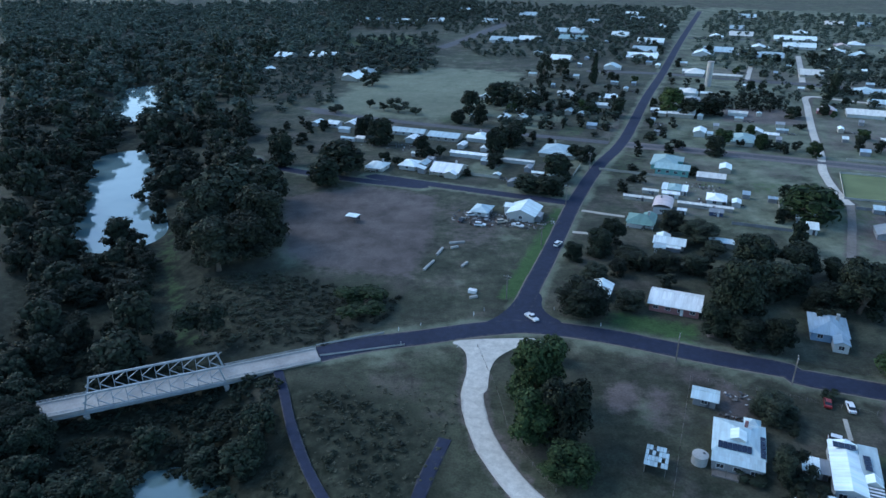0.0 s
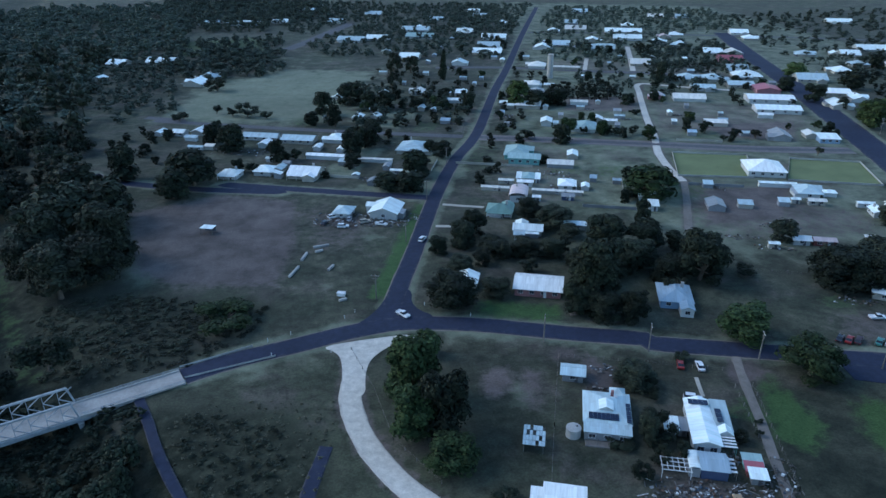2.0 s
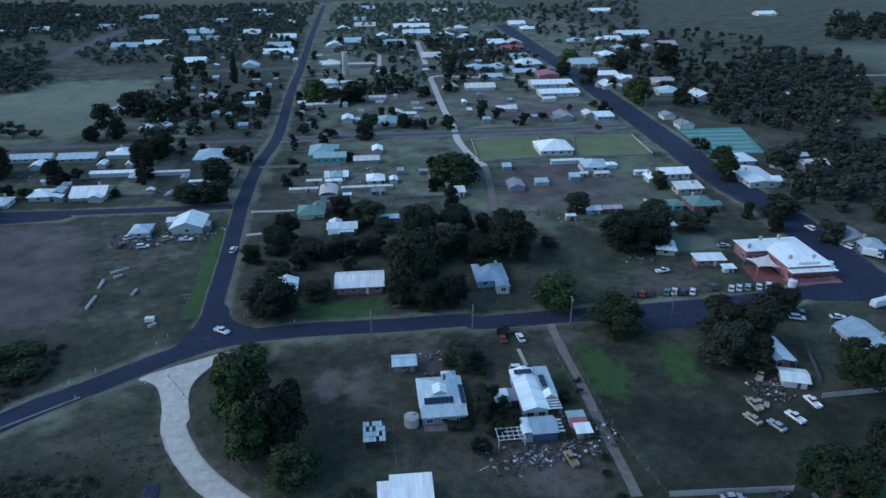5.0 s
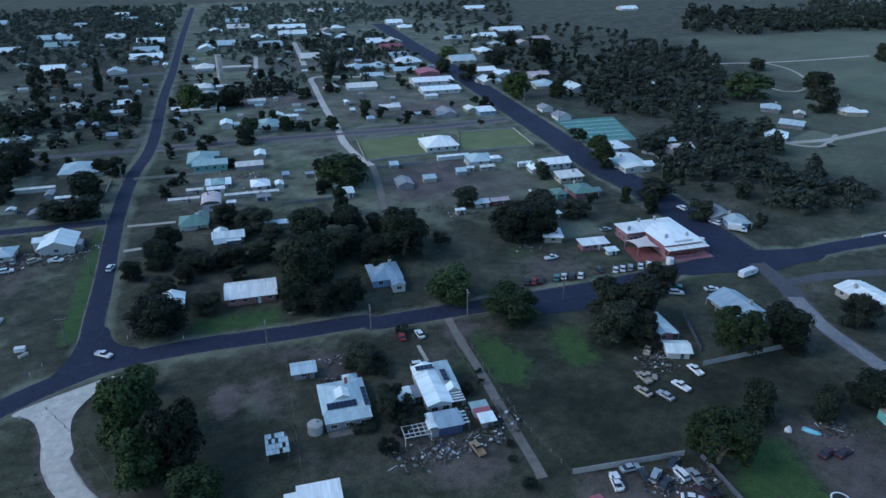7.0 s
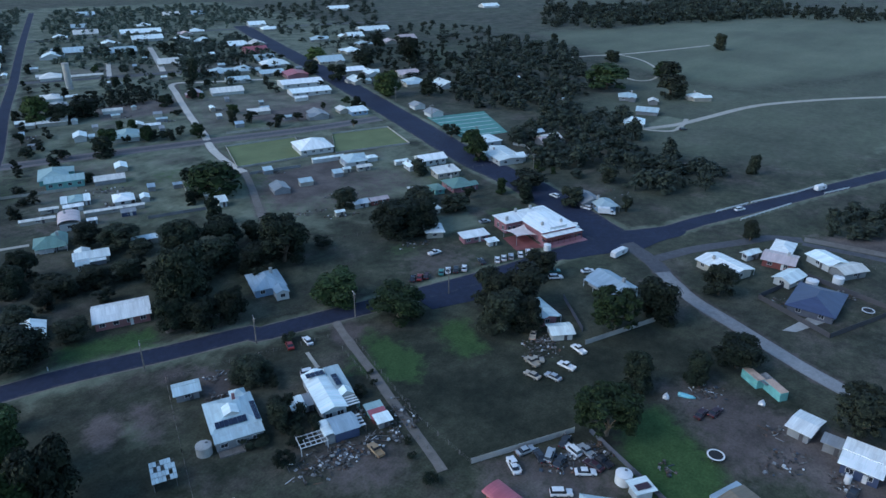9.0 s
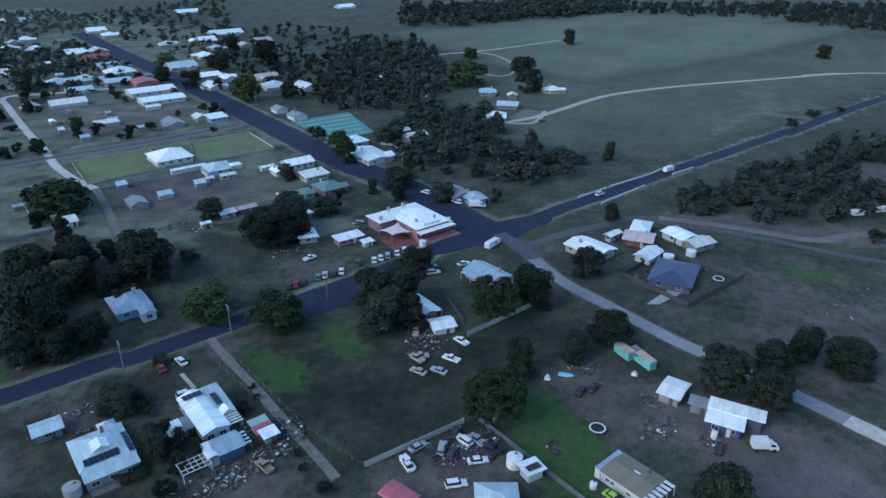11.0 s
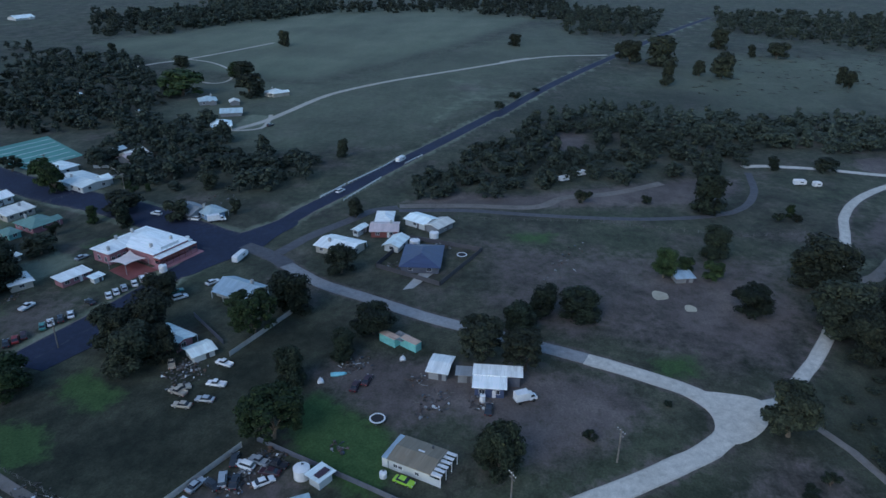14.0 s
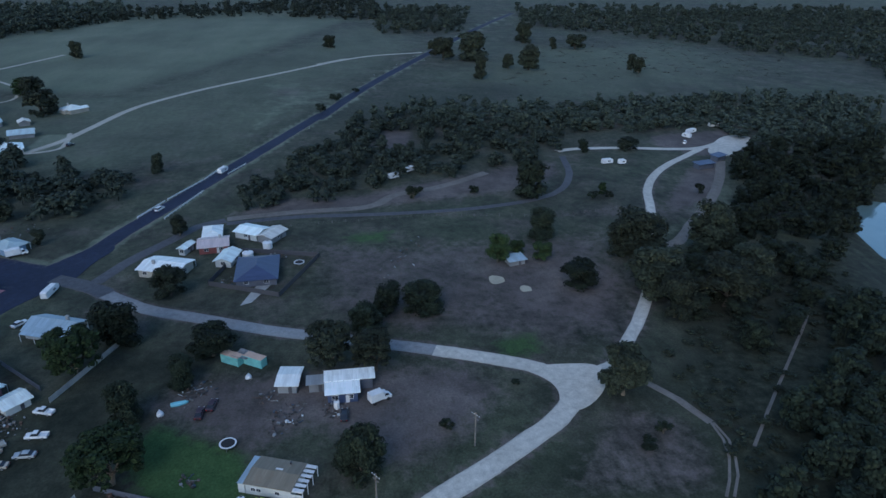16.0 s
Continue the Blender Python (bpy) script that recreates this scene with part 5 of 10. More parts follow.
def fence(pts, height=1.2, kind="wire", gap=3.0, mat="timber", label=""):
    """A fence along points: posts with wires, or solid sheet panels."""
    words = label or {"wire": "post and wire paddock fence", "sheet": "low pale sheet-metal fence", "board": "weathered board fence"}[kind]
    e = thing("fence", pts[0][0], pts[0][1], 0, 0, words, "fence")
    ox, oy = pts[0]
    for (ax, ay), (bx, by) in zip(pts, pts[1:]):
        L = math.hypot(bx - ax, by - ay)
        n = max(1, round(L / gap))
        rot = math.degrees(math.atan2(by - ay, bx - ax))
        for k in range(n + 1):
            t = k / n
            px, py = ax + (bx - ax) * t - ox, ay + (by - ay) * t - oy
            part("post", boxed(px - 0.07, px + 0.07, py - 0.07, py + 0.07, -0.2, height + 0.06), "timber" if kind == "wire" else mat, e)
            if kind != "wire" and k < n:
                bm = bmesh.new()
                box(bm, 0.04, L / n - 0.04, -0.03, 0.03, 0.05, height, pose(px, py, 0, 0, 0, rot))
                part("panel", bm, mat, e)
        if kind == "wire":
            for z in (0.35, 0.75, height - 0.05):
                bm = bmesh.new()
                tube(bm, [(ax - ox, ay - oy, z), (bx - ox, by - oy, z)], [0.012, 0.012], 4, False)
                part("wire", bm, "timber", e)
    return e


def tank(x, y, r, h, mat="concrete", label="round pale rainwater tank on bare ground", z=0.0):
    e = thing("water_tank", x, y, z, 0, label, "tank")
    part("shell", drum(r, -0.1, h, 28), mat, e)
    bm = bmesh.new()
    tube(bm, [(0, 0, h), (0, 0, h + 0.14 * r), (0, 0, h + 0.2 * r)], [r * 1.02, r * 0.5, r * 0.12], 28)
    part("lid", bm, mat, e)
    part("inlet", boxed(r * 0.3, r * 0.3 + 0.5, -0.25, 0.25, h + 0.02 * r, h + 0.2 * r), "darktrim", e)
    return e


def junk(seed, x, y, rx, ry, n, rot=0.0, label="heap of scrap metal, sheets and timber in the yard"):
    """Scrap that nobody could count: sheets, boards, boxes and drums tumbled over a patch of ground."""
    rng = np.random.default_rng(seed)
    bm = bmesh.new()
    for k in range(int(n * 1.7)):
        t, r = rng.random() * 6.28, rng.random() ** 0.8
        px, py = rx * r * math.cos(t), ry * r * math.sin(t)
        m = pose(px, py, rng.random() * 0.4, rng.normal() * 9, rng.normal() * 9, rng.random() * 360)
        s, z = rng.random(), rng.uniform(0.55, 1.1)
        if s < 0.4:
            box(bm, -rng.uniform(0.2, 0.6) * z, rng.uniform(0.2, 0.6) * z, -0.28 * z, 0.3 * z, 0, 0.06, m)
        elif s < 0.7:
            box(bm, -rng.uniform(0.4, 1.2) * z, rng.uniform(0.4, 1.2) * z, -0.06, 0.06, 0, 0.12, m)
        else:
            q = rng.uniform(0.12, 0.36)
            box(bm, -q, q, -q * 0.8, q * 0.8, 0, q * 1.3, m)
    ob = part("scrap_heap", bm, SCRAP, None)
    ob.matrix_basis = pose(x, y, 0, 0, 0, rot)
    return tagged(ob, label, "scrap", kind="stuff")


def make_scrap():
    m, nt, b = nodes_of("mixed_scrap")
    isl = nt.nodes.new("ShaderNodeNewGeometry").outputs["Random Per Island"]
    r = nt.nodes.new("ShaderNodeValToRGB")
    r.color_ramp.interpolation = "CONSTANT"
    el = r.color_ramp.elements
    cols = [(0.0, (0.06, 0.055, 0.05)), (0.34, (0.15, 0.145, 0.14)), (0.6, (0.11, 0.07, 0.05)), (0.76, (0.24, 0.25, 0.26)), (0.88, (0.60, 0.62, 0.64)), (0.95, (0.05, 0.07, 0.10)), (0.985, (0.1, 0.25, 0.32))]
    while len(el) < len(cols):
        el.new(0.5)
    for k, (p, c) in zip(el, cols):
        k.position, k.color = p, (*c, 1)
    nt.links.new(isl, r.inputs[0])
    c = times(nt, r.outputs[0], ramp(nt, noise_node(nt, 2.0, 4, 0.6, place(nt)), 0.7, 1.25))
    nt.links.new(c, b.inputs["Base Color"])
    b.inputs["Roughness"].default_value = 0.7
    return m


SCRAP = make_scrap()


def patch(name, mat, pts, lift=0.05, label="", category="", rounded=0):
    """A thin laid surface: a court, a green, a slab; its corners may be worn round."""
    for _ in range(rounded):
        pts = [(p[0] * a + q[0] * (1 - a), p[1] * a + q[1] * (1 - a)) for p, q in zip(pts, pts[1:] + pts[:1]) for a in (0.75, 0.25)]
    bm = bmesh.new()
    lo = [bm.verts.new((x, y, -0.1)) for x, y in pts]
    hi = [bm.verts.new((x, y, lift)) for x, y in pts]
    bm.faces.new(hi)
    for k in range(len(pts)):
        bm.faces.new((lo[k], lo[(k + 1) % len(pts)], hi[(k + 1) % len(pts)], hi[k]))
    bmesh.ops.recalc_face_normals(bm, faces=bm.faces[:])
    return tagged(part(name, bm, mat, None), label, category, kind="structure")

# ---------------------------------------------------------------- houses and sheds, street by street
building(202.8, 568.4, 68.2, 15.1, 13.7, 2.5, "hip", wall="whitewall", top="roof_cream", name="house", label="white boarded house with a cream hipped sheet roof", wins=(2, 0), door=False)
building(111.1, 334.4, 68.2, 17.0, 11.5, 2.7, "hip", wall="greenwall", top="roof_teal", name="house", label="green boarded house with a teal hipped sheet roof", wins=(4, 0), door=False, eave=0.6)
building(110.5, 320.5, -21.8, 15.2, 5.8, 3.3, "skillion", wall="greenwall", top="roof_teal", name="house", label="green boarded house with a teal flat sheet roof", wins=(4, 0), door=False, eave=0.6)
building(137.8, 324.8, 68.2, 8.4, 5.2, 2.2, "gable", wall="cream", top="roof_white", name="shed", label="cream boarded shed with a white gabled sheet roof", wins=(0, 0), door=False, eave=0.3)
building(125.9, 310.7, -21.8, 12.6, 5.0, 2.1, "skillion", wall="greywall", top="roof_cream", name="shed", label="grey sheet shed with a cream flat sheet roof", wins=(0, 0), door=False, eave=0.3)
building(104.4, 295.5, 68.2, 7.7, 4.8, 2.5, "hip", wall="cream", top="roof_teal", name="house", label="cream boarded house with a teal hipped sheet roof", wins=(2, 1), eave=0.6)
building(100.1, 296.5, -21.8, 2.0, 6.4, 2.1, "skillion", wall="whitewall", top="roof_white", name="shed", label="white boarded shed with a white flat sheet roof", wins=(0, 0), eave=0.3)
building(108.1, 293.2, -21.8, 2.0, 6.4, 2.1, "skillion", wall="whitewall", top="roof_white", name="shed", label="white boarded shed with a white flat sheet roof", wins=(0, 0), eave=0.3)
building(100.5, 288.4, -21.8, 6.6, 2.6, 2.4, "gable", wall="whitewall", top="roof_bright", name="shed", label="white boarded shed with a bright white gabled sheet roof", wins=(1, 0), eave=0.6)
building(92.6, 273.4, 68.2, 10.9, 6.8, 3.0, "barrel", wall="whitewall", top="roof_pink", name="house", label="white boarded house with a faded pink curved sheet roof", wins=(3, 1), rise=1.6, chimney=True, eave=0.6)
building(92.8, 293.0, -21.8, 6.7, 2.0, 2.0, "gable", wall="cream", top="roof_cream", name="shed", label="cream boarded shed with a cream gabled sheet roof", wins=(1, 0), eave=0.3)
building(85.4, 285.4, -21.8, 12.3, 2.0, 1.8, "gable", wall="cream", top="roof_cream", name="shed", label="cream boarded shed with a cream gabled sheet roof", wins=(1, 0), eave=0.3)
building(110.9, 274.7, -21.8, 22.1, 2.0, 1.8, "gable", wall="cream", top="roof_cream", name="shed", label="cream boarded shed with a cream gabled sheet roof", wins=(1, 0), eave=0.3)
building(117.6, 282.1, 68.2, 8.9, 6.2, 2.7, "hip", wall="whitewall", top="roof_bright", name="house", label="white boarded house with a bright white hipped sheet roof", wins=(2, 1), front=1.8, chimney=True, eave=0.6)
building(125.2, 277.7, 68.2, 5.0, 3.3, 2.2, "gable", wall="whitewall", top="roof_white", name="shed", label="white boarded shed with a white gabled sheet roof", wins=(1, 0), eave=0.3)
building(112.8, 266.9, -21.8, 5.3, 2.0, 1.8, "skillion", wall="navywall", top="roof_grey", name="shed", label="navy sheet shed with a grey flat sheet roof", wins=(1, 0), eave=0.3)
building(99.3, 269.0, -21.8, 3.3, 2.4, 2.1, "gable", wall="whitewall", top="roof_bright", name="shed", label="white boarded shed with a bright white gabled sheet roof", wins=(0, 0), eave=0.3)
building(79.9, 258.7, -21.8, 10.1, 8.8, 2.5, "hip", wall="whitewall", top="roof_green", name="house", label="white boarded house with a green hipped sheet roof", wins=(3, 1), front=1.8, chimney=True, eave=0.6)
building(84.6, 236.6, -21.8, 10.6, 6.3, 2.5, "gable", wall="cream", top="roof_white", name="house", label="cream boarded house with a white gabled sheet roof", wins=(3, 1), eave=0.6)
building(79.3, 231.3, -21.8, 3.3, 2.0, 2.4, "skillion", wall="whitewall", top="roof_zinc", name="shed", label="white boarded shed with a silvery zinc flat sheet roof", wins=(0, 0), eave=0.6)
building(103.6, 236.1, -21.8, 8.6, 2.0, 2.1, "skillion", wall="cream", top="roof_white", name="shed", label="cream boarded shed with a white flat sheet roof", wins=(1, 0), eave=0.3)
building(147.0, 260.9, -21.8, 7.3, 7.3, 2.5, "gable", wall="whitewall", top="roof_bright", name="shed", label="white boarded shed with a bright white gabled sheet roof", wins=(1, 0), eave=0.6)
building(143.5, 248.8, -21.8, 3.4, 4.9, 2.5, "skillion", wall="whitewall", top="roof_white", name="shed", label="white boarded shed with a white flat sheet roof", wins=(0, 0), eave=0.6)
building(175.5, 496.9, 68.2, 12.8, 8.0, 2.5, "hip", wall="whitewall", top="roof_cream", name="house", label="white boarded house with a cream hipped sheet roof", wins=(3, 0), door=False, eave=0.6)
building(184.8, 489.3, -21.8, 7.4, 2.0, 2.1, "skillion", wall="cream", top="roof_white", name="shed", label="cream boarded shed with a white flat sheet roof", wins=(0, 0), door=False, eave=0.3)
building(168.4, 469.9, 68.2, 14.6, 9.1, 2.5, "hip", wall="whitewall", top="roof_grey", name="house", label="white boarded house with a grey hipped sheet roof", wins=(4, 0), door=False, eave=0.6)
building(149.9, 432.7, -21.8, 15.4, 8.9, 2.5, "skillion", wall="cream", top="roof_bright", name="shed", label="cream boarded shed with a bright white flat sheet roof", wins=(0, 0), door=False, eave=0.6)
building(137.1, 434.3, -21.8, 7.1, 2.0, 2.0, "skillion", wall="cream", top="roof_white", name="shed", label="cream boarded shed with a white flat sheet roof", wins=(0, 0), door=False, eave=0.3)
building(159.6, 426.4, 68.2, 4.9, 3.1, 2.2, "gable", wall="whitewall", top="roof_white", name="shed", label="white boarded shed with a white gabled sheet roof", wins=(0, 0), door=False, eave=0.3)
building(185.9, 434.3, -21.8, 11.2, 4.3, 2.1, "gable", wall="whitewall", top="roof_cream", name="shed", label="white boarded shed with a cream gabled sheet roof", wins=(0, 0), door=False, eave=0.3)
building(146.8, 389.2, 68.2, 9.4, 5.9, 3.0, "gable", wall="whitewall", top="roof_white", name="house", label="white boarded house with a white gabled sheet roof", wins=(2, 0), door=False, eave=0.6)
building(151.1, 384.9, -21.8, 2.8, 2.0, 2.1, "skillion", wall="whitewall", top="roof_zinc", name="shed", label="white boarded shed with a silvery zinc flat sheet roof", wins=(0, 0), door=False, eave=0.3)
building(165.4, 374.4, 68.2, 17.0, 10.7, 2.5, "hip", wall="whitewall", top="roof_teal", name="house", label="white boarded house with a teal hipped sheet roof", wins=(4, 0), door=False, eave=0.6)
building(178.8, 388.9, 68.2, 6.6, 6.4, 2.5, "gable", wall="cream", top="roof_bright", name="house", label="cream boarded house with a bright white gabled sheet roof", wins=(2, 0), door=False, eave=0.6)
building(185.2, 383.1, -21.8, 7.4, 3.8, 2.2, "gable", wall="cream", top="roof_bright", name="shed", label="cream boarded shed with a bright white gabled sheet roof", wins=(0, 0), door=False, eave=0.3)
building(245.3, 439.5, 68.2, 11.5, 7.2, 2.5, "gable", wall="pink", top="roof_pink", name="house", label="pink rendered house with a faded pink gabled sheet roof", wins=(3, 0), door=False, eave=0.6)
building(263.3, 429.7, -21.8, 20.6, 11.1, 2.4, "gable", wall="whitewall", top="roof_cream", name="shed", label="white boarded shed with a cream gabled sheet roof", wins=(0, 0), door=False, eave=0.6)
building(244.2, 365.4, -21.8, 12.7, 5.9, 2.2, "skillion", wall="cream", top="roof_cream", name="shed", label="cream boarded shed with a cream flat sheet roof", wins=(0, 0), door=False, eave=0.3)
building(263.5, 332.9, 68.2, 14.4, 9.0, 2.5, "gable", wall="greywall", top="roof_grey", name="house", label="grey sheet house with a grey gabled sheet roof", wins=(4, 0), door=False, eave=0.6)
building(284.8, 321.0, -21.8, 10.0, 8.9, 2.7, "skillion", wall="bluewall", top="roof_white", name="house", label="pale blue house with a white flat sheet roof", wins=(3, 0), door=False, eave=0.6)
building(281.1, 330.9, 68.2, 8.9, 5.8, 2.4, "gable", wall="cream", top="roof_cream", name="shed", label="cream boarded shed with a cream gabled sheet roof", wins=(0, 0), door=False, eave=0.6)
building(313.3, 413.4, -21.8, 29.0, 16.6, 3.3, "gable", wall="whitewall", top="roof_bright", name="hall", label="white boarded hall with a bright white gabled sheet roof", wins=(4, 0), door=False, rise=1.5, eave=0.6)
building(300.6, 387.4, -21.8, 26.7, 14.1, 2.9, "gable", wall="whitewall", top="roof_white", name="hall", label="white boarded hall with a white gabled sheet roof", wins=(4, 0), door=False, rise=1.5, eave=0.6)
building(283.5, 374.1, -21.8, 8.6, 2.0, 2.2, "skillion", wall="whitewall", top="roof_bright", name="shed", label="white boarded shed with a bright white flat sheet roof", wins=(0, 0), door=False, eave=0.3)
building(329.8, 440.2, 68.2, 17.0, 15.6, 3.2, "gable", wall="pink", top="roof_red", name="hall", label="pink rendered hall with a red gabled sheet roof", wins=(4, 0), door=False, rise=1.5, eave=0.6)
building(321.9, 460.3, -21.8, 17.8, 14.2, 2.9, "gable", wall="cream", top="roof_zinc", name="hall", label="cream boarded hall with a silvery zinc gabled sheet roof", wins=(4, 0), door=False, rise=1.5, eave=0.6)
building(290.1, 457.1, -21.8, 16.1, 8.7, 2.5, "gable", wall="whitewall", top="roof_zinc", name="house", label="white boarded house with a silvery zinc gabled sheet roof", wins=(4, 0), door=False, eave=0.6)
building(347.6, 490.9, -21.8, 20.8, 17.0, 2.5, "hip", wall="cream", top="roof_white", name="house", label="cream boarded house with a white hipped sheet roof", wins=(4, 0), door=False, eave=0.6)
building(297.2, 491.8, 68.2, 17.0, 14.4, 2.5, "hip", wall="cream", top="roof_zinc", name="house", label="cream boarded house with a silvery zinc hipped sheet roof", wins=(4, 0), door=False, eave=0.6)
building(316.2, 486.2, 68.2, 17.0, 14.0, 2.5, "hip", wall="cream", top="roof_zinc", name="house", label="cream boarded house with a silvery zinc hipped sheet roof", wins=(4, 0), door=False, chimney=True, eave=0.6)
building(368.2, 421.7, -21.8, 21.3, 17.0, 3.2, "gable", wall="cream", top="roof_bright", name="hall", label="cream boarded hall with a bright white gabled sheet roof", wins=(4, 0), door=False, rise=1.5, eave=0.6)
building(373.4, 402.6, 68.2, 13.7, 9.0, 2.5, "gable", wall="whitewall", top="roof_white", name="house", label="white boarded house with a white gabled sheet roof", wins=(4, 0), door=False, chimney=True, eave=0.6)
building(347.0, 389.4, 68.2, 16.7, 10.5, 2.7, "gable", wall="cream", top="roof_white", name="house", label="cream boarded house with a white gabled sheet roof", wins=(4, 0), door=False, eave=0.6)
building(387.3, 468.7, -21.8, 21.1, 17.0, 2.5, "gable", wall="cream", top="roof_zinc", name="house", label="cream boarded house with a silvery zinc gabled sheet roof", wins=(4, 0), door=False, chimney=True, eave=0.6)
building(432.6, 490.9, 68.2, 17.0, 14.2, 2.5, "hip", wall="cream", top="roof_white", name="house", label="cream boarded house with a white hipped sheet roof", wins=(4, 0), door=False, eave=0.6)
building(390.9, 381.6, -21.8, 16.3, 11.3, 2.4, "gable", wall="cream", top="roof_pink", name="house", label="cream boarded house with a faded pink gabled sheet roof", wins=(4, 0), door=False, chimney=True, eave=0.6)
building(370.8, 353.9, 68.2, 17.0, 14.4, 2.5, "hip", wall="cream", top="roof_zinc", name="house", label="cream boarded house with a silvery zinc hipped sheet roof", wins=(4, 0), door=False, eave=0.6)
building(379.3, 333.3, 68.2, 17.0, 12.5, 2.5, "gable", wall="whitewall", top="roof_white", name="house", label="white boarded house with a white gabled sheet roof", wins=(4, 0), door=False, chimney=True, eave=0.6)
building(218.3, 282.3, -21.8, 16.8, 17.0, 3.2, "hip", wall="whitewall", top="roof_bright", name="clubhouse", label="white boarded clubhouse with a bright white hipped sheet roof", wins=(4, 0), door=False, eave=0.6)
building(211.3, 261.7, -21.8, 15.9, 2.0, 2.2, "gable", wall="whitewall", top="roof_white", name="shed", label="white boarded shed with a white gabled sheet roof", wins=(0, 0), door=False, eave=0.3)
building(217.8, 250.9, 68.2, 11.8, 8.5, 2.5, "hip", wall="whitewall", top="roof_zinc", name="house", label="white boarded house with a silvery zinc hipped sheet roof", wins=(3, 1), front=1.8, eave=0.6)
building(213.4, 238.4, -21.8, 6.5, 2.5, 2.4, "gable", wall="cream", top="roof_cream", name="house", label="cream boarded house with a cream gabled sheet roof", wins=(2, 1), eave=0.6)
building(226.1, 246.6, -21.8, 5.2, 3.9, 2.2, "hip", wall="whitewall", top="roof_white", name="shed", label="white boarded shed with a white hipped sheet roof", wins=(0, 0), door=False, eave=0.3)
building(206.1, 242.2, -21.8, 3.5, 2.1, 2.1, "gable", wall="cream", top="roof_white", name="shed", label="cream boarded shed with a white gabled sheet roof", wins=(0, 0), eave=0.3)
building(231.6, 231.5, -21.8, 6.6, 2.1, 2.1, "gable", wall="whitewall", top="roof_white", name="shed", label="white boarded shed with a white gabled sheet roof", wins=(1, 0), eave=0.3)
building(242.4, 222.3, -21.8, 13.1, 8.4, 3.2, "gable", wall="whitewall", top="roof_bright", name="hall", label="white boarded hall with a bright white gabled sheet roof", wins=(4, 1), rise=1.5, eave=0.6)
building(229.7, 222.9, 68.2, 7.1, 4.8, 2.5, "gable", wall="whitewall", top="roof_white", name="house", label="white boarded house with a white gabled sheet roof", wins=(2, 1), front=1.8, chimney=True, eave=0.6)
building(233.1, 204.5, -21.8, 11.1, 7.1, 2.8, "skillion", wall="cream", top="roof_cream", name="house", label="cream boarded house with a cream flat sheet roof", wins=(3, 1), chimney=True, eave=0.6)
building(223.9, 189.5, 68.2, 11.2, 9.0, 2.7, "hip", wall="pink", top="roof_green", name="house", label="pink rendered house with a green hipped sheet roof", wins=(3, 1), front=1.8, chimney=True, eave=0.6)
building(214.3, 193.0, 68.2, 6.9, 4.4, 2.5, "hip", wall="greenwall", top="roof_green", name="house", label="green boarded house with a green hipped sheet roof", wins=(2, 1), eave=0.6)
building(194.6, 180.6, -21.8, 8.0, 7.8, 2.5, "hip", wall="cream", top="roof_white", name="cottage", label="cream boarded cottage with a white hipped sheet roof", wins=(2, 1), eave=0.6)
building(169.8, 244.8, 68.2, 9.5, 6.8, 2.2, "gable", wall="greywall", top="roof_grey", name="shed", label="grey sheet shed with a grey gabled sheet roof", wins=(1, 0), eave=0.3)
building(180.6, 205.0, -21.8, 5.7, 4.1, 2.4, "gable", wall="whitewall", top="roof_bright", name="house", label="white boarded house with a bright white gabled sheet roof", wins=(1, 1), eave=0.6)
building(188.3, 202.2, -21.8, 7.7, 3.7, 2.2, "gable", wall="redwall", top="roof_pink", name="house", label="red brick house with a faded pink gabled sheet roof", wins=(2, 1), eave=0.3)
building(168.2, 203.5, -21.8, 3.6, 2.0, 2.2, "gable", wall="cream", top="roof_white", name="shed", label="cream boarded shed with a white gabled sheet roof", wins=(0, 0), eave=0.3)
building(205.4, 199.2, -21.8, 3.3, 2.0, 2.2, "skillion", wall="cream", top="roof_cream", name="shed", label="cream boarded shed with a cream flat sheet roof", wins=(0, 0), eave=0.3)
building(-53.8, 413.4, 68.2, 8.9, 6.3, 2.5, "gable", wall="cream", top="roof_bright", name="house", label="cream boarded house with a bright white gabled sheet roof", wins=(2, 0), door=False, eave=0.6)
building(-64.8, 413.0, -21.8, 6.8, 5.9, 2.4, "gable", wall="whitewall", top="roof_white", name="house", label="white boarded house with a white gabled sheet roof", wins=(2, 0), door=False, eave=0.6)
building(-75.7, 416.0, 68.2, 7.0, 3.5, 2.4, "gable", wall="whitewall", top="roof_white", name="house", label="white boarded house with a white gabled sheet roof", wins=(2, 0), door=False, eave=0.6)
building(-57.2, 399.2, -21.8, 7.0, 2.0, 2.2, "skillion", wall="whitewall", top="roof_zinc", name="shed", label="white boarded shed with a silvery zinc flat sheet roof", wins=(0, 0), door=False, eave=0.3)
building(-52.8, 380.3, -21.8, 8.3, 2.0, 2.2, "gable", wall="whitewall", top="roof_zinc", name="house", label="white boarded house with a silvery zinc gabled sheet roof", wins=(2, 0), door=False, eave=0.3)
building(-45.7, 379.2, -21.8, 5.0, 2.0, 2.2, "skillion", wall="cream", top="roof_cream", name="shed", label="cream boarded shed with a cream flat sheet roof", wins=(0, 0), door=False, eave=0.3)
building(-19.0, 393.7, -21.8, 19.6, 5.8, 2.4, "gable", wall="whitewall", top="roof_zinc", name="hall", label="white boarded hall with a silvery zinc gabled sheet roof", wins=(4, 0), door=False, rise=1.5, eave=0.6)
building(1.6, 383.9, -21.8, 17.6, 9.5, 2.5, "gable", wall="cream", top="roof_zinc", name="hall", label="cream boarded hall with a silvery zinc gabled sheet roof", wins=(4, 0), door=False, rise=1.5, eave=0.6)
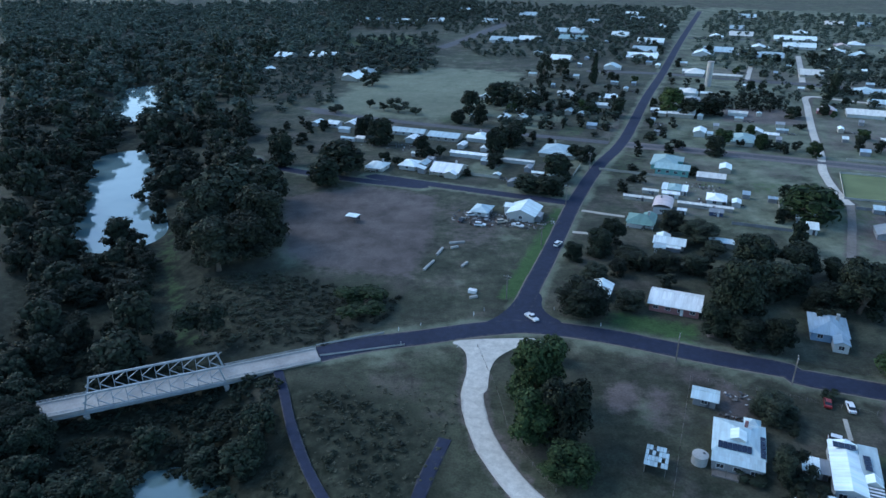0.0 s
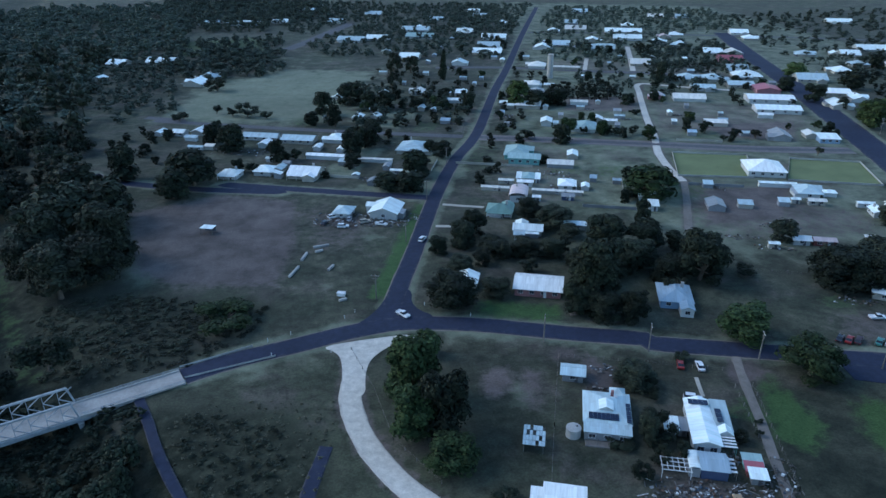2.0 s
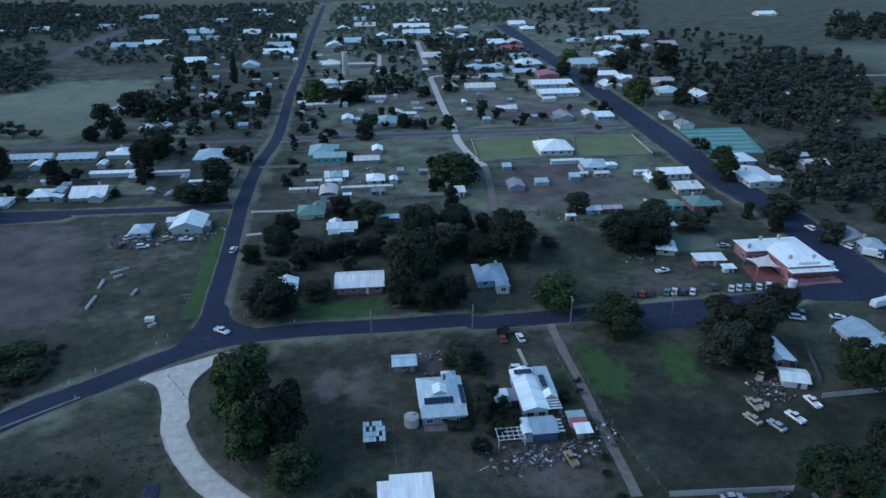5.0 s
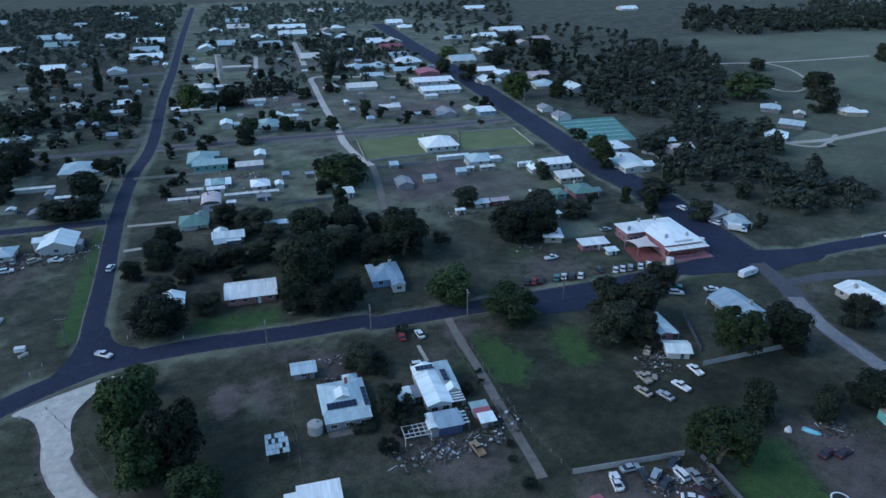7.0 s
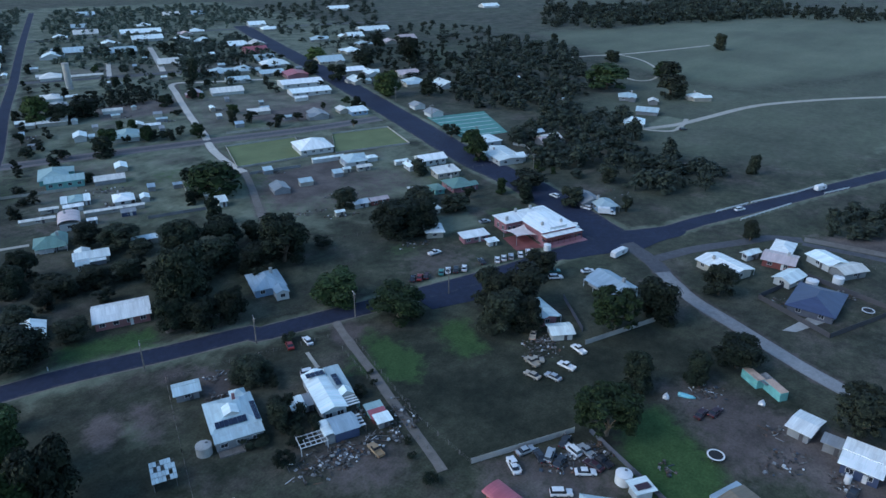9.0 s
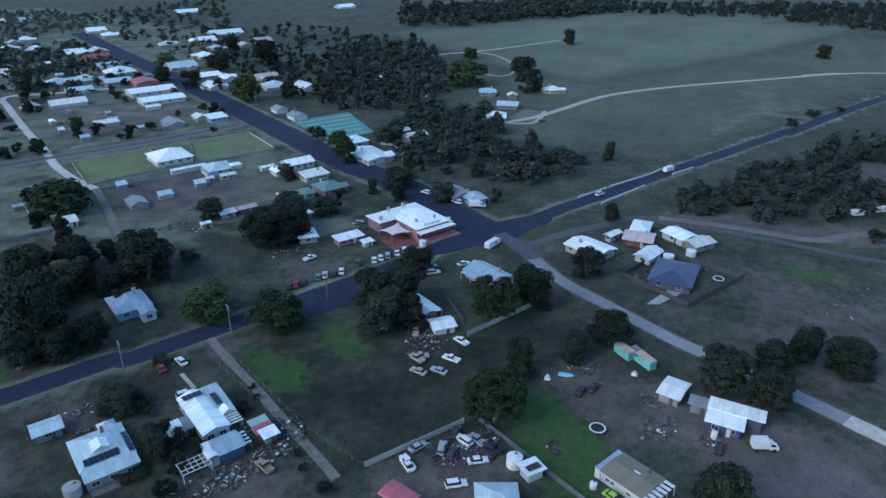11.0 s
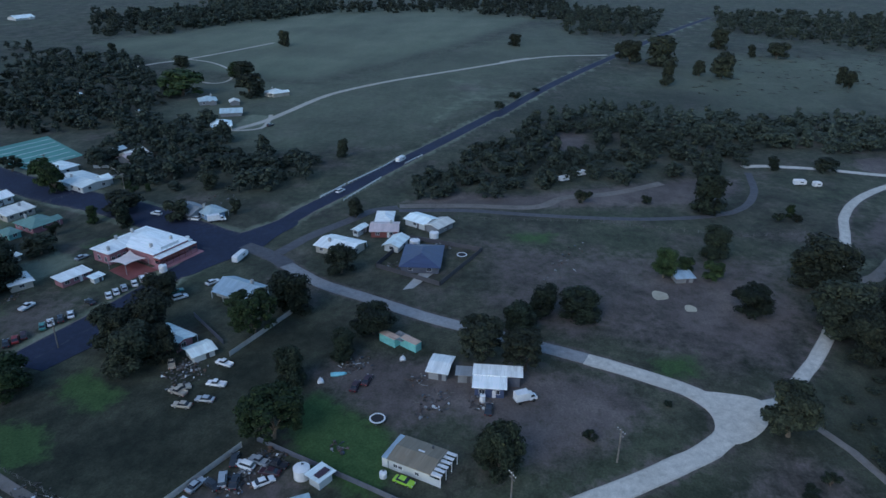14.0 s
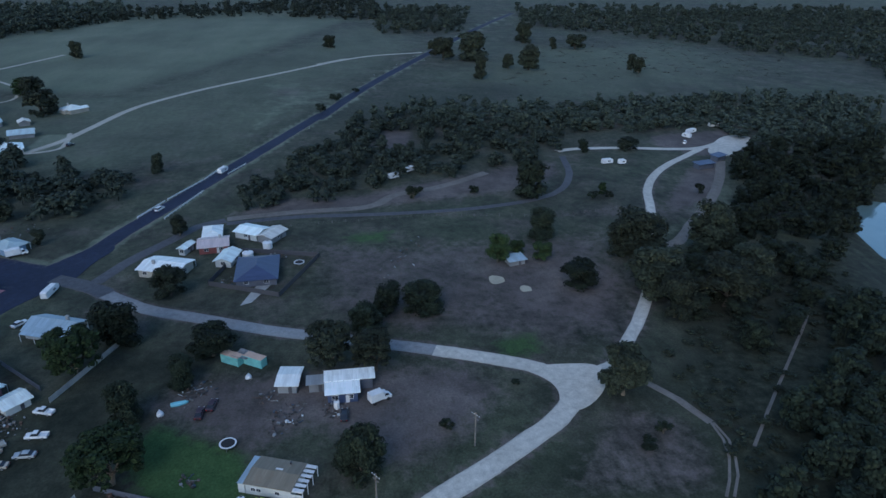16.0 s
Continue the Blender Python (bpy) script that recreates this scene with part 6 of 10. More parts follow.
building(-16.6, 379.0, 68.2, 7.8, 5.4, 2.5, "gable", wall="whitewall", top="roof_bright", name="house", label="white boarded house with a bright white gabled sheet roof", wins=(2, 0), door=False, eave=0.6)
building(-31.9, 330.8, -21.8, 8.8, 7.9, 2.5, "hip", wall="whitewall", top="roof_white", name="house", label="white boarded house with a white hipped sheet roof", wins=(2, 1), front=1.8, chimney=True, eave=0.6)
building(-15.8, 332.6, 68.2, 9.2, 8.5, 2.5, "hip", wall="whitewall", top="roof_white", name="house", label="white boarded house with a white hipped sheet roof", wins=(2, 1), front=1.8, eave=0.6)
building(-9.1, 333.5, 68.2, 7.0, 3.7, 2.5, "gable", wall="cream", top="roof_zinc", name="house", label="cream boarded house with a silvery zinc gabled sheet roof", wins=(2, 0), door=False, eave=0.6)
building(3.1, 324.4, -21.8, 14.0, 11.7, 2.7, "gable", wall="cream", top="roof_bright", name="house", label="cream boarded house with a bright white gabled sheet roof", wins=(4, 1), front=1.8, chimney=True, eave=0.6)
building(-14.4, 351.1, -21.8, 2.9, 2.0, 2.1, "gable", wall="whitewall", top="roof_white", name="shed", label="white boarded shed with a white gabled sheet roof", wins=(0, 0), door=False, eave=0.3)
building(14.1, 349.2, -21.8, 20.4, 3.6, 2.2, "gable", wall="whitewall", top="roof_bright", name="shed", label="white boarded shed with a bright white gabled sheet roof", wins=(0, 0), door=False, eave=0.3)
building(21.8, 381.5, 68.2, 11.0, 8.3, 2.5, "hip", wall="whitewall", top="roof_white", name="house", label="white boarded house with a white hipped sheet roof", wins=(3, 0), door=False, chimney=True, eave=0.6)
building(10.9, 367.1, 68.2, 7.0, 3.4, 2.2, "gable", wall="whitewall", top="roof_bright", name="shed", label="white boarded shed with a bright white gabled sheet roof", wins=(0, 0), door=False, eave=0.3)
building(22.8, 361.1, 68.2, 7.0, 3.1, 2.2, "gable", wall="whitewall", top="roof_bright", name="shed", label="white boarded shed with a bright white gabled sheet roof", wins=(0, 0), door=False, eave=0.3)
building(36.6, 338.9, -21.8, 20.1, 2.0, 1.9, "gable", wall="whitewall", top="roof_cream", name="shed", label="white boarded shed with a cream gabled sheet roof", wins=(0, 0), door=False, eave=0.3)
building(60.3, 354.3, 68.2, 16.2, 14.9, 2.5, "hip", wall="cream", top="roof_zinc", name="house", label="cream boarded house with a silvery zinc hipped sheet roof", wins=(4, 0), door=False, chimney=True, eave=0.6)
building(52.3, 311.5, -21.8, 5.6, 4.9, 2.5, "gable", wall="cream", top="roof_white", name="house", label="cream boarded house with a white gabled sheet roof", wins=(1, 1), eave=0.6)
building(45.6, 317.9, -21.8, 5.7, 2.0, 2.1, "gable", wall="cream", top="roof_white", name="shed", label="cream boarded shed with a white gabled sheet roof", wins=(1, 0), eave=0.3)
building(87.2, 489.3, 68.2, 11.7, 7.4, 2.5, "gable", wall="whitewall", top="roof_cream", name="house", label="white boarded house with a cream gabled sheet roof", wins=(3, 0), door=False, chimney=True, eave=0.6)
building(80.9, 441.3, 68.2, 7.0, 3.8, 2.4, "gable", wall="cream", top="roof_zinc", name="house", label="cream boarded house with a silvery zinc gabled sheet roof", wins=(2, 0), door=False, eave=0.6)
building(114.0, 479.8, -21.8, 10.9, 8.2, 2.5, "hip", wall="cream", top="roof_white", name="house", label="cream boarded house with a white hipped sheet roof", wins=(3, 0), door=False, eave=0.6)
building(106.1, 456.6, -21.8, 10.6, 3.0, 2.1, "skillion", wall="whitewall", top="roof_white", name="shed", label="white boarded shed with a white flat sheet roof", wins=(0, 0), door=False, eave=0.3)
building(31.5, 487.0, 68.2, 10.4, 6.5, 2.2, "gable", wall="whitewall", top="roof_zinc", name="house", label="white boarded house with a silvery zinc gabled sheet roof", wins=(3, 0), door=False, eave=0.3)
building(38.3, 426.1, 68.2, 8.5, 6.1, 2.2, "gable", wall="cream", top="roof_white", name="house", label="cream boarded house with a white gabled sheet roof", wins=(2, 0), door=False, chimney=True, eave=0.3)
building(48.7, 425.3, 68.2, 7.3, 6.8, 2.2, "gable", wall="cream", top="roof_white", name="house", label="cream boarded house with a white gabled sheet roof", wins=(2, 0), door=False, eave=0.3)
building(62.3, 490.4, 68.2, 8.0, 6.7, 2.1, "gable", wall="whitewall", top="roof_white", name="shed", label="white boarded shed with a white gabled sheet roof", wins=(0, 0), door=False, eave=0.3)
building(32.9, 305.5, 68.2, 5.6, 4.4, 2.1, "gable", wall="greywall", top="roof_grey", name="shed", label="grey sheet shed with a grey gabled sheet roof", wins=(1, 0), eave=0.3)
building(51.1, 199.5, 68.2, 8.1, 6.4, 2.5, "gable", wall="cream", top="roof_white", name="house", label="cream boarded house with a white gabled sheet roof", wins=(3, 1))
building(-70.3, 556.8, 68.2, 15.0, 13.6, 2.5, "gable", wall="cream", top="roof_white", name="house", label="cream boarded house with a white gabled sheet roof", wins=(2, 0), door=False, chimney=True)
building(-62.1, 585.6, 68.2, 11.4, 10.3, 2.5, "gable", wall="whitewall", top="roof_white", name="house", label="white boarded house with a white gabled sheet roof", wins=(2, 0), door=False, front=1.8)
building(33.8, 267.3, 68.2, 12.2, 11.1, 3.2, "gable", wall="whitewall", top="roof_white", name="house", label="white boarded house with a white gabled sheet roof", wins=(3, 1))
building(64.5, 750.1, -21.8, 27.1, 15.1, 2.5, "gable", wall="whitewall", top="roof_zinc", name="house", label="white boarded house with a silvery zinc gabled sheet roof", wins=(2, 0), door=False)
building(92.4, 753.9, -21.8, 22.5, 15.1, 2.5, "gable", wall="whitewall", top="roof_white", name="house", label="white boarded house with a white gabled sheet roof", wins=(2, 0), door=False)
building(138.3, 758.8, -21.8, 28.4, 15.1, 2.5, "gable", wall="whitewall", top="roof_teal", name="shed", label="white boarded shed with a teal gabled sheet roof", wins=(0, 0), door=False)
building(105.9, 634.5, -21.8, 16.8, 15.1, 2.5, "gable", wall="cream", top="roof_white", name="house", label="cream boarded house with a white gabled sheet roof", wins=(2, 0), door=False)
building(88.8, 670.2, 68.2, 8.1, 5.3, 2.5, "gable", wall="whitewall", top="roof_white", name="house", label="white boarded house with a white gabled sheet roof", wins=(2, 0), door=False, front=1.8)
building(-103.0, 658.9, 68.2, 10.1, 9.1, 2.5, "gable", wall="whitewall", top="roof_white", name="house", label="white boarded house with a white gabled sheet roof", wins=(2, 0), door=False, chimney=True)
building(319.5, 303.5, 68.2, 8.1, 7.2, 2.5, "gable", wall="whitewall", top="roof_grey", name="shed", label="white boarded shed with a grey gabled sheet roof", wins=(0, 0), door=False)
building(312.7, 283.4, 68.2, 9.3, 8.4, 2.5, "gable", wall="whitewall", top="roof_grey", name="shed", label="white boarded shed with a grey gabled sheet roof", wins=(0, 0), door=False)
building(223.2, 552.9, -21.8, 20.8, 3.1, 2.5, "gable", wall="cream", top="roof_cream", name="shed", label="cream boarded shed with a cream gabled sheet roof", wins=(0, 0), door=False)
building(30.0, 1039.7, -21.8, 22.4, 15.1, 2.5, "gable", wall="cream", top="roof_zinc", name="house", label="cream boarded house with a silvery zinc gabled sheet roof", wins=(2, 0), door=False)
building(50.0, 1074.5, -21.8, 16.3, 15.1, 2.5, "gable", wall="whitewall", top="roof_white", name="house", label="white boarded house with a white gabled sheet roof", wins=(2, 0), door=False)
building(-61.5, 918.4, 68.2, 14.7, 13.3, 2.5, "gable", wall="whitewall", top="roof_zinc", name="house", label="white boarded house with a silvery zinc gabled sheet roof", wins=(2, 0), door=False, front=1.8, chimney=True)
building(-40.0, 909.1, -21.8, 24.2, 15.1, 2.5, "gable", wall="cream", top="roof_white", name="house", label="cream boarded house with a white gabled sheet roof", wins=(2, 0), door=False, chimney=True)
building(-99.7, 934.0, 68.2, 11.9, 10.7, 2.5, "gable", wall="whitewall", top="roof_white", name="house", label="white boarded house with a white gabled sheet roof", wins=(2, 0), door=False)
building(-82.1, 930.5, 68.2, 10.5, 9.5, 2.5, "gable", wall="cream", top="roof_zinc", name="house", label="cream boarded house with a silvery zinc gabled sheet roof", wins=(2, 0), door=False, front=1.8, chimney=True)
building(147.1, 820.4, 68.2, 15.1, 14.2, 2.5, "gable", wall="whitewall", top="roof_white", name="house", label="white boarded house with a white gabled sheet roof", wins=(2, 0), door=False)
building(194.4, 798.1, 68.2, 12.9, 11.7, 2.5, "gable", wall="whitewall", top="roof_zinc", name="house", label="white boarded house with a silvery zinc gabled sheet roof", wins=(2, 0), door=False, chimney=True)
building(212.7, 734.6, -21.8, 25.0, 15.1, 2.5, "gable", wall="whitewall", top="roof_white", name="house", label="white boarded house with a white gabled sheet roof", wins=(2, 0), door=False)
building(192.5, 681.8, -21.8, 21.0, 15.1, 2.5, "gable", wall="cream", top="roof_zinc", name="house", label="cream boarded house with a silvery zinc gabled sheet roof", wins=(2, 0), door=False)
building(180.4, 643.8, -21.8, 26.0, 15.1, 2.5, "gable", wall="cream", top="roof_white", name="house", label="cream boarded house with a white gabled sheet roof", wins=(2, 0), door=False, chimney=True)
building(141.9, 596.0, 68.2, 11.7, 10.5, 2.5, "gable", wall="whitewall", top="roof_zinc", name="house", label="white boarded house with a silvery zinc gabled sheet roof", wins=(2, 0), door=False, chimney=True)
building(240.2, 660.7, 68.2, 15.1, 13.8, 2.5, "gable", wall="whitewall", top="roof_white", name="house", label="white boarded house with a white gabled sheet roof", wins=(2, 0), door=False, chimney=True)
building(321.5, 778.9, -21.8, 23.1, 15.1, 2.5, "gable", wall="cream", top="roof_cream", name="house", label="cream boarded house with a cream gabled sheet roof", wins=(2, 0), door=False, front=1.8)
building(393.0, 941.7, -21.8, 20.1, 15.1, 2.5, "gable", wall="whitewall", top="roof_zinc", name="house", label="white boarded house with a silvery zinc gabled sheet roof", wins=(2, 0), door=False, front=1.8, chimney=True)
building(303.8, 689.7, 68.2, 15.1, 14.2, 2.5, "gable", wall="cream", top="roof_white", name="house", label="cream boarded house with a white gabled sheet roof", wins=(2, 0), door=False, chimney=True)
building(363.5, 744.2, -21.8, 39.1, 15.1, 2.5, "gable", wall="whitewall", top="roof_white", name="house", label="white boarded house with a white gabled sheet roof", wins=(2, 0), door=False)
building(346.3, 697.8, -21.8, 28.4, 15.1, 2.5, "gable", wall="whitewall", top="roof_white", name="house", label="white boarded house with a white gabled sheet roof", wins=(2, 0), door=False, chimney=True)
building(391.5, 792.5, 68.2, 14.7, 13.3, 2.5, "hip", wall="whitewall", top="roof_white", name="house", label="white boarded house with a white hipped sheet roof", wins=(2, 0), door=False)
building(365.1, 666.1, 68.2, 13.8, 12.5, 2.5, "gable", wall="cream", top="roof_white", name="house", label="cream boarded house with a white gabled sheet roof", wins=(2, 0), door=False, front=1.8)
building(375.5, 640.8, 68.2, 15.1, 13.8, 2.5, "gable", wall="cream", top="roof_zinc", name="house", label="cream boarded house with a silvery zinc gabled sheet roof", wins=(2, 0), door=False)
building(406.0, 708.9, 68.2, 13.5, 12.2, 2.5, "hip", wall="cream", top="roof_white", name="house", label="cream boarded house with a white hipped sheet roof", wins=(2, 0), door=False, front=1.8, chimney=True)
building(383.3, 597.5, -21.8, 16.4, 15.1, 2.5, "gable", wall="cream", top="roof_white", name="house", label="cream boarded house with a white gabled sheet roof", wins=(2, 0), door=False)
building(399.5, 590.0, 68.2, 14.5, 13.1, 2.5, "gable", wall="cream", top="roof_cream", name="house", label="cream boarded house with a cream gabled sheet roof", wins=(2, 0), door=False, front=1.8)
building(375.6, 557.8, -21.8, 19.5, 15.1, 2.5, "gable", wall="pink", top="roof_red", name="house", label="pink rendered house with a red gabled sheet roof", wins=(2, 0), door=False)
building(481.6, 707.2, -21.8, 18.3, 15.1, 2.5, "gable", wall="whitewall", top="roof_white", name="house", label="white boarded house with a white gabled sheet roof", wins=(2, 0), door=False)
building(468.5, 667.0, 68.2, 15.1, 13.7, 2.5, "hip", wall="cream", top="roof_white", name="house", label="cream boarded house with a white hipped sheet roof", wins=(2, 0), door=False)
building(458.1, 568.2, 68.2, 15.1, 13.7, 2.5, "hip", wall="cream", top="roof_zinc", name="house", label="cream boarded house with a silvery zinc hipped sheet roof", wins=(2, 0), door=False, front=1.8)
building(485.9, 564.0, 68.2, 8.7, 7.8, 2.5, "gable", wall="cream", top="roof_white", name="house", label="cream boarded house with a white gabled sheet roof", wins=(2, 0), door=False)
building(496.4, 558.9, -21.8, 15.9, 15.1, 2.5, "gable", wall="cream", top="roof_white", name="house", label="cream boarded house with a white gabled sheet roof", wins=(2, 0), door=False, front=1.8)
building(541.8, 579.6, -21.8, 33.2, 15.1, 2.5, "gable", wall="whitewall", top="roof_white", name="house", label="white boarded house with a white gabled sheet roof", wins=(2, 0), door=False, front=1.8)
building(466.9, 513.0, 68.2, 13.0, 11.7, 2.5, "hip", wall="cream", top="roof_zinc", name="house", label="cream boarded house with a silvery zinc hipped sheet roof", wins=(2, 0), door=False, chimney=True)
building(493.1, 504.0, 68.2, 11.3, 10.2, 2.5, "gable", wall="cream", top="roof_pink", name="house", label="cream boarded house with a faded pink gabled sheet roof", wins=(2, 0), door=False)
building(519.9, 508.0, -21.8, 16.6, 15.1, 2.5, "gable", wall="cream", top="roof_pink", name="house", label="cream boarded house with a faded pink gabled sheet roof", wins=(2, 0), door=False, front=1.8)
building(814.9, 632.4, -21.8, 24.1, 15.1, 2.5, "gable", wall="whitewall", top="roof_white", name="house", label="white boarded house with a white gabled sheet roof", wins=(2, 0), door=False, chimney=True)
building(653.5, 764.4, -21.8, 28.0, 15.1, 2.5, "gable", wall="whitewall", top="roof_white", name="house", label="white boarded house with a white gabled sheet roof", wins=(2, 0), door=False)
building(290.8, 769.2, 68.2, 11.0, 9.9, 2.5, "gable", wall="whitewall", top="roof_white", name="house", label="white boarded house with a white gabled sheet roof", wins=(2, 0), door=False, front=1.8, chimney=True)
building(296.6, 643.5, -21.8, 15.5, 15.1, 2.5, "gable", wall="whitewall", top="roof_zinc", name="house", label="white boarded house with a silvery zinc gabled sheet roof", wins=(2, 0), door=False, front=1.8)
building(252.6, 843.4, 68.2, 15.1, 13.9, 2.5, "gable", wall="cream", top="roof_white", name="house", label="cream boarded house with a white gabled sheet roof", wins=(2, 0), door=False, front=1.8)
building(184.2, 898.0, -21.8, 16.4, 15.1, 2.5, "gable", wall="cream", top="roof_zinc", name="house", label="cream boarded house with a silvery zinc gabled sheet roof", wins=(2, 0), door=False, front=1.8)
building(115.9, 980.2, -21.8, 21.1, 15.1, 2.5, "gable", wall="cream", top="roof_zinc", name="house", label="cream boarded house with a silvery zinc gabled sheet roof", wins=(2, 0), door=False, front=1.8)
building(253.0, 974.8, -21.8, 15.9, 15.1, 2.5, "gable", wall="whitewall", top="roof_white", name="house", label="white boarded house with a white gabled sheet roof", wins=(2, 0), door=False, chimney=True)
building(492.5, 851.5, -21.8, 17.6, 15.1, 2.5, "gable", wall="cream", top="roof_zinc", name="house", label="cream boarded house with a silvery zinc gabled sheet roof", wins=(2, 0), door=False)
building(291.6, 559.1, -21.8, 16.2, 15.1, 2.5, "gable", wall="cream", top="roof_cream", name="house", label="cream boarded house with a cream gabled sheet roof", wins=(2, 0), door=False)
building(355.2, 516.0, -21.8, 15.8, 15.1, 2.5, "gable", wall="cream", top="roof_zinc", name="house", label="cream boarded house with a silvery zinc gabled sheet roof", wins=(2, 0), door=False, chimney=True)
building(247.2, 920.8, -21.8, 17.3, 15.1, 2.5, "gable", wall="whitewall", top="roof_zinc", name="house", label="white boarded house with a silvery zinc gabled sheet roof", wins=(2, 0), door=False)
building(-6.0, 920.2, -21.8, 18.9, 15.1, 2.5, "gable", wall="cream", top="roof_white", name="house", label="cream boarded house with a white gabled sheet roof", wins=(2, 0), door=False, chimney=True)
building(60.1, 907.0, -21.8, 16.5, 15.1, 2.5, "gable", wall="cream", top="roof_zinc", name="house", label="cream boarded house with a silvery zinc gabled sheet roof", wins=(2, 0), door=False, front=1.8)
building(264.3, 673.6, -21.8, 15.9, 15.1, 2.5, "gable", wall="cream", top="roof_zinc", name="house", label="cream boarded house with a silvery zinc gabled sheet roof", wins=(2, 0), door=False, front=1.8, chimney=True)
building(182.0, 600.4, 68.2, 8.1, 3.0, 2.5, "gable", wall="cream", top="roof_white", name="shed", label="cream boarded shed with a white gabled sheet roof", wins=(0, 0), door=False)
building(-95.2, 920.3, 68.2, 14.8, 13.3, 2.5, "gable", wall="whitewall", top="roof_white", name="house", label="white boarded house with a white gabled sheet roof", wins=(2, 0), door=False, front=1.8)
building(-44.0, 900.2, -21.8, 31.1, 15.1, 2.5, "gable", wall="whitewall", top="roof_zinc", name="house", label="white boarded house with a silvery zinc gabled sheet roof", wins=(2, 0), door=False, front=1.8)
building(-107.6, 659.0, -21.8, 25.5, 15.1, 2.5, "gable", wall="cream", top="roof_white", name="house", label="cream boarded house with a white gabled sheet roof", wins=(2, 0), door=False, front=1.8)
building(-144.0, 657.6, -21.8, 14.7, 15.1, 2.5, "gable", wall="cream", top="roof_white", name="house", label="cream boarded house with a white gabled sheet roof", wins=(2, 0), door=False)
building(-145.0, 590.6, 68.2, 8.4, 7.6, 2.5, "gable", wall="cream", top="roof_white", name="house", label="cream boarded house with a white gabled sheet roof", wins=(2, 0), door=False, chimney=True)
building(-69.2, 557.5, 68.2, 10.8, 9.7, 2.5, "gable", wall="whitewall", top="roof_white", name="house", label="white boarded house with a white gabled sheet roof", wins=(2, 0), door=False, front=1.8, chimney=True)
building(-60.9, 578.3, 68.2, 10.7, 9.7, 2.5, "gable", wall="whitewall", top="roof_zinc", name="house", label="white boarded house with a silvery zinc gabled sheet roof", wins=(2, 0), door=False, chimney=True)
building(336.8, 830.1, -21.8, 14.8, 15.1, 2.5, "gable", wall="whitewall", top="roof_zinc", name="house", label="white boarded house with a silvery zinc gabled sheet roof", wins=(2, 0), door=False)
building(464.2, 863.4, -21.8, 18.5, 15.1, 2.5, "gable", wall="cream", top="roof_cream", name="house", label="cream boarded house with a cream gabled sheet roof", wins=(2, 0), door=False)
building(294.0, 640.6, -21.8, 21.2, 15.1, 2.5, "gable", wall="whitewall", top="roof_zinc", name="house", label="white boarded house with a silvery zinc gabled sheet roof", wins=(2, 0), door=False)
building(388.9, 699.5, 68.2, 10.8, 9.7, 2.5, "gable", wall="cream", top="roof_pink", name="house", label="cream boarded house with a faded pink gabled sheet roof", wins=(2, 0), door=False)
building(143.4, 812.6, -21.8, 30.2, 15.1, 2.5, "gable", wall="whitewall", top="roof_zinc", name="house", label="white boarded house with a silvery zinc gabled sheet roof", wins=(2, 0), door=False, chimney=True)
building(193.0, 782.8, -21.8, 17.1, 15.1, 2.5, "gable", wall="cream", top="roof_white", name="house", label="cream boarded house with a white gabled sheet roof", wins=(2, 0), door=False, front=1.8, chimney=True)
building(16.6, 270.6, 68.2, 8.1, 6.5, 2.5, "hip", wall="whitewall", top="roof_zinc", name="house", label="white boarded house with a silvery zinc hipped sheet roof", wins=(3, 1))
building(73.0, 190.9, -22.9, 14.6, 10.3, 3.0, "gable", wall="brick", top="roof_bright", name="house", label="pink brick cottage with a white sheet roof", wins=(4, 1), rise=1.6)
building(112.5, 175.1, -21.8, 9.2, 11.4, 3.0, "hip", wall="bluewall", top="roof_blue", name="cottage", label="blue weatherboard cottage among trees", wins=(2, 3), rise=1.9, chimney=True)
building(112.0, 166.5, 68.2, 4.6, 3.8, 2.8, "gable", wall="whitewall", top="roof_blue", name="porch", label="white gabled front porch of the blue cottage", category="porch", wins=(0, 1), door=False, eave=0.3)
building(179.5, 163.6, 52.2, 7.8, 6.3, 2.4, "skillion", wall="cream", top="roof_bright", name="shed", label="cream boarded shed with a white flat sheet roof", wins=(0, 1), rise=0.3)
building(185.2, 148.7, -25.3, 9.4, 4.5, 2.6, "skillion", wall="pink", top="roof_bright", name="shed", label="pink rendered outbuilding with white roof", wins=(3, 0), rise=0.3)
building(186.3, 141.1, -22.9, 3.2, 2.2, 2.0, "skillion", wall="whitewall", top="roof_white", name="shed", label="white boarded shed with a white flat sheet roof", wins=(0, 0), rise=0.2)
building(65.7, 142.6, -22.8, 5.3, 4.2, 2.6, "gable", wall="greywall", top="roof_zinc", name="shed", label="grey sheet shed with a silvery zinc gabled sheet roof", wins=(1, 0), rise=0.6)
building(47.1, 100.4, -22.7, 7.6, 5.8, 2.4, "skillion", wall="whitewall", top="roof_bright", name="shed", label="white boarded shed with a white flat sheet roof", wins=(1, 1), rise=0.4)
building(184.2, 91.0, -110.4, 13.8, 8.4, 3.0, "gable", wall="whitewall", top="roof_blue", name="cottage", label="pale blue roofed cottage at the corner", wins=(3, 1), rise=1.7, front=2.0, chimney=True)
building(220.9, 69.8, 71.1, 13.9, 9.9, 3.0, "gable", wall="cream", top="roof_bright", name="house", label="long white-roofed house beside the gravel road", wins=(3, 1), rise=1.0, front=1.8, chimney=True)
building(236.9, 66.6, -20.8, 5.9, 2.2, 2.8, "gable", wall="whitewall", top="roof_white", name="shed", label="white boarded shed with a white gabled sheet roof", wins=(1, 1))
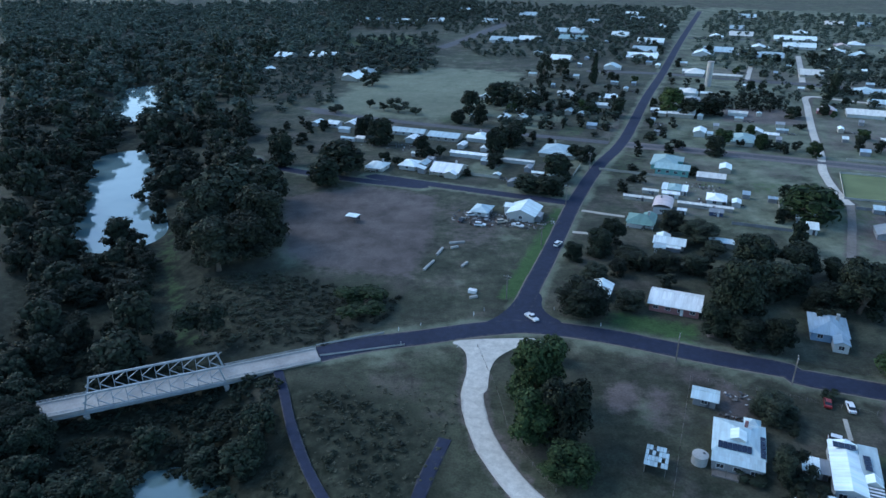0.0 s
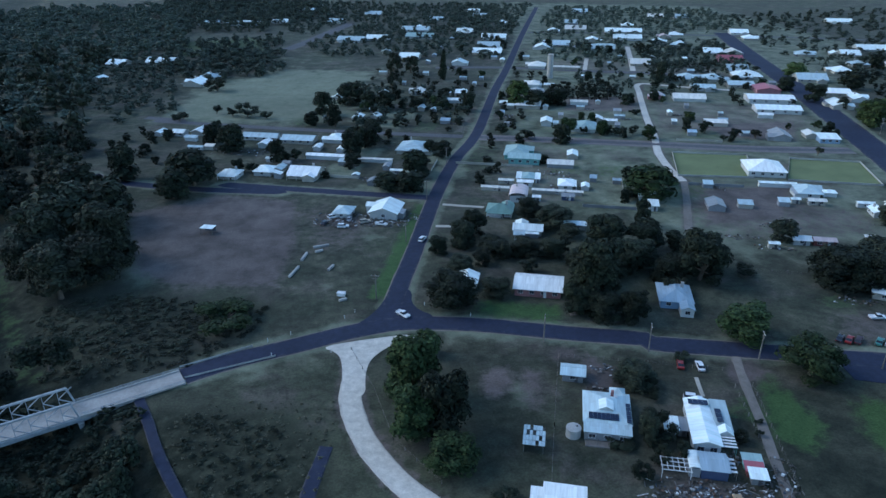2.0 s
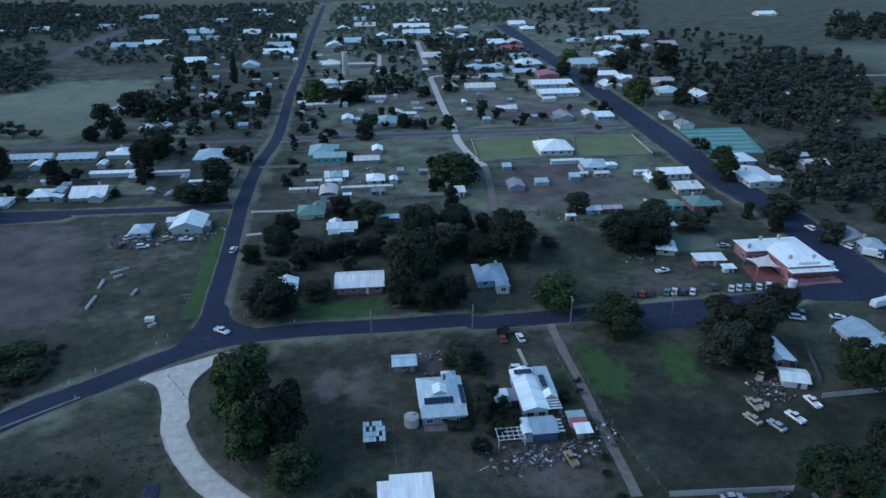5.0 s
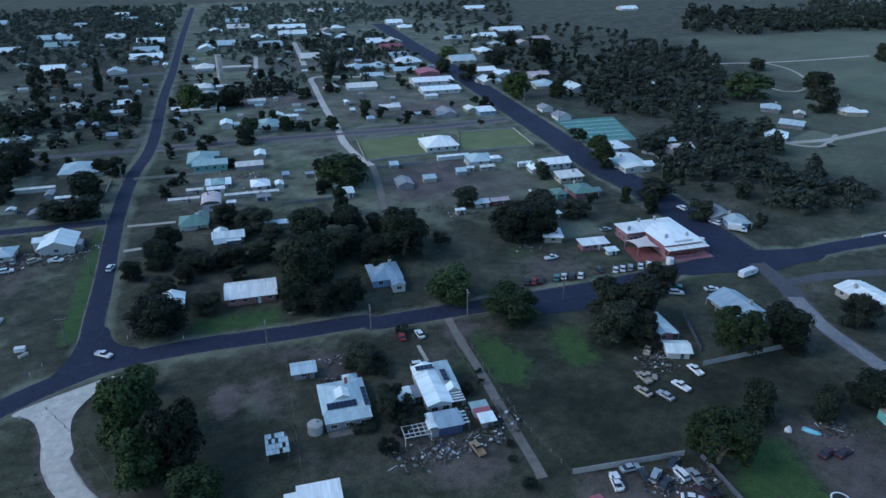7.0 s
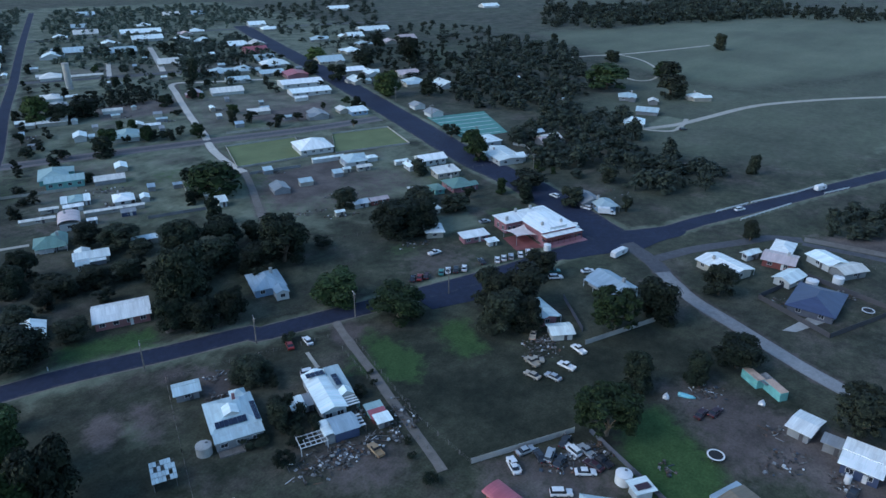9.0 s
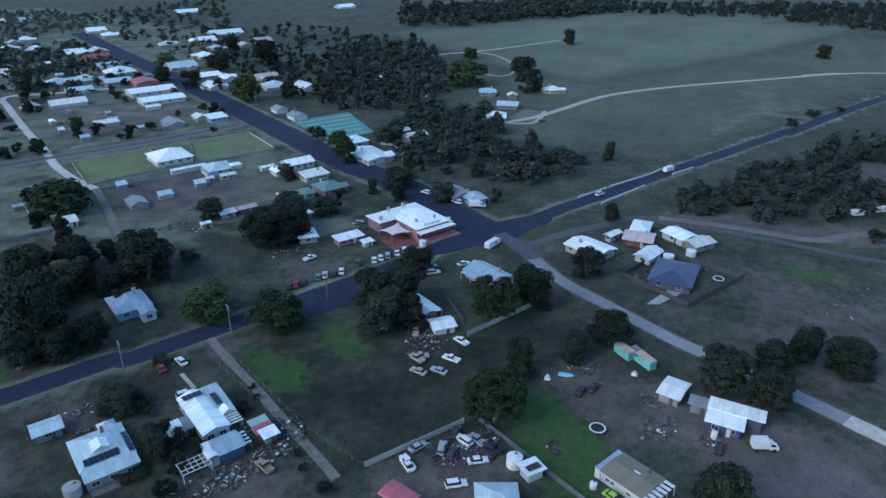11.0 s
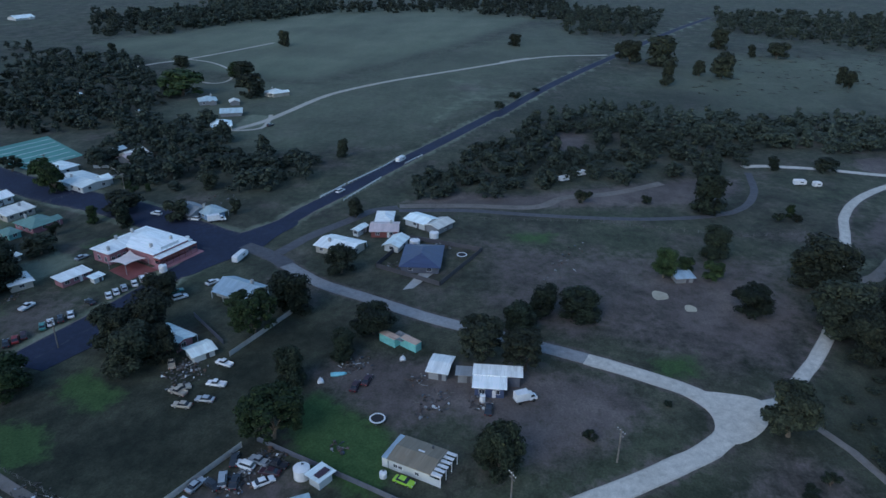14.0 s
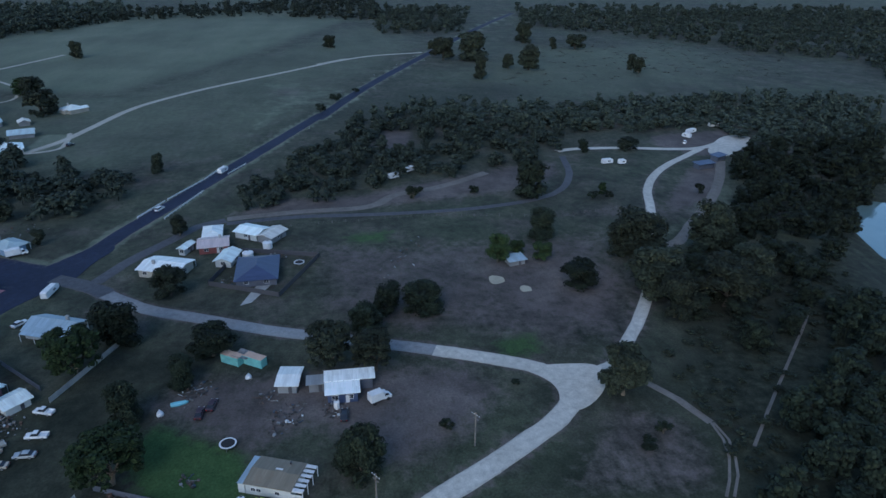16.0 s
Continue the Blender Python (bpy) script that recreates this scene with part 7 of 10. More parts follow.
building(249.3, 59.6, 7.1, 10.0, 6.0, 2.8, "hip", wall="whitewall", top="roof_bright", name="shed", label="white boarded shed with a white hipped sheet roof", wins=(1, 1))
building(238.8, 57.5, -81.8, 9.7, 8.4, 2.8, "gable", wall="redwall", top="roof_pink", name="house", label="red-walled cottage with faded pink roof", wins=(2, 1), rise=0.9, chimney=True)
building(227.1, 50.8, -12.1, 9.0, 5.3, 2.6, "gable", wall="whitewall", top="roof_white", name="shed", label="white boarded shed with a white gabled sheet roof", wins=(1, 1))
building(249.1, 45.4, -119.3, 9.4, 7.6, 2.8, "gable", wall="whitewall", top="roof_white", name="shed", label="white boarded shed with a white gabled sheet roof", wins=(1, 0), rise=0.8)
building(245.5, 37.8, -31.0, 9.1, 6.0, 2.8, "gable", wall="greywall", top="roof_cream", name="shed", label="grey sheet shed with a cream gabled sheet roof", wins=(1, 0), rise=0.8)
building(216.1, 39.5, 3.5, 17.4, 12.6, 2.7, "hip", wall="darkwall", top="roof_navy", name="house", label="modern house with a dark navy hip roof", wins=(3, 2), rise=2.0)
building(154.9, 100.1, 66.1, 12.1, 6.0, 2.8, "gable", wall="pink", top="roof_white", name="house", label="pink rendered house with a white gabled sheet roof", wins=(1, 1), rise=0.8, front=1.8)
building(150.3, 88.9, -40.4, 5.8, 5.2, 2.4, "gable", wall="whitewall", top="roof_white", name="shed", label="white boarded shed with a white gabled sheet roof", wins=(0, 0), rise=0.7)
building(245.3, 137.3, -119.6, 11.0, 8.9, 2.8, "gable", wall="greywall", top="roof_grey", name="shed", label="grey sheet shed with a grey gabled sheet roof", wins=(0, 1))
building(244.4, 128.9, 56.4, 9.2, 6.8, 3.0, "hip", wall="bluewall", top="roof_zinc", name="house", label="pale blue house with a silvery zinc hipped sheet roof", wins=(1, 1), front=1.8, chimney=True)
building(215.4, -47.0, -75.0, 5.6, 4.2, 2.0, "skillion", wall="greywall", top="roof_blue", name="shed", label="small tin hay shed between bushes", wins=(0, 0), rise=0.4)
building(372.6, 181.2, -64.3, 10.7, 11.1, 3.0, "hip", wall="cream", top="roof_white", name="house", label="cream boarded house with a white hipped sheet roof", wins=(2, 0), door=False, front=1.8)
building(429.5, 215.8, -59.8, 10.6, 10.0, 3.0, "hip", wall="greywall", top="roof_zinc", name="house", label="grey sheet house with a silvery zinc hipped sheet roof", wins=(2, 0), door=False, chimney=True)
building(402.8, 188.0, -70.7, 12.3, 8.6, 2.6, "gable", wall="greywall", top="roof_zinc", name="shed", label="grey sheet shed with a silvery zinc gabled sheet roof", wins=(0, 0), door=False)
building(429.5, 197.4, 28.4, 6.3, 5.5, 2.6, "gable", wall="greywall", top="roof_cream", name="shed", label="grey sheet shed with a cream gabled sheet roof", wins=(0, 0), door=False)
building(459.4, 180.3, 46.6, 10.7, 9.2, 3.0, "hip", wall="cream", top="roof_white", name="house", label="cream boarded house with a white hipped sheet roof", wins=(2, 0), door=False, chimney=True)
building(306.5, 198.0, -21.3, 8.6, 7.8, 2.8, "gable", wall="greywall", top="roof_pink", name="shed", label="grey sheet shed with a faded pink gabled sheet roof", wins=(0, 0))
building(285.7, 221.8, 69.5, 12.4, 10.9, 3.2, "hip", wall="whitewall", top="roof_white", name="house", label="white clubhouse beside the tennis courts", wins=(2, 1), rise=0.9)
building(271.0, 200.6, 64.9, 20.9, 13.0, 3.0, "gable", wall="whitewall", top="roof_white", name="house", label="low white hall with a walled yard", wins=(4, 2), rise=0.8, chimney=True)

# ---------------------------------------------------------------- the corner hotel, two solar houses, bridge and other single things
GU, GV = Vector((math.cos(radians(GRID)), math.sin(radians(GRID)))), Vector((-math.sin(radians(GRID)), math.cos(radians(GRID))))


def at(u, v):
    """A place from distances along and across the town's streets."""
    p = GU * u + GV * v
    return p.x, p.y


def block(parent, x0, x1, y0, y1, h, roof, rise, wall, top, eave=0.45, turn=False):
    """One wing of a larger building: wall and roof parts."""
    w, d = (x1 - x0, y1 - y0) if not turn else (y1 - y0, x1 - x0)
    m = pose((x0 + x1) / 2, (y0 + y1) / 2, 0, 0, 0, 90 if turn else 0)
    for nm, bm, mt in (("wall", wall_mesh(roof, w, d, h, rise), wall), ("roof", roof_mesh(roof, w, d, h, rise, eave), top)):
        part(nm, bm, mt, parent).matrix_basis = m


def hotel():
    e = thing("hotel", *at(126, 189.5), 0, GRID, "pink rendered corner hotel with a wide white sheet roof", "hotel")
    block(e, 4.4, 26.4, 17.0, 25.4, 4.5, "hip", 0.8, "pink", "roof_bright", 0.7)
    block(e, 11.6, 26.2, 3.6, 25.2, 4.55, "hip", 1.0, "pink", "roof_bright", 0.7)
    # street verandah round the corner
    for x0, x1, y0, y1 in ((11.0, 27.2, 0.2, 3.3), (26.3, 28.2, 3.3, 12.0)):
        bm = bmesh.new()
        box(bm, x0, x1, y0, y1, 3.45, 3.6)
        part("verandah_roof", bm, "roof_bright", e)
    for k in range(7):
        x = 11.3 + k * 2.6
        part("post", boxed(x - 0.09, x + 0.09, 0.3, 0.48, 0, 3.45), "redwall", e)
    for x0, x1, y0, y1 in ((11.1, 27.0, 0.35, 0.5), (11.1, 11.25, 0.5, 3.2)):
        part("balustrade", boxed(x0, x1, y0, y1, 2.5, 3.4), "redwall", e)
        part("low_wall", boxed(x0, x1, y0, y1, 0.0, 1.3), "pink", e)
    part("paving", boxed(10.0, 28.4, -1.6, 3.3, -0.1, 0.14), "pink", e)
    for x, y in ((13, 24.2), (20, 24.6), (5.6, 18.4), (22.5, 7.5), (14.5, 8.0)):
        part("chimney", boxed(x - 0.45, x + 0.45, y - 0.35, y + 0.35, 4.2, 6.2), "concrete", e)
    for x in (12.5, 15.5, 18.5, 21.5, 24.5):
        window(e, x, 3.55, 0.9, 0, 1.3, 1.7)
    for x in (5.8, 8.0, 10.2):
        window(e, x, 16.95, 0.9, 0, 1.2, 1.7)
    for y in (19.0, 22.5):
        window(e, 4.37, y, 0.9, 270, 1.2, 1.6)
    for y in (6, 9, 12, 15, 18):
        window(e, 26.23, y, 0.9, 90, 1.2, 1.7)
    part("roof_sign", boxed(15, 22.5, 3.7, 3.85, 4.6, 5.5), "frame", e)
    part("dish", drum(0.9, 4.2, 4.4, 14), "plastic_white", e).location = (26.2, 3.6, 0.9)
    bm = bmesh.new()
    n = 10
    g = []
    for i in range(n + 1):
        row = []
        for j in range(n + 1):
            a, b = 2 * i / n - 1, 2 * j / n - 1
            row.append(bm.verts.new((6.6 + a * (4.4 - 1.0 * (1 - b * b)), 10.4 + b * (4.4 - 1.0 * (1 - a * a)), 3.1 + 0.45 * a * b)))
        g.append(row)
    for i in range(n):
        for j in range(n):
            bm.faces.new((g[i][j], g[i + 1][j], g[i + 1][j + 1], g[i][j + 1]))
    s = thing("shade_sail", *at(126, 189.5), 0, GRID, "pale sand shade sail over the hotel's beer garden", "shade sail")
    part("cloth", bm, "tarp", s, smooth=True)
    for x, y, z in ((2.2, 6.0, 3.6), (11.0, 6.0, 2.7), (2.2, 14.8, 2.7), (11.0, 14.8, 3.6)):
        part("mast", boxed(x - 0.07, x + 0.07, y - 0.07, y + 0.07, 0, z), "steel", s)
    tank(*at(136.2, 187.6), 1.3, 2.2, "plastic_white", "white rainwater tank beside the hotel")
    patch("courtyard", "redwall", [at(126, 192), at(136, 190), at(136.4, 203.5), at(127.4, 203.5)], 0.06, "brick-paved beer garden", "paving")


hotel()


def solar_house():
    e = thing("house", 66.4, 123.1, 0, GRID, "zinc-roofed weatherboard house with solar panels", "house")
    block(e, -5.2, 5.2, -3.2, 8.0, 3.2, "hip", 2.0, "cream", "roof_zinc", 0.5)
    block(e, -5.2, 5.2, -6.6, -3.6, 2.6, "skillion", 0.45, "greywall", "roof_zinc", 0.3)
    block(e, 1.4, 4.4, 8.0, 11.0, 2.9, "hip", 1.1, "cream", "roof_zinc", 0.4)
    block(e, -1.9, 1.2, -0.6, 2.6, 4.9, "gable", 0.75, "whitewall", "roof_white", 0.2, True)
    solar(e, -4.4, 2.6, -3.0, -1.3, 3.52, 4.1, 7, 1)
    for k in range(5):
        bm = boxed(4.4, 5.5, -3.4 + k * 1.5, -2.1 + k * 1.5, 3.46, 3.56)
        part("solar_panel", bm, "solar", e)
    for x in (-3.5, 0.0, 3.5):
        window(e, x, -6.63, 0.9, 0, 1.5, 1.0)
    for y in (-1.0, 2.5, 6.0):
        window(e, -5.23, y, 1.0, 270)
        window(e, 5.23, y, 1.0, 90)
    part("chimney", boxed(0.9, 1.6, 5.0, 5.6, 3.2, 5.9), "brick", e)
    part("skylight", boxed(1.7, 2.5, 4.6, 5.3, 4.4, 4.62), "frame", e)
    part("back_deck", boxed(-5.0, 0.6, -9.0, -6.9, 0.0, 0.35), "timber", e)
    for x in (-4.8, -2.2, 0.4):
        part("post", boxed(x - 0.06, x + 0.06, -8.9, -8.8, 0.3, 2.4), "timber", e)


def long_solar_house():
    e = thing("house", 86.9, 115.8, 0, GRID, "long white-roofed house with solar panels", "house")
    block(e, -2.9, 2.9, -8.1, 8.1, 3.1, "gable", 0.9, "whitewall", "roof_white", 0.4, True)
    block(e, 2.9, 6.2, -2.6, 8.0, 3.0, "skillion", 0.6, "whitewall", "roof_zinc", 0.3)
    block(e, 3.0, 6.2, -3.9, -1.6, 3.0, "gable", 1.1, "whitewall", "roof_white", 0.2, True)
    for k in range(4):
        part("solar_panel", boxed(-2.5 + 1.15 * k, -1.4 + 1.15 * k, 5.0, 6.9, 3.98, 4.06), "solar", e)
    for k in range(3):
        part("solar_panel", boxed(3.2, 4.6, -0.6 + 1.7 * k, 0.9 + 1.7 * k, 3.75, 3.83), "solar", e)
    for k in range(4):
        part("pergola_batten", boxed(3.0, 6.4, -8.0 + k * 1.05, -7.5 + k * 1.05, 2.6, 2.7), "frame", e)
        part("post", boxed(6.2, 6.3, -8.0 + k * 1.05, -7.9 + k * 1.05, 0, 2.6), "greenwall", e)
    for y in (-6, -2.5, 1, 4.5):
        window(e, -2.93, y, 1.0, 270)
    for x in (-1.4, 1.4):
        window(e, x, -8.13, 1.0, 0)
    s = thing("shed", 81.9, 103.5, 0, GRID, "blue-roofed garden shed with a white lean-to", "shed")
    block(s, -2.4, 3.2, -2.8, 2.8, 2.7, "gable", 0.7, "navywall", "roof_blue", 0.3)
    block(s, -4.8, -2.5, -2.6, 2.6, 2.5, "barrel", 0.5, "greywall", "roof_white", 0.15, True)
    for k in range(4):
        part("awning_slat", boxed(3.4, 5.0, -2.4 + 1.3 * k, -1.8 + 1.3 * k, 2.2, 2.28), "frame", s)
        part("post", boxed(4.9, 5.0, -2.4 + 1.3 * k, -2.3 + 1.3 * k, 0, 2.2), "timber", s)
    p = thing("pergola", 74.2, 104.7, 0, GRID, "open pale timber pergola frame", "pergola")
    for k in range(6):
        part("rafter", boxed(-3.1 + 1.2 * k, -2.98 + 1.2 * k, -2.1, 2.1, 2.35, 2.5), "frame", p)
    for y in (-2.0, -0.7, 0.7, 2.0):
        part("beam", boxed(-3.2, 3.2, y - 0.07, y + 0.07, 2.2, 2.35), "frame", p)
    for x in (-3.0, 3.0):
        for y in (-2.0, 2.0):
            part("post", boxed(x - 0.07, x + 0.07, y - 0.07, y + 0.07, -0.1, 2.2), "frame", p)


solar_house()
long_solar_house()
building(79.9, 117.4, GRID, 2.2, 3.6, 2.4, "skillion", 0.3, "whitewall", "roof_white", "shed", "small white garden shed beside the house", "shed", wins=(0, 0))
building(82.4, 116.6, GRID, 2.0, 3.4, 2.3, "skillion", 0.3, "greywall", "roof_grey", "shed", "small grey lean-to shed", "shed", wins=(0, 0))
building(89.9, 98.4, GRID, 2.6, 2.2, 2.2, "skillion", 0.2, "greywall", "roof_white", "shed", "small open shed with white roof", "shed", wins=(0, 0))
building(90.3, 100.4, GRID, 2.8, 1.9, 2.2, "skillion", 0.2, "redwall", "roof_red", "shed", "small lean-to with a red roof", "shed", wins=(0, 0))
building(91.2, 102.6, GRID, 3.0, 2.2, 2.3, "skillion", 0.2, "turquoise", "roof_teal", "shed", "small turquoise-roofed garden shed", "shed", wins=(0, 0))
tank(57.2, 120.9, 1.75, 2.3)


def bridge():
    """A steel truss road bridge on piers over the river."""
    e = thing("bridge", -34.8, 164.3, 0, math.degrees(math.atan2(-25.7, -67.1)), "old steel truss road bridge with a pale concrete deck", "bridge")
    L, W = 70.5, 3.3
    part("deck", boxed(0, L, -W, W, -0.35, 0.35), "deck", e)
    for s in (-1, 1):
        part("kerb", boxed(0, L, s * W - 0.18, s * W + 0.18, 0.3, 0.62), "concrete", e)
        for k in range(18):
            if not 25 < k * 4 < 60:
                part("railing_post", boxed(k * 4 - 0.06, k * 4 + 0.06, s * W - 0.06, s * W + 0.06, 0.6, 1.35), "steel", e)
        for x0, x1 in ((0, 25), (59, L)):
            for z in (0.95, 1.3):
                part("rail", boxed(x0, x1, s * W - 0.04, s * W + 0.04, z - 0.05, z + 0.05), "steel", e)
        part("girder", boxed(0, L, s * (W - 0.8) - 0.2, s * (W - 0.8) + 0.2, -1.5, -0.35), "steel", e)
    n, x0, x1 = 10, 25.2, 59.0
    def strut(name, a, b, t=0.16):
        bm = bmesh.new()
        d = Vector(b) - Vector(a)
        box(bm, -t, t, -t, t, 0, d.length, Matrix.Translation(a) @ d.to_track_quat("Z", "Y").to_matrix().to_4x4())
        part(name, bm, "steel", e)
    for s in (-1, 1):
        y = s * (W + 0.35)
        strut("bottom_chord", (x0, y, 0.1), (x1, y, 0.1), 0.22)
        strut("top_chord", (x0 + 1.2, y, 5.0), (x1 - 1.2, y, 5.0), 0.24)
        for k in range(n + 1):
            x = x0 + (x1 - x0) * k / n
            if 0 < k < n:
                strut("vertical", (x, y, 0.1), (x, y, 5.0), 0.07)
            if k < n:
                xm = x0 + (x1 - x0) * (k + 1) / n
                a, b = ((x, y, 0.1), (xm, y, 2.5)) if k >= 0 else ((x, y, 5.0), (xm, y, 0.1))
                strut("diagonal", (x, y, 0.1), (xm, y, 2.55), 0.1)
                strut("diagonal", (xm, y, 2.55), (x, y, 5.0), 0.1)
        strut("end_post", (x0, y, 0.1), (x0 + 1.2, y, 5.0), 0.2)
        strut("end_post", (x1, y, 0.1), (x1 - 1.2, y, 5.0), 0.2)
    for x, deep in ((11, -6), (25.2, -9), (59.0, -9)):
        for s in (-1, 1):
            bm = bmesh.new()
            tube(bm, [(x, s * 2.6, deep), (x, s * 2.4, -1.4)], [0.75, 0.6], 12)
            part("pier", bm, "concrete", e)
        part("pier_cap", boxed(x - 0.7, x + 0.7, -3.6, 3.6, -1.75, -1.35, 0.05), "concrete", e)
    part("abutment", boxed(-1.5, 0.6, -4.2, 4.2, -3.0, -0.3), "concrete", e)
    part("abutment", boxed(L - 0.6, L + 1.5, -3.6, 3.6, -9.0, -0.4), "timber", e)


bridge()


def water_tower():
    e = thing("water_tower", 197.6, 523.0, 0, 0, "tall pale concrete standpipe water tower", "water tower")
    part("shaft", drum(2.3, -0.2, 17.5, 24), "concrete", e)
    part("cap", drum(2.5, 17.5, 18.1, 24), "concrete", e)
    part("ladder", boxed(-0.25, 0.25, -2.42, -2.3, 0.5, 17.5), "steel", e)


water_tower()
patch("tennis_court", "court", [(306, 283), (341, 267), (312, 227), (286, 238)], 0.05, "teal hard tennis court", "tennis court")
for k in range(6):
    a, b = Vector((304, 277)).lerp(Vector((288, 241)), k / 5), Vector((337, 262)).lerp(Vector((311, 231)), k / 5)
    fx = (b - a).normalized()
    nx = Vector((-fx.y, fx.x)) * 0.25
    patch("court_line", "frame", [tuple(a + nx), tuple(b + nx), tuple(b - nx), tuple(a - nx)], 0.062, "painted court line", "line")
for g in ([(191.3, 320), (226.3, 307.4), (208.9, 274.7), (175.3, 285.1)], [(244.1, 297.4), (274.3, 284.4), (259.1, 252.2), (221.7, 268.2)]):
    patch("bowling_green", "green", g, 0.06, "flat mown bowling green", "green")
    fence(g + g[:1], 0.9, "sheet", 6.0, "concrete", "low pale kerb fence round the green")
patch("driveway", "concrete", [(195.0, 42.4), (196.6, 39.2), (211.5, 33.0), (214.9, 37.2)], 0.08, "pale concrete driveway", "driveway")
patch("parking_apron", "asphalt", [(140.0, 139.4), (168.0, 129.0), (151.5, 119.0), (137.3, 125.8)], 0.102, "wide dark bitumen apron beside the road", "road")
patch("road_corner", "asphalt", [(2.5, 175.2), (14.5, 182.5), (21.0, 190.6), (25.6, 201.0), (33.0, 201.0), (30.4, 188.5), (38.5, 179.5), (24.0, 175.5)], 0.104, "wide bitumen road corner", "road", 2)
patch("road_corner", "asphalt", [(241.7, 144.5), (235.0, 131.2), (227.0, 121.6), (225.7, 113.4), (237.9, 102.5), (249.5, 96.8), (242.6, 91.5), (230.4, 96.7), (220.3, 97.8), (215.6, 100.1), (203.8, 108.8), (191.5, 114.4), (194.7, 122.2), (208.6, 119.6), (218.6, 123.9), (226.6, 136.9)], 0.106, "wide bitumen road corner", "road", 2)
patch("gravel_apron", "gravel", [(152.9, -34.4), (153.5, -45.6), (152.2, -56.7), (142.7, -55.4), (133.8, -47.2), (133.2, -39.1), (140.5, -42.5), (146.9, -41.0)], 0.102, "pale gravel fork of two roads", "gravel", 2)
patch("gravel_apron", "gravel", [(1.5, 171.4), (12.2, 172.6), (29.5, 173.0), (27.5, 169.3), (22.0, 168.6), (17.2, 165.1), (13.9, 160.9), (12.2, 154.0), (11.6, 146.0), (5.2, 146.0), (6.1, 152.3), (7.0, 162.8), (5.8, 167.9)], 0.115, "pale gravel apron at the road", "gravel", 2)
patch("gravel_apron", "gravel", [(333, -173), (350.1, -185), (365.8, -200), (363, -215), (344.2, -203), (334, -190), (325, -180)], 0.115, "pale gravel turning place at the camp", "gravel", 2)
strip("road_apron", "asphaltpale", 6.6, [(220, 105), (213.5, 93), (207, 84.5)], 0.8)


def culvert(x0, y0, x1, y1):
    """A white-painted guard wall beside the highway."""
    L, rot = math.hypot(x1 - x0, y1 - y0), math.degrees(math.atan2(y1 - y0, x1 - x0))
    e = thing("guard_rail", x0, y0, 0, rot, "white-painted roadside guard rail", "guard rail")
    part("rail", boxed(0, L, -0.1, 0.1, 0.45, 0.95), "frame", e)
    for k in range(int(L / 3) + 1):
        part("post", boxed(k * 3 - 0.08, k * 3 + 0.08, -0.12, 0.12, -0.1, 1.0), "frame", e)


culvert(271.2, 92.3, 289.2, 86.0)
culvert(290.9, 85.4, 315.2, 75.3)
culvert(316.2, 74.9, 335.5, 69.4)
culvert(269.4, 81.7, 300.4, 72.4)
culvert(323.0, 65.5, 337.9, 59.4)

# white guide posts along the roads
for x, y in ((-11.9, 169.7), (-13.0, 177.5), (-6.5, 180.1), (9.6, 186.2), (13.0, 188.9), (4.3, 168.2), (34.8, 189.2), (47.3, 179.4), (404.0, 32.7), (478.4, 15.9), (559.4, -9.3), (607.3, -29.9), (652.0, -47.9), (474.1, 8.4), (553.3, -22.2), (627.0, -55.8)):
    e = thing("guide_post", x, y, 0, 0, "white roadside guide post with a dark band", "post")
    part("post", boxed(-0.09, 0.09, -0.06, 0.06, -0.1, 1.1), "frame", e)
    part("reflector", boxed(-0.1, 0.1, -0.07, 0.07, 0.8, 0.92), "darktrim", e)

# fences and walls
for ends in (((-36.0, 169.3), (-17.3, 175.9)), ((-34.1, 163.9), (-10.9, 169.3))):
    fence(ends, 0.6, "sheet", 3.0, "concrete", "low concrete guard wall beside the bridge approach")
fence([(280.6, 193.4), (285.6, 190.0), (294.9, 204.0), (293.6, 209.9)], 1.5, "sheet", 3.0, "whitewall", "white wall round the hall's yard")
fence([(150.9, 80.9), (176.7, 71.6)], 1.6, "sheet", 2.4, "concrete", "long pale sheet fence across the paddock")
fence([(93.4, 74.8), (117.0, 63.6)], 1.6, "sheet", 2.4, "concrete", "long pale sheet fence beside the car yard")
fence([(119.5, 61.0), (108.5, 33.1), (100, 12)], 1.5, "sheet", 2.4, "darkwall", "dark sheet fence round the lawn")
fence([(209.5, 54.3), (234.6, 47.6), (227.8, 20.0), (199.3, 31.1), (205, 44), (209.5, 54.3)], 1.7, "sheet", 2.4, "darktrim", "black sheet fence round the house yard")
fence([(65.3, 152.1), (54.0, 124.8), (44, 100)], 1.2, "wire", 4)
fence([(104.7, 129.4), (90.7, 85.0)], 1.2, "wire", 4)
fence([(109.5, 129), (97, 94), (93.4, 74.8)], 1.2, "wire", 4)
fence([(66, 152.5), (106, 137)], 1.1, "wire", 4)
fence([(169.2, 99.6), (156.4, 85.2)], 1.6, "sheet", 2.4, "darkwall", "dark sheet fence beside the pink cottage")
fence([(255, 42), (262, -20), (255, -75), (262, -100)], 1.2, "wire", 5)
fence([(10, 168), (14, 148), (16, 128), (24, 112)], 1.0, "wire", 5)
fence([at(120, 280), at(152, 280), at(188, 280)], 1.1, "wire", 5)
fence([at(70, 230), at(120, 230)], 1.1, "wire", 5)
pole_line([(64, 160.5), (90.9, 149.6), (118.5, 139.5), (148, 128.5), (178, 117.5)])
pole_line([(124.2, -18.2), (108, 4), (86, 33)])
pole_line([(263, 176), (283, 226), (303, 276), (324, 327)], 9.5)
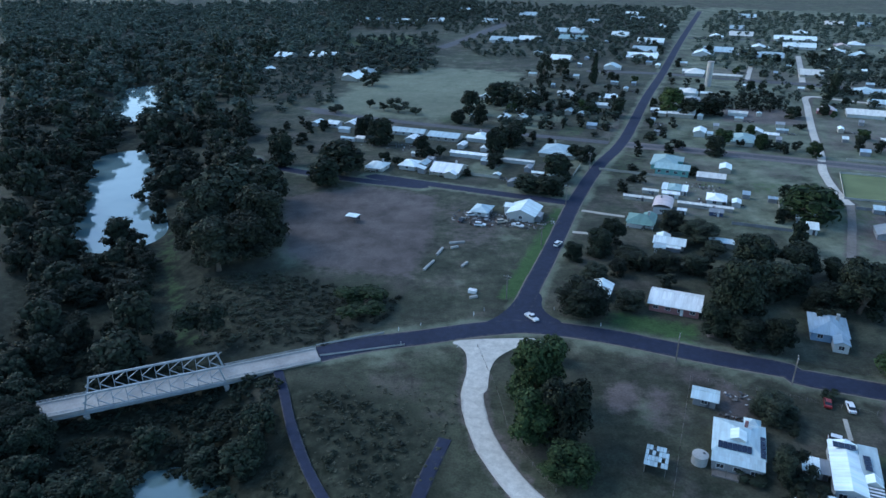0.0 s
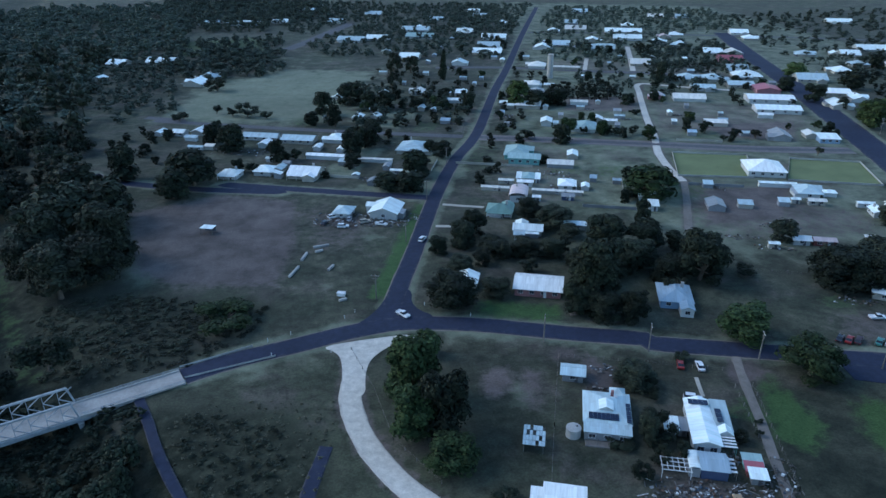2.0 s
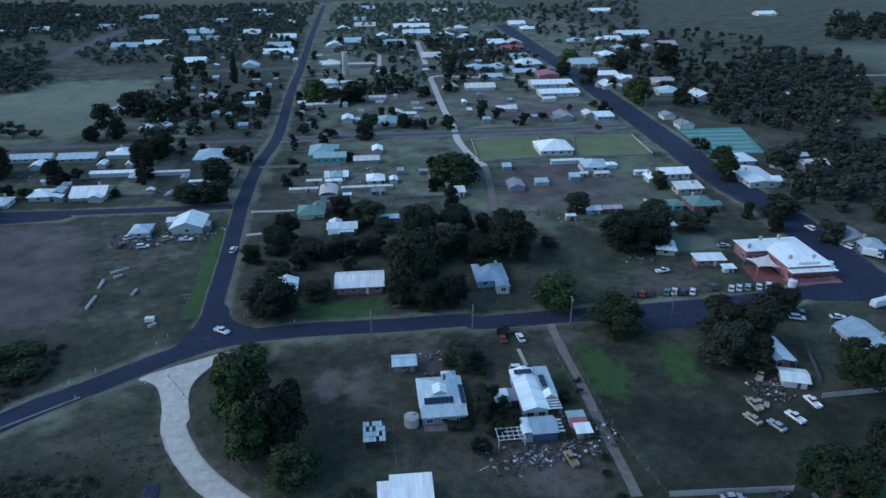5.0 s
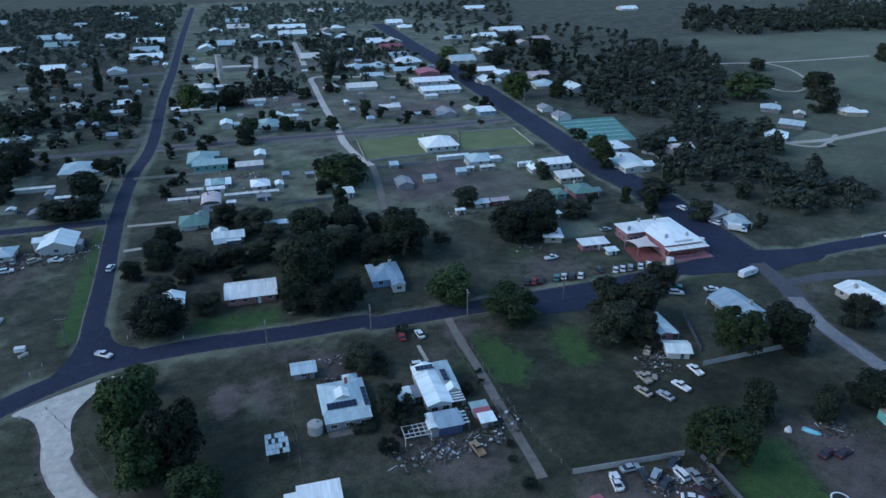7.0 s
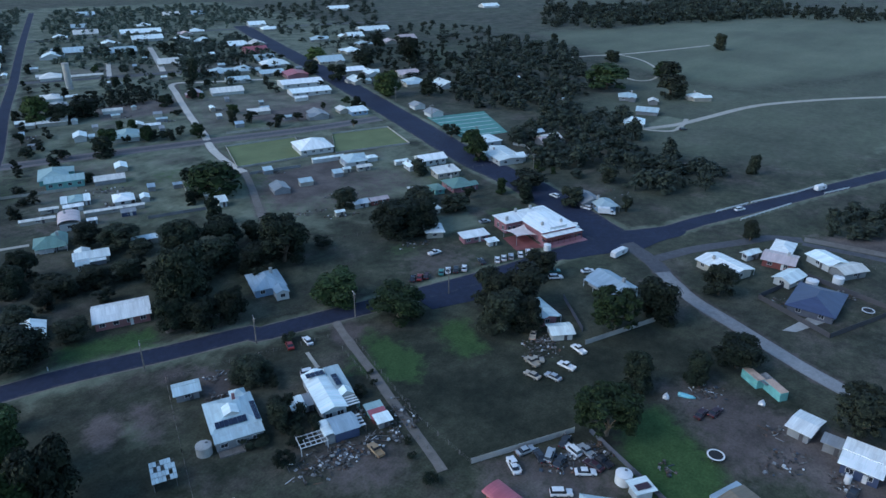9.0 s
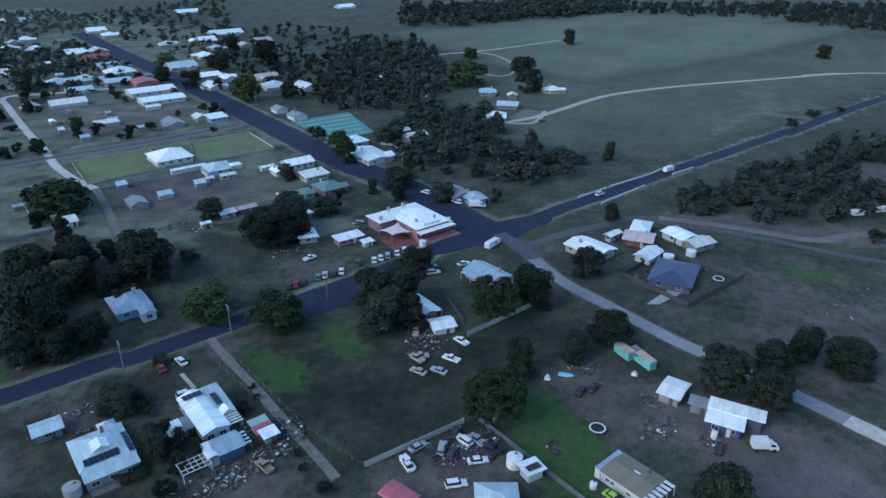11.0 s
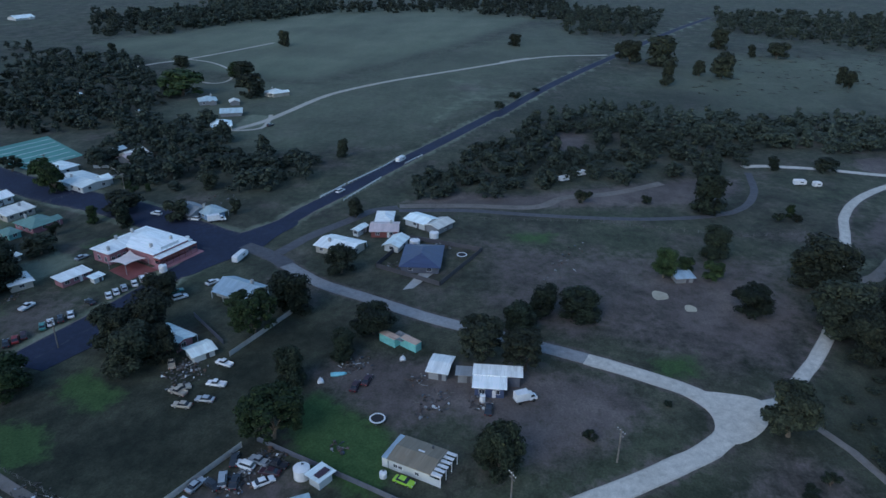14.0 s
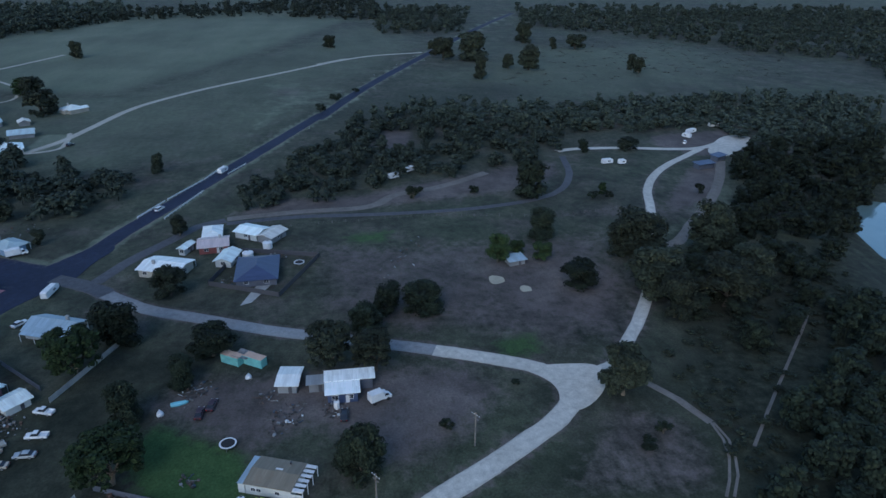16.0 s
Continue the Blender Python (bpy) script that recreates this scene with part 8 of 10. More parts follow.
pole_line([(20.5, 196), (37, 238), (53, 280), (72, 327), (93, 378)], 9)

# yard of the weekender on the corner
def trampoline(x, y, r=1.9):
    e = thing("trampoline", x, y, 0, 0, "round trampoline with a black mat and white rim", "trampoline")
    bm = bmesh.new()
    n = 28
    ri, ro = r * 0.82, r
    vi = [[bm.verts.new((q * math.cos(6.2832 * k / n), q * math.sin(6.2832 * k / n), z)) for k in range(n)] for q, z in ((ri, 0.86), (ro, 0.86), (ro, 0.76), (ri, 0.76))]
    for a, b in zip(vi, vi[1:] + vi[:1]):
        for k in range(n):
            bm.faces.new((a[k], a[(k + 1) % n], b[(k + 1) % n], b[k]))
    bmesh.ops.recalc_face_normals(bm, faces=bm.faces[:])
    part("rim", bm, "plastic_white", e)
    part("mat", drum(ri, 0.79, 0.81, n), "rubber", e)
    for k in range(6):
        a = 6.2832 * k / 6
        part("leg", boxed(r * 0.93 * math.cos(a) - 0.03, r * 0.93 * math.cos(a) + 0.03, r * 0.93 * math.sin(a) - 0.03, r * 0.93 * math.sin(a) + 0.03, 0, 0.77), "steel", e)


trampoline(130.3, 36.0)
trampoline(222.5, 26.5, 1.8)
van_truck(143.2, 1.6, -62, 3.4)
van_truck(240.5, 123.5, -60, 4.6, label="white flatbed truck parked beside the street")


def container(x, y, rot, lab, mat="turquoise"):
    e = thing("shipping_container", x, y, 0, rot, lab, "container")
    part("shell", boxed(-2.9, 2.9, -1.2, 1.2, 0.05, 2.55, 0.04), mat, e)
    for k in range(14):
        for s in (-1, 1):
            part("rib", boxed(-2.7 + k * 0.4, -2.55 + k * 0.4, s * 1.2 - 0.04, s * 1.2 + 0.04, 0.2, 2.4), mat, e)
    part("top_sheet", boxed(-2.9, 2.9, -1.22, 1.22, 2.56, 2.62), "canvas", e)


container(163.9, 40.0, 58, "turquoise shipping container with a faded top")
container(162.3, 33.9, 58, "turquoise shipping container beside another one")
sp = thing("awning", 163.4, 36.8, 0, 58, "sagging grey canvas awning between two containers", "awning")
bm = bmesh.new()
g = [[bm.verts.new((x, y, 2.68 - 0.35 * (1 - (y / 2.0) ** 2))) for y in (-2.0, -1.2, -0.4, 0.4, 1.2, 2.0)] for x in (-2.0, 0.2, 2.6)]
for r, q in zip(g, g[1:]):
    for k in range(5):
        bm.faces.new((r[k], r[k + 1], q[k + 1], q[k]))
part("canvas", bm, "scrap", sp, smooth=True)
for x in (-1.9, 2.5):
    part("post", boxed(x - 0.05, x + 0.05, -0.05, 0.05, -0.1, 2.34), "steel", sp)


def boat(x, y, rot, L=4.2, mat="plastic_blue", lab="upturned turquoise dinghy on the dirt"):
    e = thing("boat", x, y, 0, rot, lab, "boat")
    bm = bmesh.new()
    rings = []
    for k in range(9):
        s = k / 8
        w = 0.85 * math.sin(math.pi * min(1, 0.25 + s * 0.75)) ** 0.7
        x0 = -L / 2 + L * s
        rings.append([bm.verts.new((x0, w * math.cos(a), 0.05 + 0.75 * math.sin(a) * (0.6 + 0.4 * w))) for a in (0, 0.5, 1.05, 1.57, 2.1, 2.64, 3.1416)])
    for a, b in zip(rings, rings[1:]):
        for k in range(6):
            bm.faces.new((a[k], a[k + 1], b[k + 1], b[k]))
        bm.faces.new((a[0], b[0], b[6], a[6]))
    bm.faces.new(rings[0])
    bm.faces.new(rings[-1][::-1])
    bmesh.ops.recalc_face_normals(bm, faces=bm.faces[:])
    part("hull", bm, mat, e, smooth=True)
    part("keel", boxed(-L * 0.45, L * 0.35, -0.04, 0.04, 0.7, 0.82), mat, e)


boat(147.0, 49.9, -75)
boat(143.6, 53.7, 20, 2.4, "plastic_white", "small white upturned dinghy on the dirt")
boat(156.6, 35.0, 10, 2.2, "plastic_white", "small white upturned hull on the dirt")
tank(110.3, 47.6, 1.75, 2.4, "plastic_white", "white poly water tank in the car yard")
tank(229.8, 44.5, 1.9, 2.0, "plastic_white", "white poly water tank beside the dark fence")
tank(237.5, 38.6, 1.7, 2.1, "plastic_white", "white poly water tank beside the sheds")
for x, y, rot, L in ((309.7, -10.4, 125, 5.4), (318.5, -18.0, 125, 6.0), (321.1, -116.2, -80, 5.6), (319.5, -123.1, -78, 3.6), (371.6, -182.7, -60, 7.4), (362.6, -176.2, 30, 5.0), (383.4, -202.4, -85, 6.6), (243, 138.5, 60, 4.6)):
    caravan(x, y, rot, L)
caravan(327, 68.5, GRID, 6.0, label="white caravan on the highway shoulder")
caravan(208.8, 102.0, -6, 7.7, label="long white caravan parked at the road corner")
building(310.0, -160.8, -75, 9, 4, 2.6, "skillion", 0.3, "darkwall", "roof_navy", "shed", "dark open picnic shelter with a dark roof", "shelter", wins=(0, 0), door=False)
building(321.6, -173.9, -60, 7, 4, 2.6, "skillion", 0.3, "darkwall", "roof_navy", "shed", "second dark picnic shelter with a dark roof", "shelter", wins=(0, 0), door=False)


def hut(x, y):
    e = thing("field_shelter", x, y, 0, GRID, "small white-roofed stock shelter in a bare paddock", "shelter")
    part("roof", boxed(-2.6, 2.6, -1.9, 1.9, 2.5, 2.64), "roof_white", e)
    for x0 in (-2.3, 2.3):
        for y0 in (-1.6, 1.6):
            part("post", boxed(x0 - 0.08, x0 + 0.08, y0 - 0.08, y0 + 0.08, -0.1, 2.5), "timber", e)
    part("back_panel", boxed(-2.3, 2.3, 1.55, 1.65, 0.3, 2.2), "darkwall", e)


hut(-36.5, 263.0)
for k, (x, y, r) in enumerate(((203.4, -38.4, 4.2), (196.1, -46.4, 3.0))):
    patch("sand_patch", "sand", [(x + 0.7 * r * (1 + 0.15 * math.sin(3 * a + k)) * math.cos(a), y + 0.7 * r * (1 + 0.15 * math.cos(2 * a)) * math.sin(a)) for a in np.linspace(0, 6.0, 20)], 0.05, "pale sand patch on bare dirt", "sand")


def slab_block(x, y, rot, L, w=0.8, h=0.7, mat="concrete", lab="pale concrete block lying in grass"):
    e = thing("concrete_block", x, y, 0, rot, lab, "block")
    part("block", boxed(-L / 2, L / 2, -w / 2, w / 2, -0.05, h, 0.05), mat, e)


for x, y, rot, L in ((-1.0, 232.5, 70, 6.5), (-4.8, 221.0, 65, 8.0), (5.5, 240.4, 10, 6.0), (4.5, 236.2, 20, 3.0), (7.8, 221.5, 60, 4.0), (10.0, 197.5, 20, 2.6)):
    slab_block(x, y, rot, L)

# scrap and clutter
for k, (x, y, rx, ry, n) in enumerate(((77, 97.5, 3.5, 4.5, 80), (84, 95, 6, 4, 45), (90, 94, 2.5, 4, 30), (88, 106, 3, 4, 30), (105, 61, 4, 3, 45), (115, 56, 3.0, 4, 40), (20, 262, 12, 8, 150),
                                       (34, 258, 8, 5, 60), (12, 268, 8, 5, 60), (143, 88, 4, 6, 40), (136, 88, 3, 3, 30), (150, 46, 6, 5, 18), (138, 24, 7, 4, 40), (140, 13, 3, 4, 30), (147, 29, 3, 3, 22), (71, 136, 4, 3, 25),
                                       (168, 162, 8, 3, 25), (212, 46, 6, 5, 20), (160, 215, 14, 3, 40), (118, 300, 12, 6, 60), (-30, 372, 26, 8, 120), (230, 34, 3, 4, 20), (262, 130, 12, 8, 20), (222, -8, 22, 6, 22))):
    junk(40 + k, x, y, rx, ry, n, GRID)


def brown_cottage():
    """A low white cottage with a brown roof, a blue lean-to end and a slatted pergola end."""
    e = thing("cottage", 117.2, 23.9, 0, -109.5, "white boarded cottage with a low brown roof and slatted pergola", "cottage")
    block(e, -5.3, 4.6, -3.9, 3.9, 2.8, "gable", 0.55, "whitewall", "roof_brown", 0.3)
    block(e, -6.9, -5.5, -3.9, 3.9, 2.5, "skillion", 0.2, "whitewall", "roof_blue", 0.1)
    for k in range(6):
        part("pergola_slat", boxed(4.9, 7.2, -3.9 + k * 1.38, -3.1 + k * 1.38, 2.75, 2.85), "frame", e)
    for y in (-3.9, 3.9):
        part("pergola_beam", boxed(4.7, 7.2, y - 0.08, y + 0.08, 2.5, 2.72), "frame", e)
    for y in (-3.9, -1.3, 1.3, 3.9):
        part("post", boxed(7.0, 7.15, y - 0.07, y + 0.07, -0.1, 2.72), "frame", e)
    part("screen_wall", boxed(4.6, 7.1, -3.95, -3.88, 0.0, 1.9), "whitewall", e)
    for x in (-3.6, -2.4, 1.6):
        window(e, x, -3.93, 1.0, 0, 0.9, 0.8)
    for x in (-3, 0.5, 3):
        window(e, x, 3.93, 1.0, 180, 1.2, 1.0)
    part("skylight", boxed(-0.6, 0.9, 0.6, 1.0, 3.22, 3.34), "frame", e)
    part("vent", boxed(1.5, 1.9, 2.8, 3.2, 2.9, 3.5), "darktrim", e)
    tank(112.6, 30.8, 0.8, 1.2, "plastic_white", "small white water tub beside the cottage")


brown_cottage()


def open_shed():
    """Open tin shed whose roof has lost some sheets."""
    e = thing("shed", 47.2, 119.8, 0, GRID, "open tin shed with gaps in its patched roof", "shed")
    for x in (-2.2, 2.2):
        for y in (-2.8, 0, 2.8):
            part("post", boxed(x - 0.07, x + 0.07, y - 0.07, y + 0.07, -0.1, 2.5), "timber", e)
    for k in range(7):
        for j in range(4):
            if (k, j) not in ((2, 3), (5, 1), (1, 2), (4, 0), (3, 2), (6, 3)):
                x0, y0 = -2.5 + k * 0.72, -3.3 + j * 1.65
                part("roof_sheet", boxed(x0 + 0.02, x0 + 0.70, y0, y0 + 1.62, 2.5 + 0.1 * j, 2.56 + 0.1 * j), "roof_zinc", e)
    for j in range(5):
        part("rafter", boxed(-2.4, 2.4, -3.1 + j * 1.5, -3.0 + j * 1.5, 2.38, 2.5), "timber", e)
    part("back_wall", boxed(-2.3, 2.3, 2.75, 2.83, 0, 2.4), "greywall", e)
    part("side_wall", boxed(-2.3, -2.22, -2.8, 2.75, 0, 2.4), "greywall", e)


open_shed()
building(152.0, 24.2, -95.9, 4.6, 7.2, 2.7, "gable", 0.5, "greywall", "roof_bright", "shed", "white-roofed shed with open gable front", "shed", wins=(0, 0))
building(149.7, 9.3, -88, 11.2, 3.2, 3.5, "skillion", 0.2, "darkwall", "roof_bright", "carport", "long white-roofed carport beside the trees", "carport", wins=(0, 0), door=False)
building(144.9, 11.0, -88, 7.2, 3.6, 3.1, "skillion", 0.2, "navywall", "roof_bright", "shed", "navy sheet shed with a white roof", "shed", wins=(2, 0))
building(149.5, 17.2, -88, 4.2, 2.6, 2.7, "skillion", 0.2, "greywall", "roof_grey", "shed", "grey lean-to beside the carport", "shed", wins=(0, 0))
tank(141.0, 12.4, 0.7, 2.0, "plastic_white", "small white water tank beside the navy shed")
laundry = building(109.2, 43.2, 60, 3.0, 3.6, 2.6, "skillion", 0.2, "whitewall", "roof_white", "shed", "white laundry shed with a maroon panel", "shed", wins=(0, 0))
part("roof_panel", boxed(-1.3, 0.3, -1.6, 1.6, 2.86, 2.94), "car_maroon", laundry, "maroon roof panel")
building(97.5, 45.5, -60, 7.5, 7.0, 3.0, "hip", 1.3, "greywall", "roof_zinc", "house", "zinc-roofed house beside the car yard", "house", wins=(2, 1))
building(88.5, 62.5, -98, 6.0, 3.6, 2.6, "barrel", 0.6, "redwall", "roof_red", "shed", "long red corrugated shed", "shed", wins=(0, 0))

for x, y, rot, kind, paint in ((12, 268, 20, "wagon", "car_white"), (18, 264, 80, "sedan", "car_silver"), (24, 260, 10, "wagon", "car_tan"), (30, 256, -30, "ute", "car_white"), (8, 262, 60, "sedan", "car_dark"), (27, 267, 100, "ute", "car_silver"), (15, 257, -10, "wagon", "car_white")):
    car(kind, paint, x, y, rot)
junk(91, 14, 263, 11, 7, 110, GRID)
junk(92, 40, 262, 9, 4, 40, GRID)


SITES.extend([(208, 292, 26), (248, 275, 26), (312, 255, 30), (at(140, 200)[0], at(140, 200)[1], 20)])
# small outbuildings, tanks and fences behind the town houses
rs = random.Random(77)
SPOTS = ([(u, v) for u in (-135, -110, -85, -60, -35) for v in (300, 322, 405, 430, 455, 520, 548)] + [(u, v) for u in (8, 30, 52, 74, 96) for v in (292, 310, 385, 410, 432, 455, 475, 560, 590, 620, 660, 700)]
         + [(u, v) for u in (-110, -70, -30) for v in (600, 640, 690, 740)] + [(u, v) for u in (150, 172) for v in (250, 268, 300, 330, 480, 520, 560, 600)])
for u, v in SPOTS:
    u, v = u + rs.uniform(-9, 9), v + rs.uniform(-7, 7)
    x, y = at(u, v)
    w, d = rs.uniform(2.6, 6.5), rs.uniform(2.4, 3.8)
    top = rs.choice(("roof_white", "roof_zinc", "roof_blue", "roof_grey", "roof_zinc"))
    if rs.random() > 0.72 or not off_roads(x, y, 5) or any(math.hypot(x - q[0], y - q[1]) < q[2] + 2 for q in SITES):
        continue
    building(x, y, GRID + rs.choice((0, 0, 90)), w, d, rs.uniform(1.9, 2.4), rs.choice(("skillion", "gable")), None, rs.choice(("greywall", "greywall", "cream")), top, "shed",
             "small back-yard shed with a " + {"roof_white": "white", "roof_zinc": "zinc", "roof_blue": "pale blue", "roof_grey": "grey"}[top] + " roof", "shed", wins=(0, 0), eave=0.2, door=False)
    if rs.random() < 0.35:
        junk(300 + int(abs(u) + v), x + 4, y - 3, 4, 3, 22, GRID, "small heap of boards and sheet metal in a back yard")
for x, y, w, d, top in ((312.8, 200.2, 11, 8, "roof_cream"), (318.0, 211.5, 6, 5, "roof_white"), (429.1, 306.8, 6, 5, "roof_white"), (395.4, 242.0, 6, 4.5, "roof_zinc")):
    building(x, y, GRID, w, d, 2.5, "gable", None, "cream", top, "cottage", "small pale cottage half hidden among the gums", "house", wins=(2, 0), eave=0.3)
# garden trees in groups between the houses
for u0, u1, v0, v1, n in ((-150, -12, 292, 345, 5), (-150, -12, 395, 560, 20), (8, 105, 285, 345, 2), (8, 105, 378, 500, 15), (115, 195, 225, 345, 4), (115, 180, 375, 600, 14), (8, 105, 520, 720, 22), (-120, -15, 590, 760, 16)):
    for k in range(n):
        cu, cv = rs.uniform(u0, u1), rs.uniform(v0, v1)
        leaf = rs.choice(("leaf_dark", "leaf_gum", "leaf_dark", "leaf_green"))
        for j in range(rs.randint(1, 4)):
            x, y = at(cu + rs.gauss(0, 4.5), cv + rs.gauss(0, 4))
            h = rs.uniform(3.5, 8)
            if off_roads(x, y, 3.5) and not any(math.hypot(x - q[0], y - q[1]) < q[2] + 0.5 for q in SITES):
                plant(rs.choice(("round", "round", "gum", "bush")), leaf, x, y, h, h * rs.uniform(0.8, 1.15))
for u0, v0, u1, v1 in ((-50, 332, -12, 332), (-118, 302, -92, 302), (12, 282, 34, 282), (60, 318, 84, 318), (30, 300, 30, 318), (-60, 318, -60, 335), (64, 392, 88, 392)):
    fence([at(u0, v0), at(u1, v1)], 1.3, "sheet", 4.0, rs.choice(("greywall", "cream")), "pale back-yard sheet fence")

# clutter in the near yards
junk(401, 70.8, 98.9, 7, 5, 70, GRID, "heap of pale scrap, tubs and timber behind the house")
junk(402, 96.2, 98.4, 4, 7, 45, GRID, "line of scrap metal along the dirt drive")
junk(403, 119.8, 42.3, 3, 2, 14, 10, "blue plastic scraps on the lawn")
junk(404, 110.0, 58.6, 8, 4, 60, GRID, "wreck parts and drums along the yard fence")
junk(405, 143.9, 90.9, 6, 4, 50, GRID, "parts and boards beside the old cars")
junk(406, 74.7, 144.1, 4, 3, 26, GRID, "chairs and boxes on bare dirt beside the house")
junk(407, 168.5, 203.2, 9, 3, 40, GRID, "pale boards and sheets along a back fence")
junk(408, 152.2, 47.0, 5, 3, 26, GRID, "scrap and timber beside the containers")
car("ute", "car_tan", 144.7, 94.2, 30)
junk(409, 119.6, 280.3, 10, 4, 80, GRID, "white goods, tubs and scrap in a back yard")
junk(410, 183.3, 219.5, 8, 4, 40, GRID, "boards and drums beside the grey shed")
building(42.6, 102.1, GRID, 3.0, 3.4, 2.2, "skillion", 0.3, "whitewall", "roof_bright", "shed", "small white lean-to beside the white shed", "shed", wins=(0, 0), door=False)
patchbox = thing("crate", 9.8, 200.9, 0, GRID, "white box trailer bin standing in the grass", "bin")
part("bin", boxed(-1.3, 1.3, -0.8, 0.8, 0.0, 1.1, 0.05), "plastic_white", patchbox)
part("lid", boxed(-1.35, 1.35, -0.85, 0.85, 1.1, 1.18), "frame", patchbox)
for k, (x, y) in enumerate(((102.0, 115.5), (99.4, 111.4), (89.2, 89.8), (86.4, 85.7))):
    plant("bush", "leaf_dark", x, y, 1.6 + 0.3 * (k % 2), 2.4)

# ---------------------------------------------------------------- parked cars
car("ute", "car_white", 98.8, 67.4, 58)
car("wagon", "car_silver", 106.4, 63.3, 20)
car("wagon", "car_white", 111.2, 60.5, 75)
car("ute", "car_silver", 112.8, 57.8, 70)
car("sedan", "car_white", 107.1, 54.7, -50)
car("wagon", "car_white", 98.6, 55.3, -48)
car("sedan", "car_dark", 104.8, 64.9, 60)
car("sedan", "car_dark", 106.2, 60.6, 10)
car("ute", "car_dark", 112.4, 53.8, 80)
car("sedan", "car_silver", 104.2, 68.1, -20)
car("sedan", "car_maroon", 110.0, 54.5, 85)
car("sedan", "car_dark", 112.5, 63.3, 15)
car("sedan", "car_white", 176.8, 131.3, 38)
car("sedan", "car_white", 179.4, 130.4, 38)
car("wagon", "car_silver", 182.1, 129.3, 38)
car("sedan", "car_white", 185.6, 127.8, 38)
car("wagon", "car_white", 188.9, 126.9, 38)
car("sedan", "car_dark", 147.3, 143.5, 38)
car("sedan", "car_red", 149.4, 142.3, 38)
car("wagon", "car_maroon", 151.7, 141.4, 38)
car("sedan", "car_green", 156.9, 139.5, 38)
car("sedan", "car_white", 159.3, 138.6, 40)
car("wagon", "car_dark", 161.6, 137.1, 38)
car("sedan", "car_white", 164.3, 135.7, 38)
car("sedan", "car_dark", 172.3, 134.6, 58)
car("ute", "car_white", 166.6, 151.3, -12)
car("wagon", "car_white", 179.1, 109.0, -42)
car("sedan", "car_green", 182.5, 112.1, -42)
car("sedan", "car_white", 190.1, 103.5, -32)
car("sedan", "car_silver", 200.9, 155.9, -22)
car("wagon", "car_white", 242.9, 151.0, 78)
car("wagon", "car_white", 239.8, 133.8, 88)
car("ute", "car_tan", 134.6, 86.6, -52)
car("ute", "car_white", 137.9, 78.8, 88)
car("sedan", "car_silver", 131.6, 78.9, 88)
car("sedan", "car_tan", 128.7, 83.3, 88)
car("ute", "car_white", 146.8, 80.6, 73)
car("sedan", "car_white", 98.3, 67.1, 58)
car("sedan", "car_red", 96.0, 141.4, 66)
car("sedan", "car_white", 100.7, 139.4, 73)
car("wagon", "car_white", 91.5, 127.1, -27)
car("sedan", "car_lime", 111.3, 26.1, -110)
car("ute", "car_yellow", 82.4, 92.9, 78)
car("sedan", "car_maroon", 145.0, 42.0, -7)
car("sedan", "car_maroon", 142.1, 44.3, -2)
car("wagon", "car_white", 351.9, -170.2, -32)
car("sedan", "car_dark", 137.6, 10.6, -2)
car("ute", "car_white", 27.2, 183.8, -57)
car("wagon", "car_white", 43.3, 238.0, 56)
car("wagon", "car_white", 279.8, 86.0, -22)
car("wagon", "car_dark", 381.2, 155.4, -22)
car("sedan", "car_white", 189.5, 97.3, -22)
car("ute", "car_tan", 133.4, 86.7, 73)

# ---------------------------------------------------------------- single trees and bushes
plant("round", "leaf_dark", 152.2, 270.6, 10.8, 19.2)
plant("round", "leaf_dark", 129.9, 232.7, 11.6, 8.2)
plant("round", "leaf_dark", 63.0, 237.1, 11.4, 10.8)
plant("round", "leaf_dark", 56.7, 230.4, 9.4, 12.8)
plant("round", "leaf_dark", 46.8, 224.7, 7.5, 8.9)
plant("round", "leaf_dark", 106.4, 214.4, 13.5, 18.1)
plant("round", "leaf_dark", 92.1, 195.2, 13.6, 17.2)
plant("round", "leaf_dark", 110.2, 198.7, 11.4, 20.2)
plant("round", "leaf_dark", 131.6, 209.2, 7.7, 9.7)
plant("round", "leaf_dark", 133.2, 192.4, 13.4, 14.3)
plant("round", "leaf_dark", 117.8, 188.9, 8.7, 14.4)
plant("round", "leaf_dark", 42.8, 187.9, 11.1, 19.7)
plant("round", "leaf_dark", 79.4, 174.0, 11.5, 9.8)
plant("round", "leaf_dark", 85.9, 169.4, 9.1, 13.7)
plant("round", "leaf_dark", 94.3, 165.7, 10.7, 11.1)
plant("round", "leaf_dark", 89.7, 185.5, 9.2, 12.5)
plant("round", "leaf_dark", 171.3, 173.9, 13.4, 23.9)
plant("round", "leaf_dark", 343.2, 406.7, 13.7, 17.1)
plant("round", "leaf_dark", 345.2, 440.0, 10.5, 15.4)
plant("round", "leaf_gum", 88.4, 249.5, 9.2, 12.8)
plant("round", "leaf_gum", 96.1, 239.6, 9.2, 16.3)
plant("round", "leaf_gum", 98.4, 228.7, 5.8, 10.2)
plant("round", "leaf_gum", 65.9, 220.3, 7.7, 13.7)
plant("round", "leaf_gum", 77.1, 215.6, 7.7, 13.6)
plant("round", "leaf_gum", 85.8, 212.9, 8.0, 11.4)
plant("round", "leaf_gum", 51.4, 209.5, 6.1, 10.8)
plant("round", "leaf_gum", 58.6, 190.4, 6.6, 11.2)
plant("round", "leaf_gum", 60.0, 213.2, 6.0, 7.7)
plant("round", "leaf_gum", 199.5, 189.8, 7.5, 13.3)
plant("round", "leaf_gum", 202.4, 172.2, 7.5, 12.6)
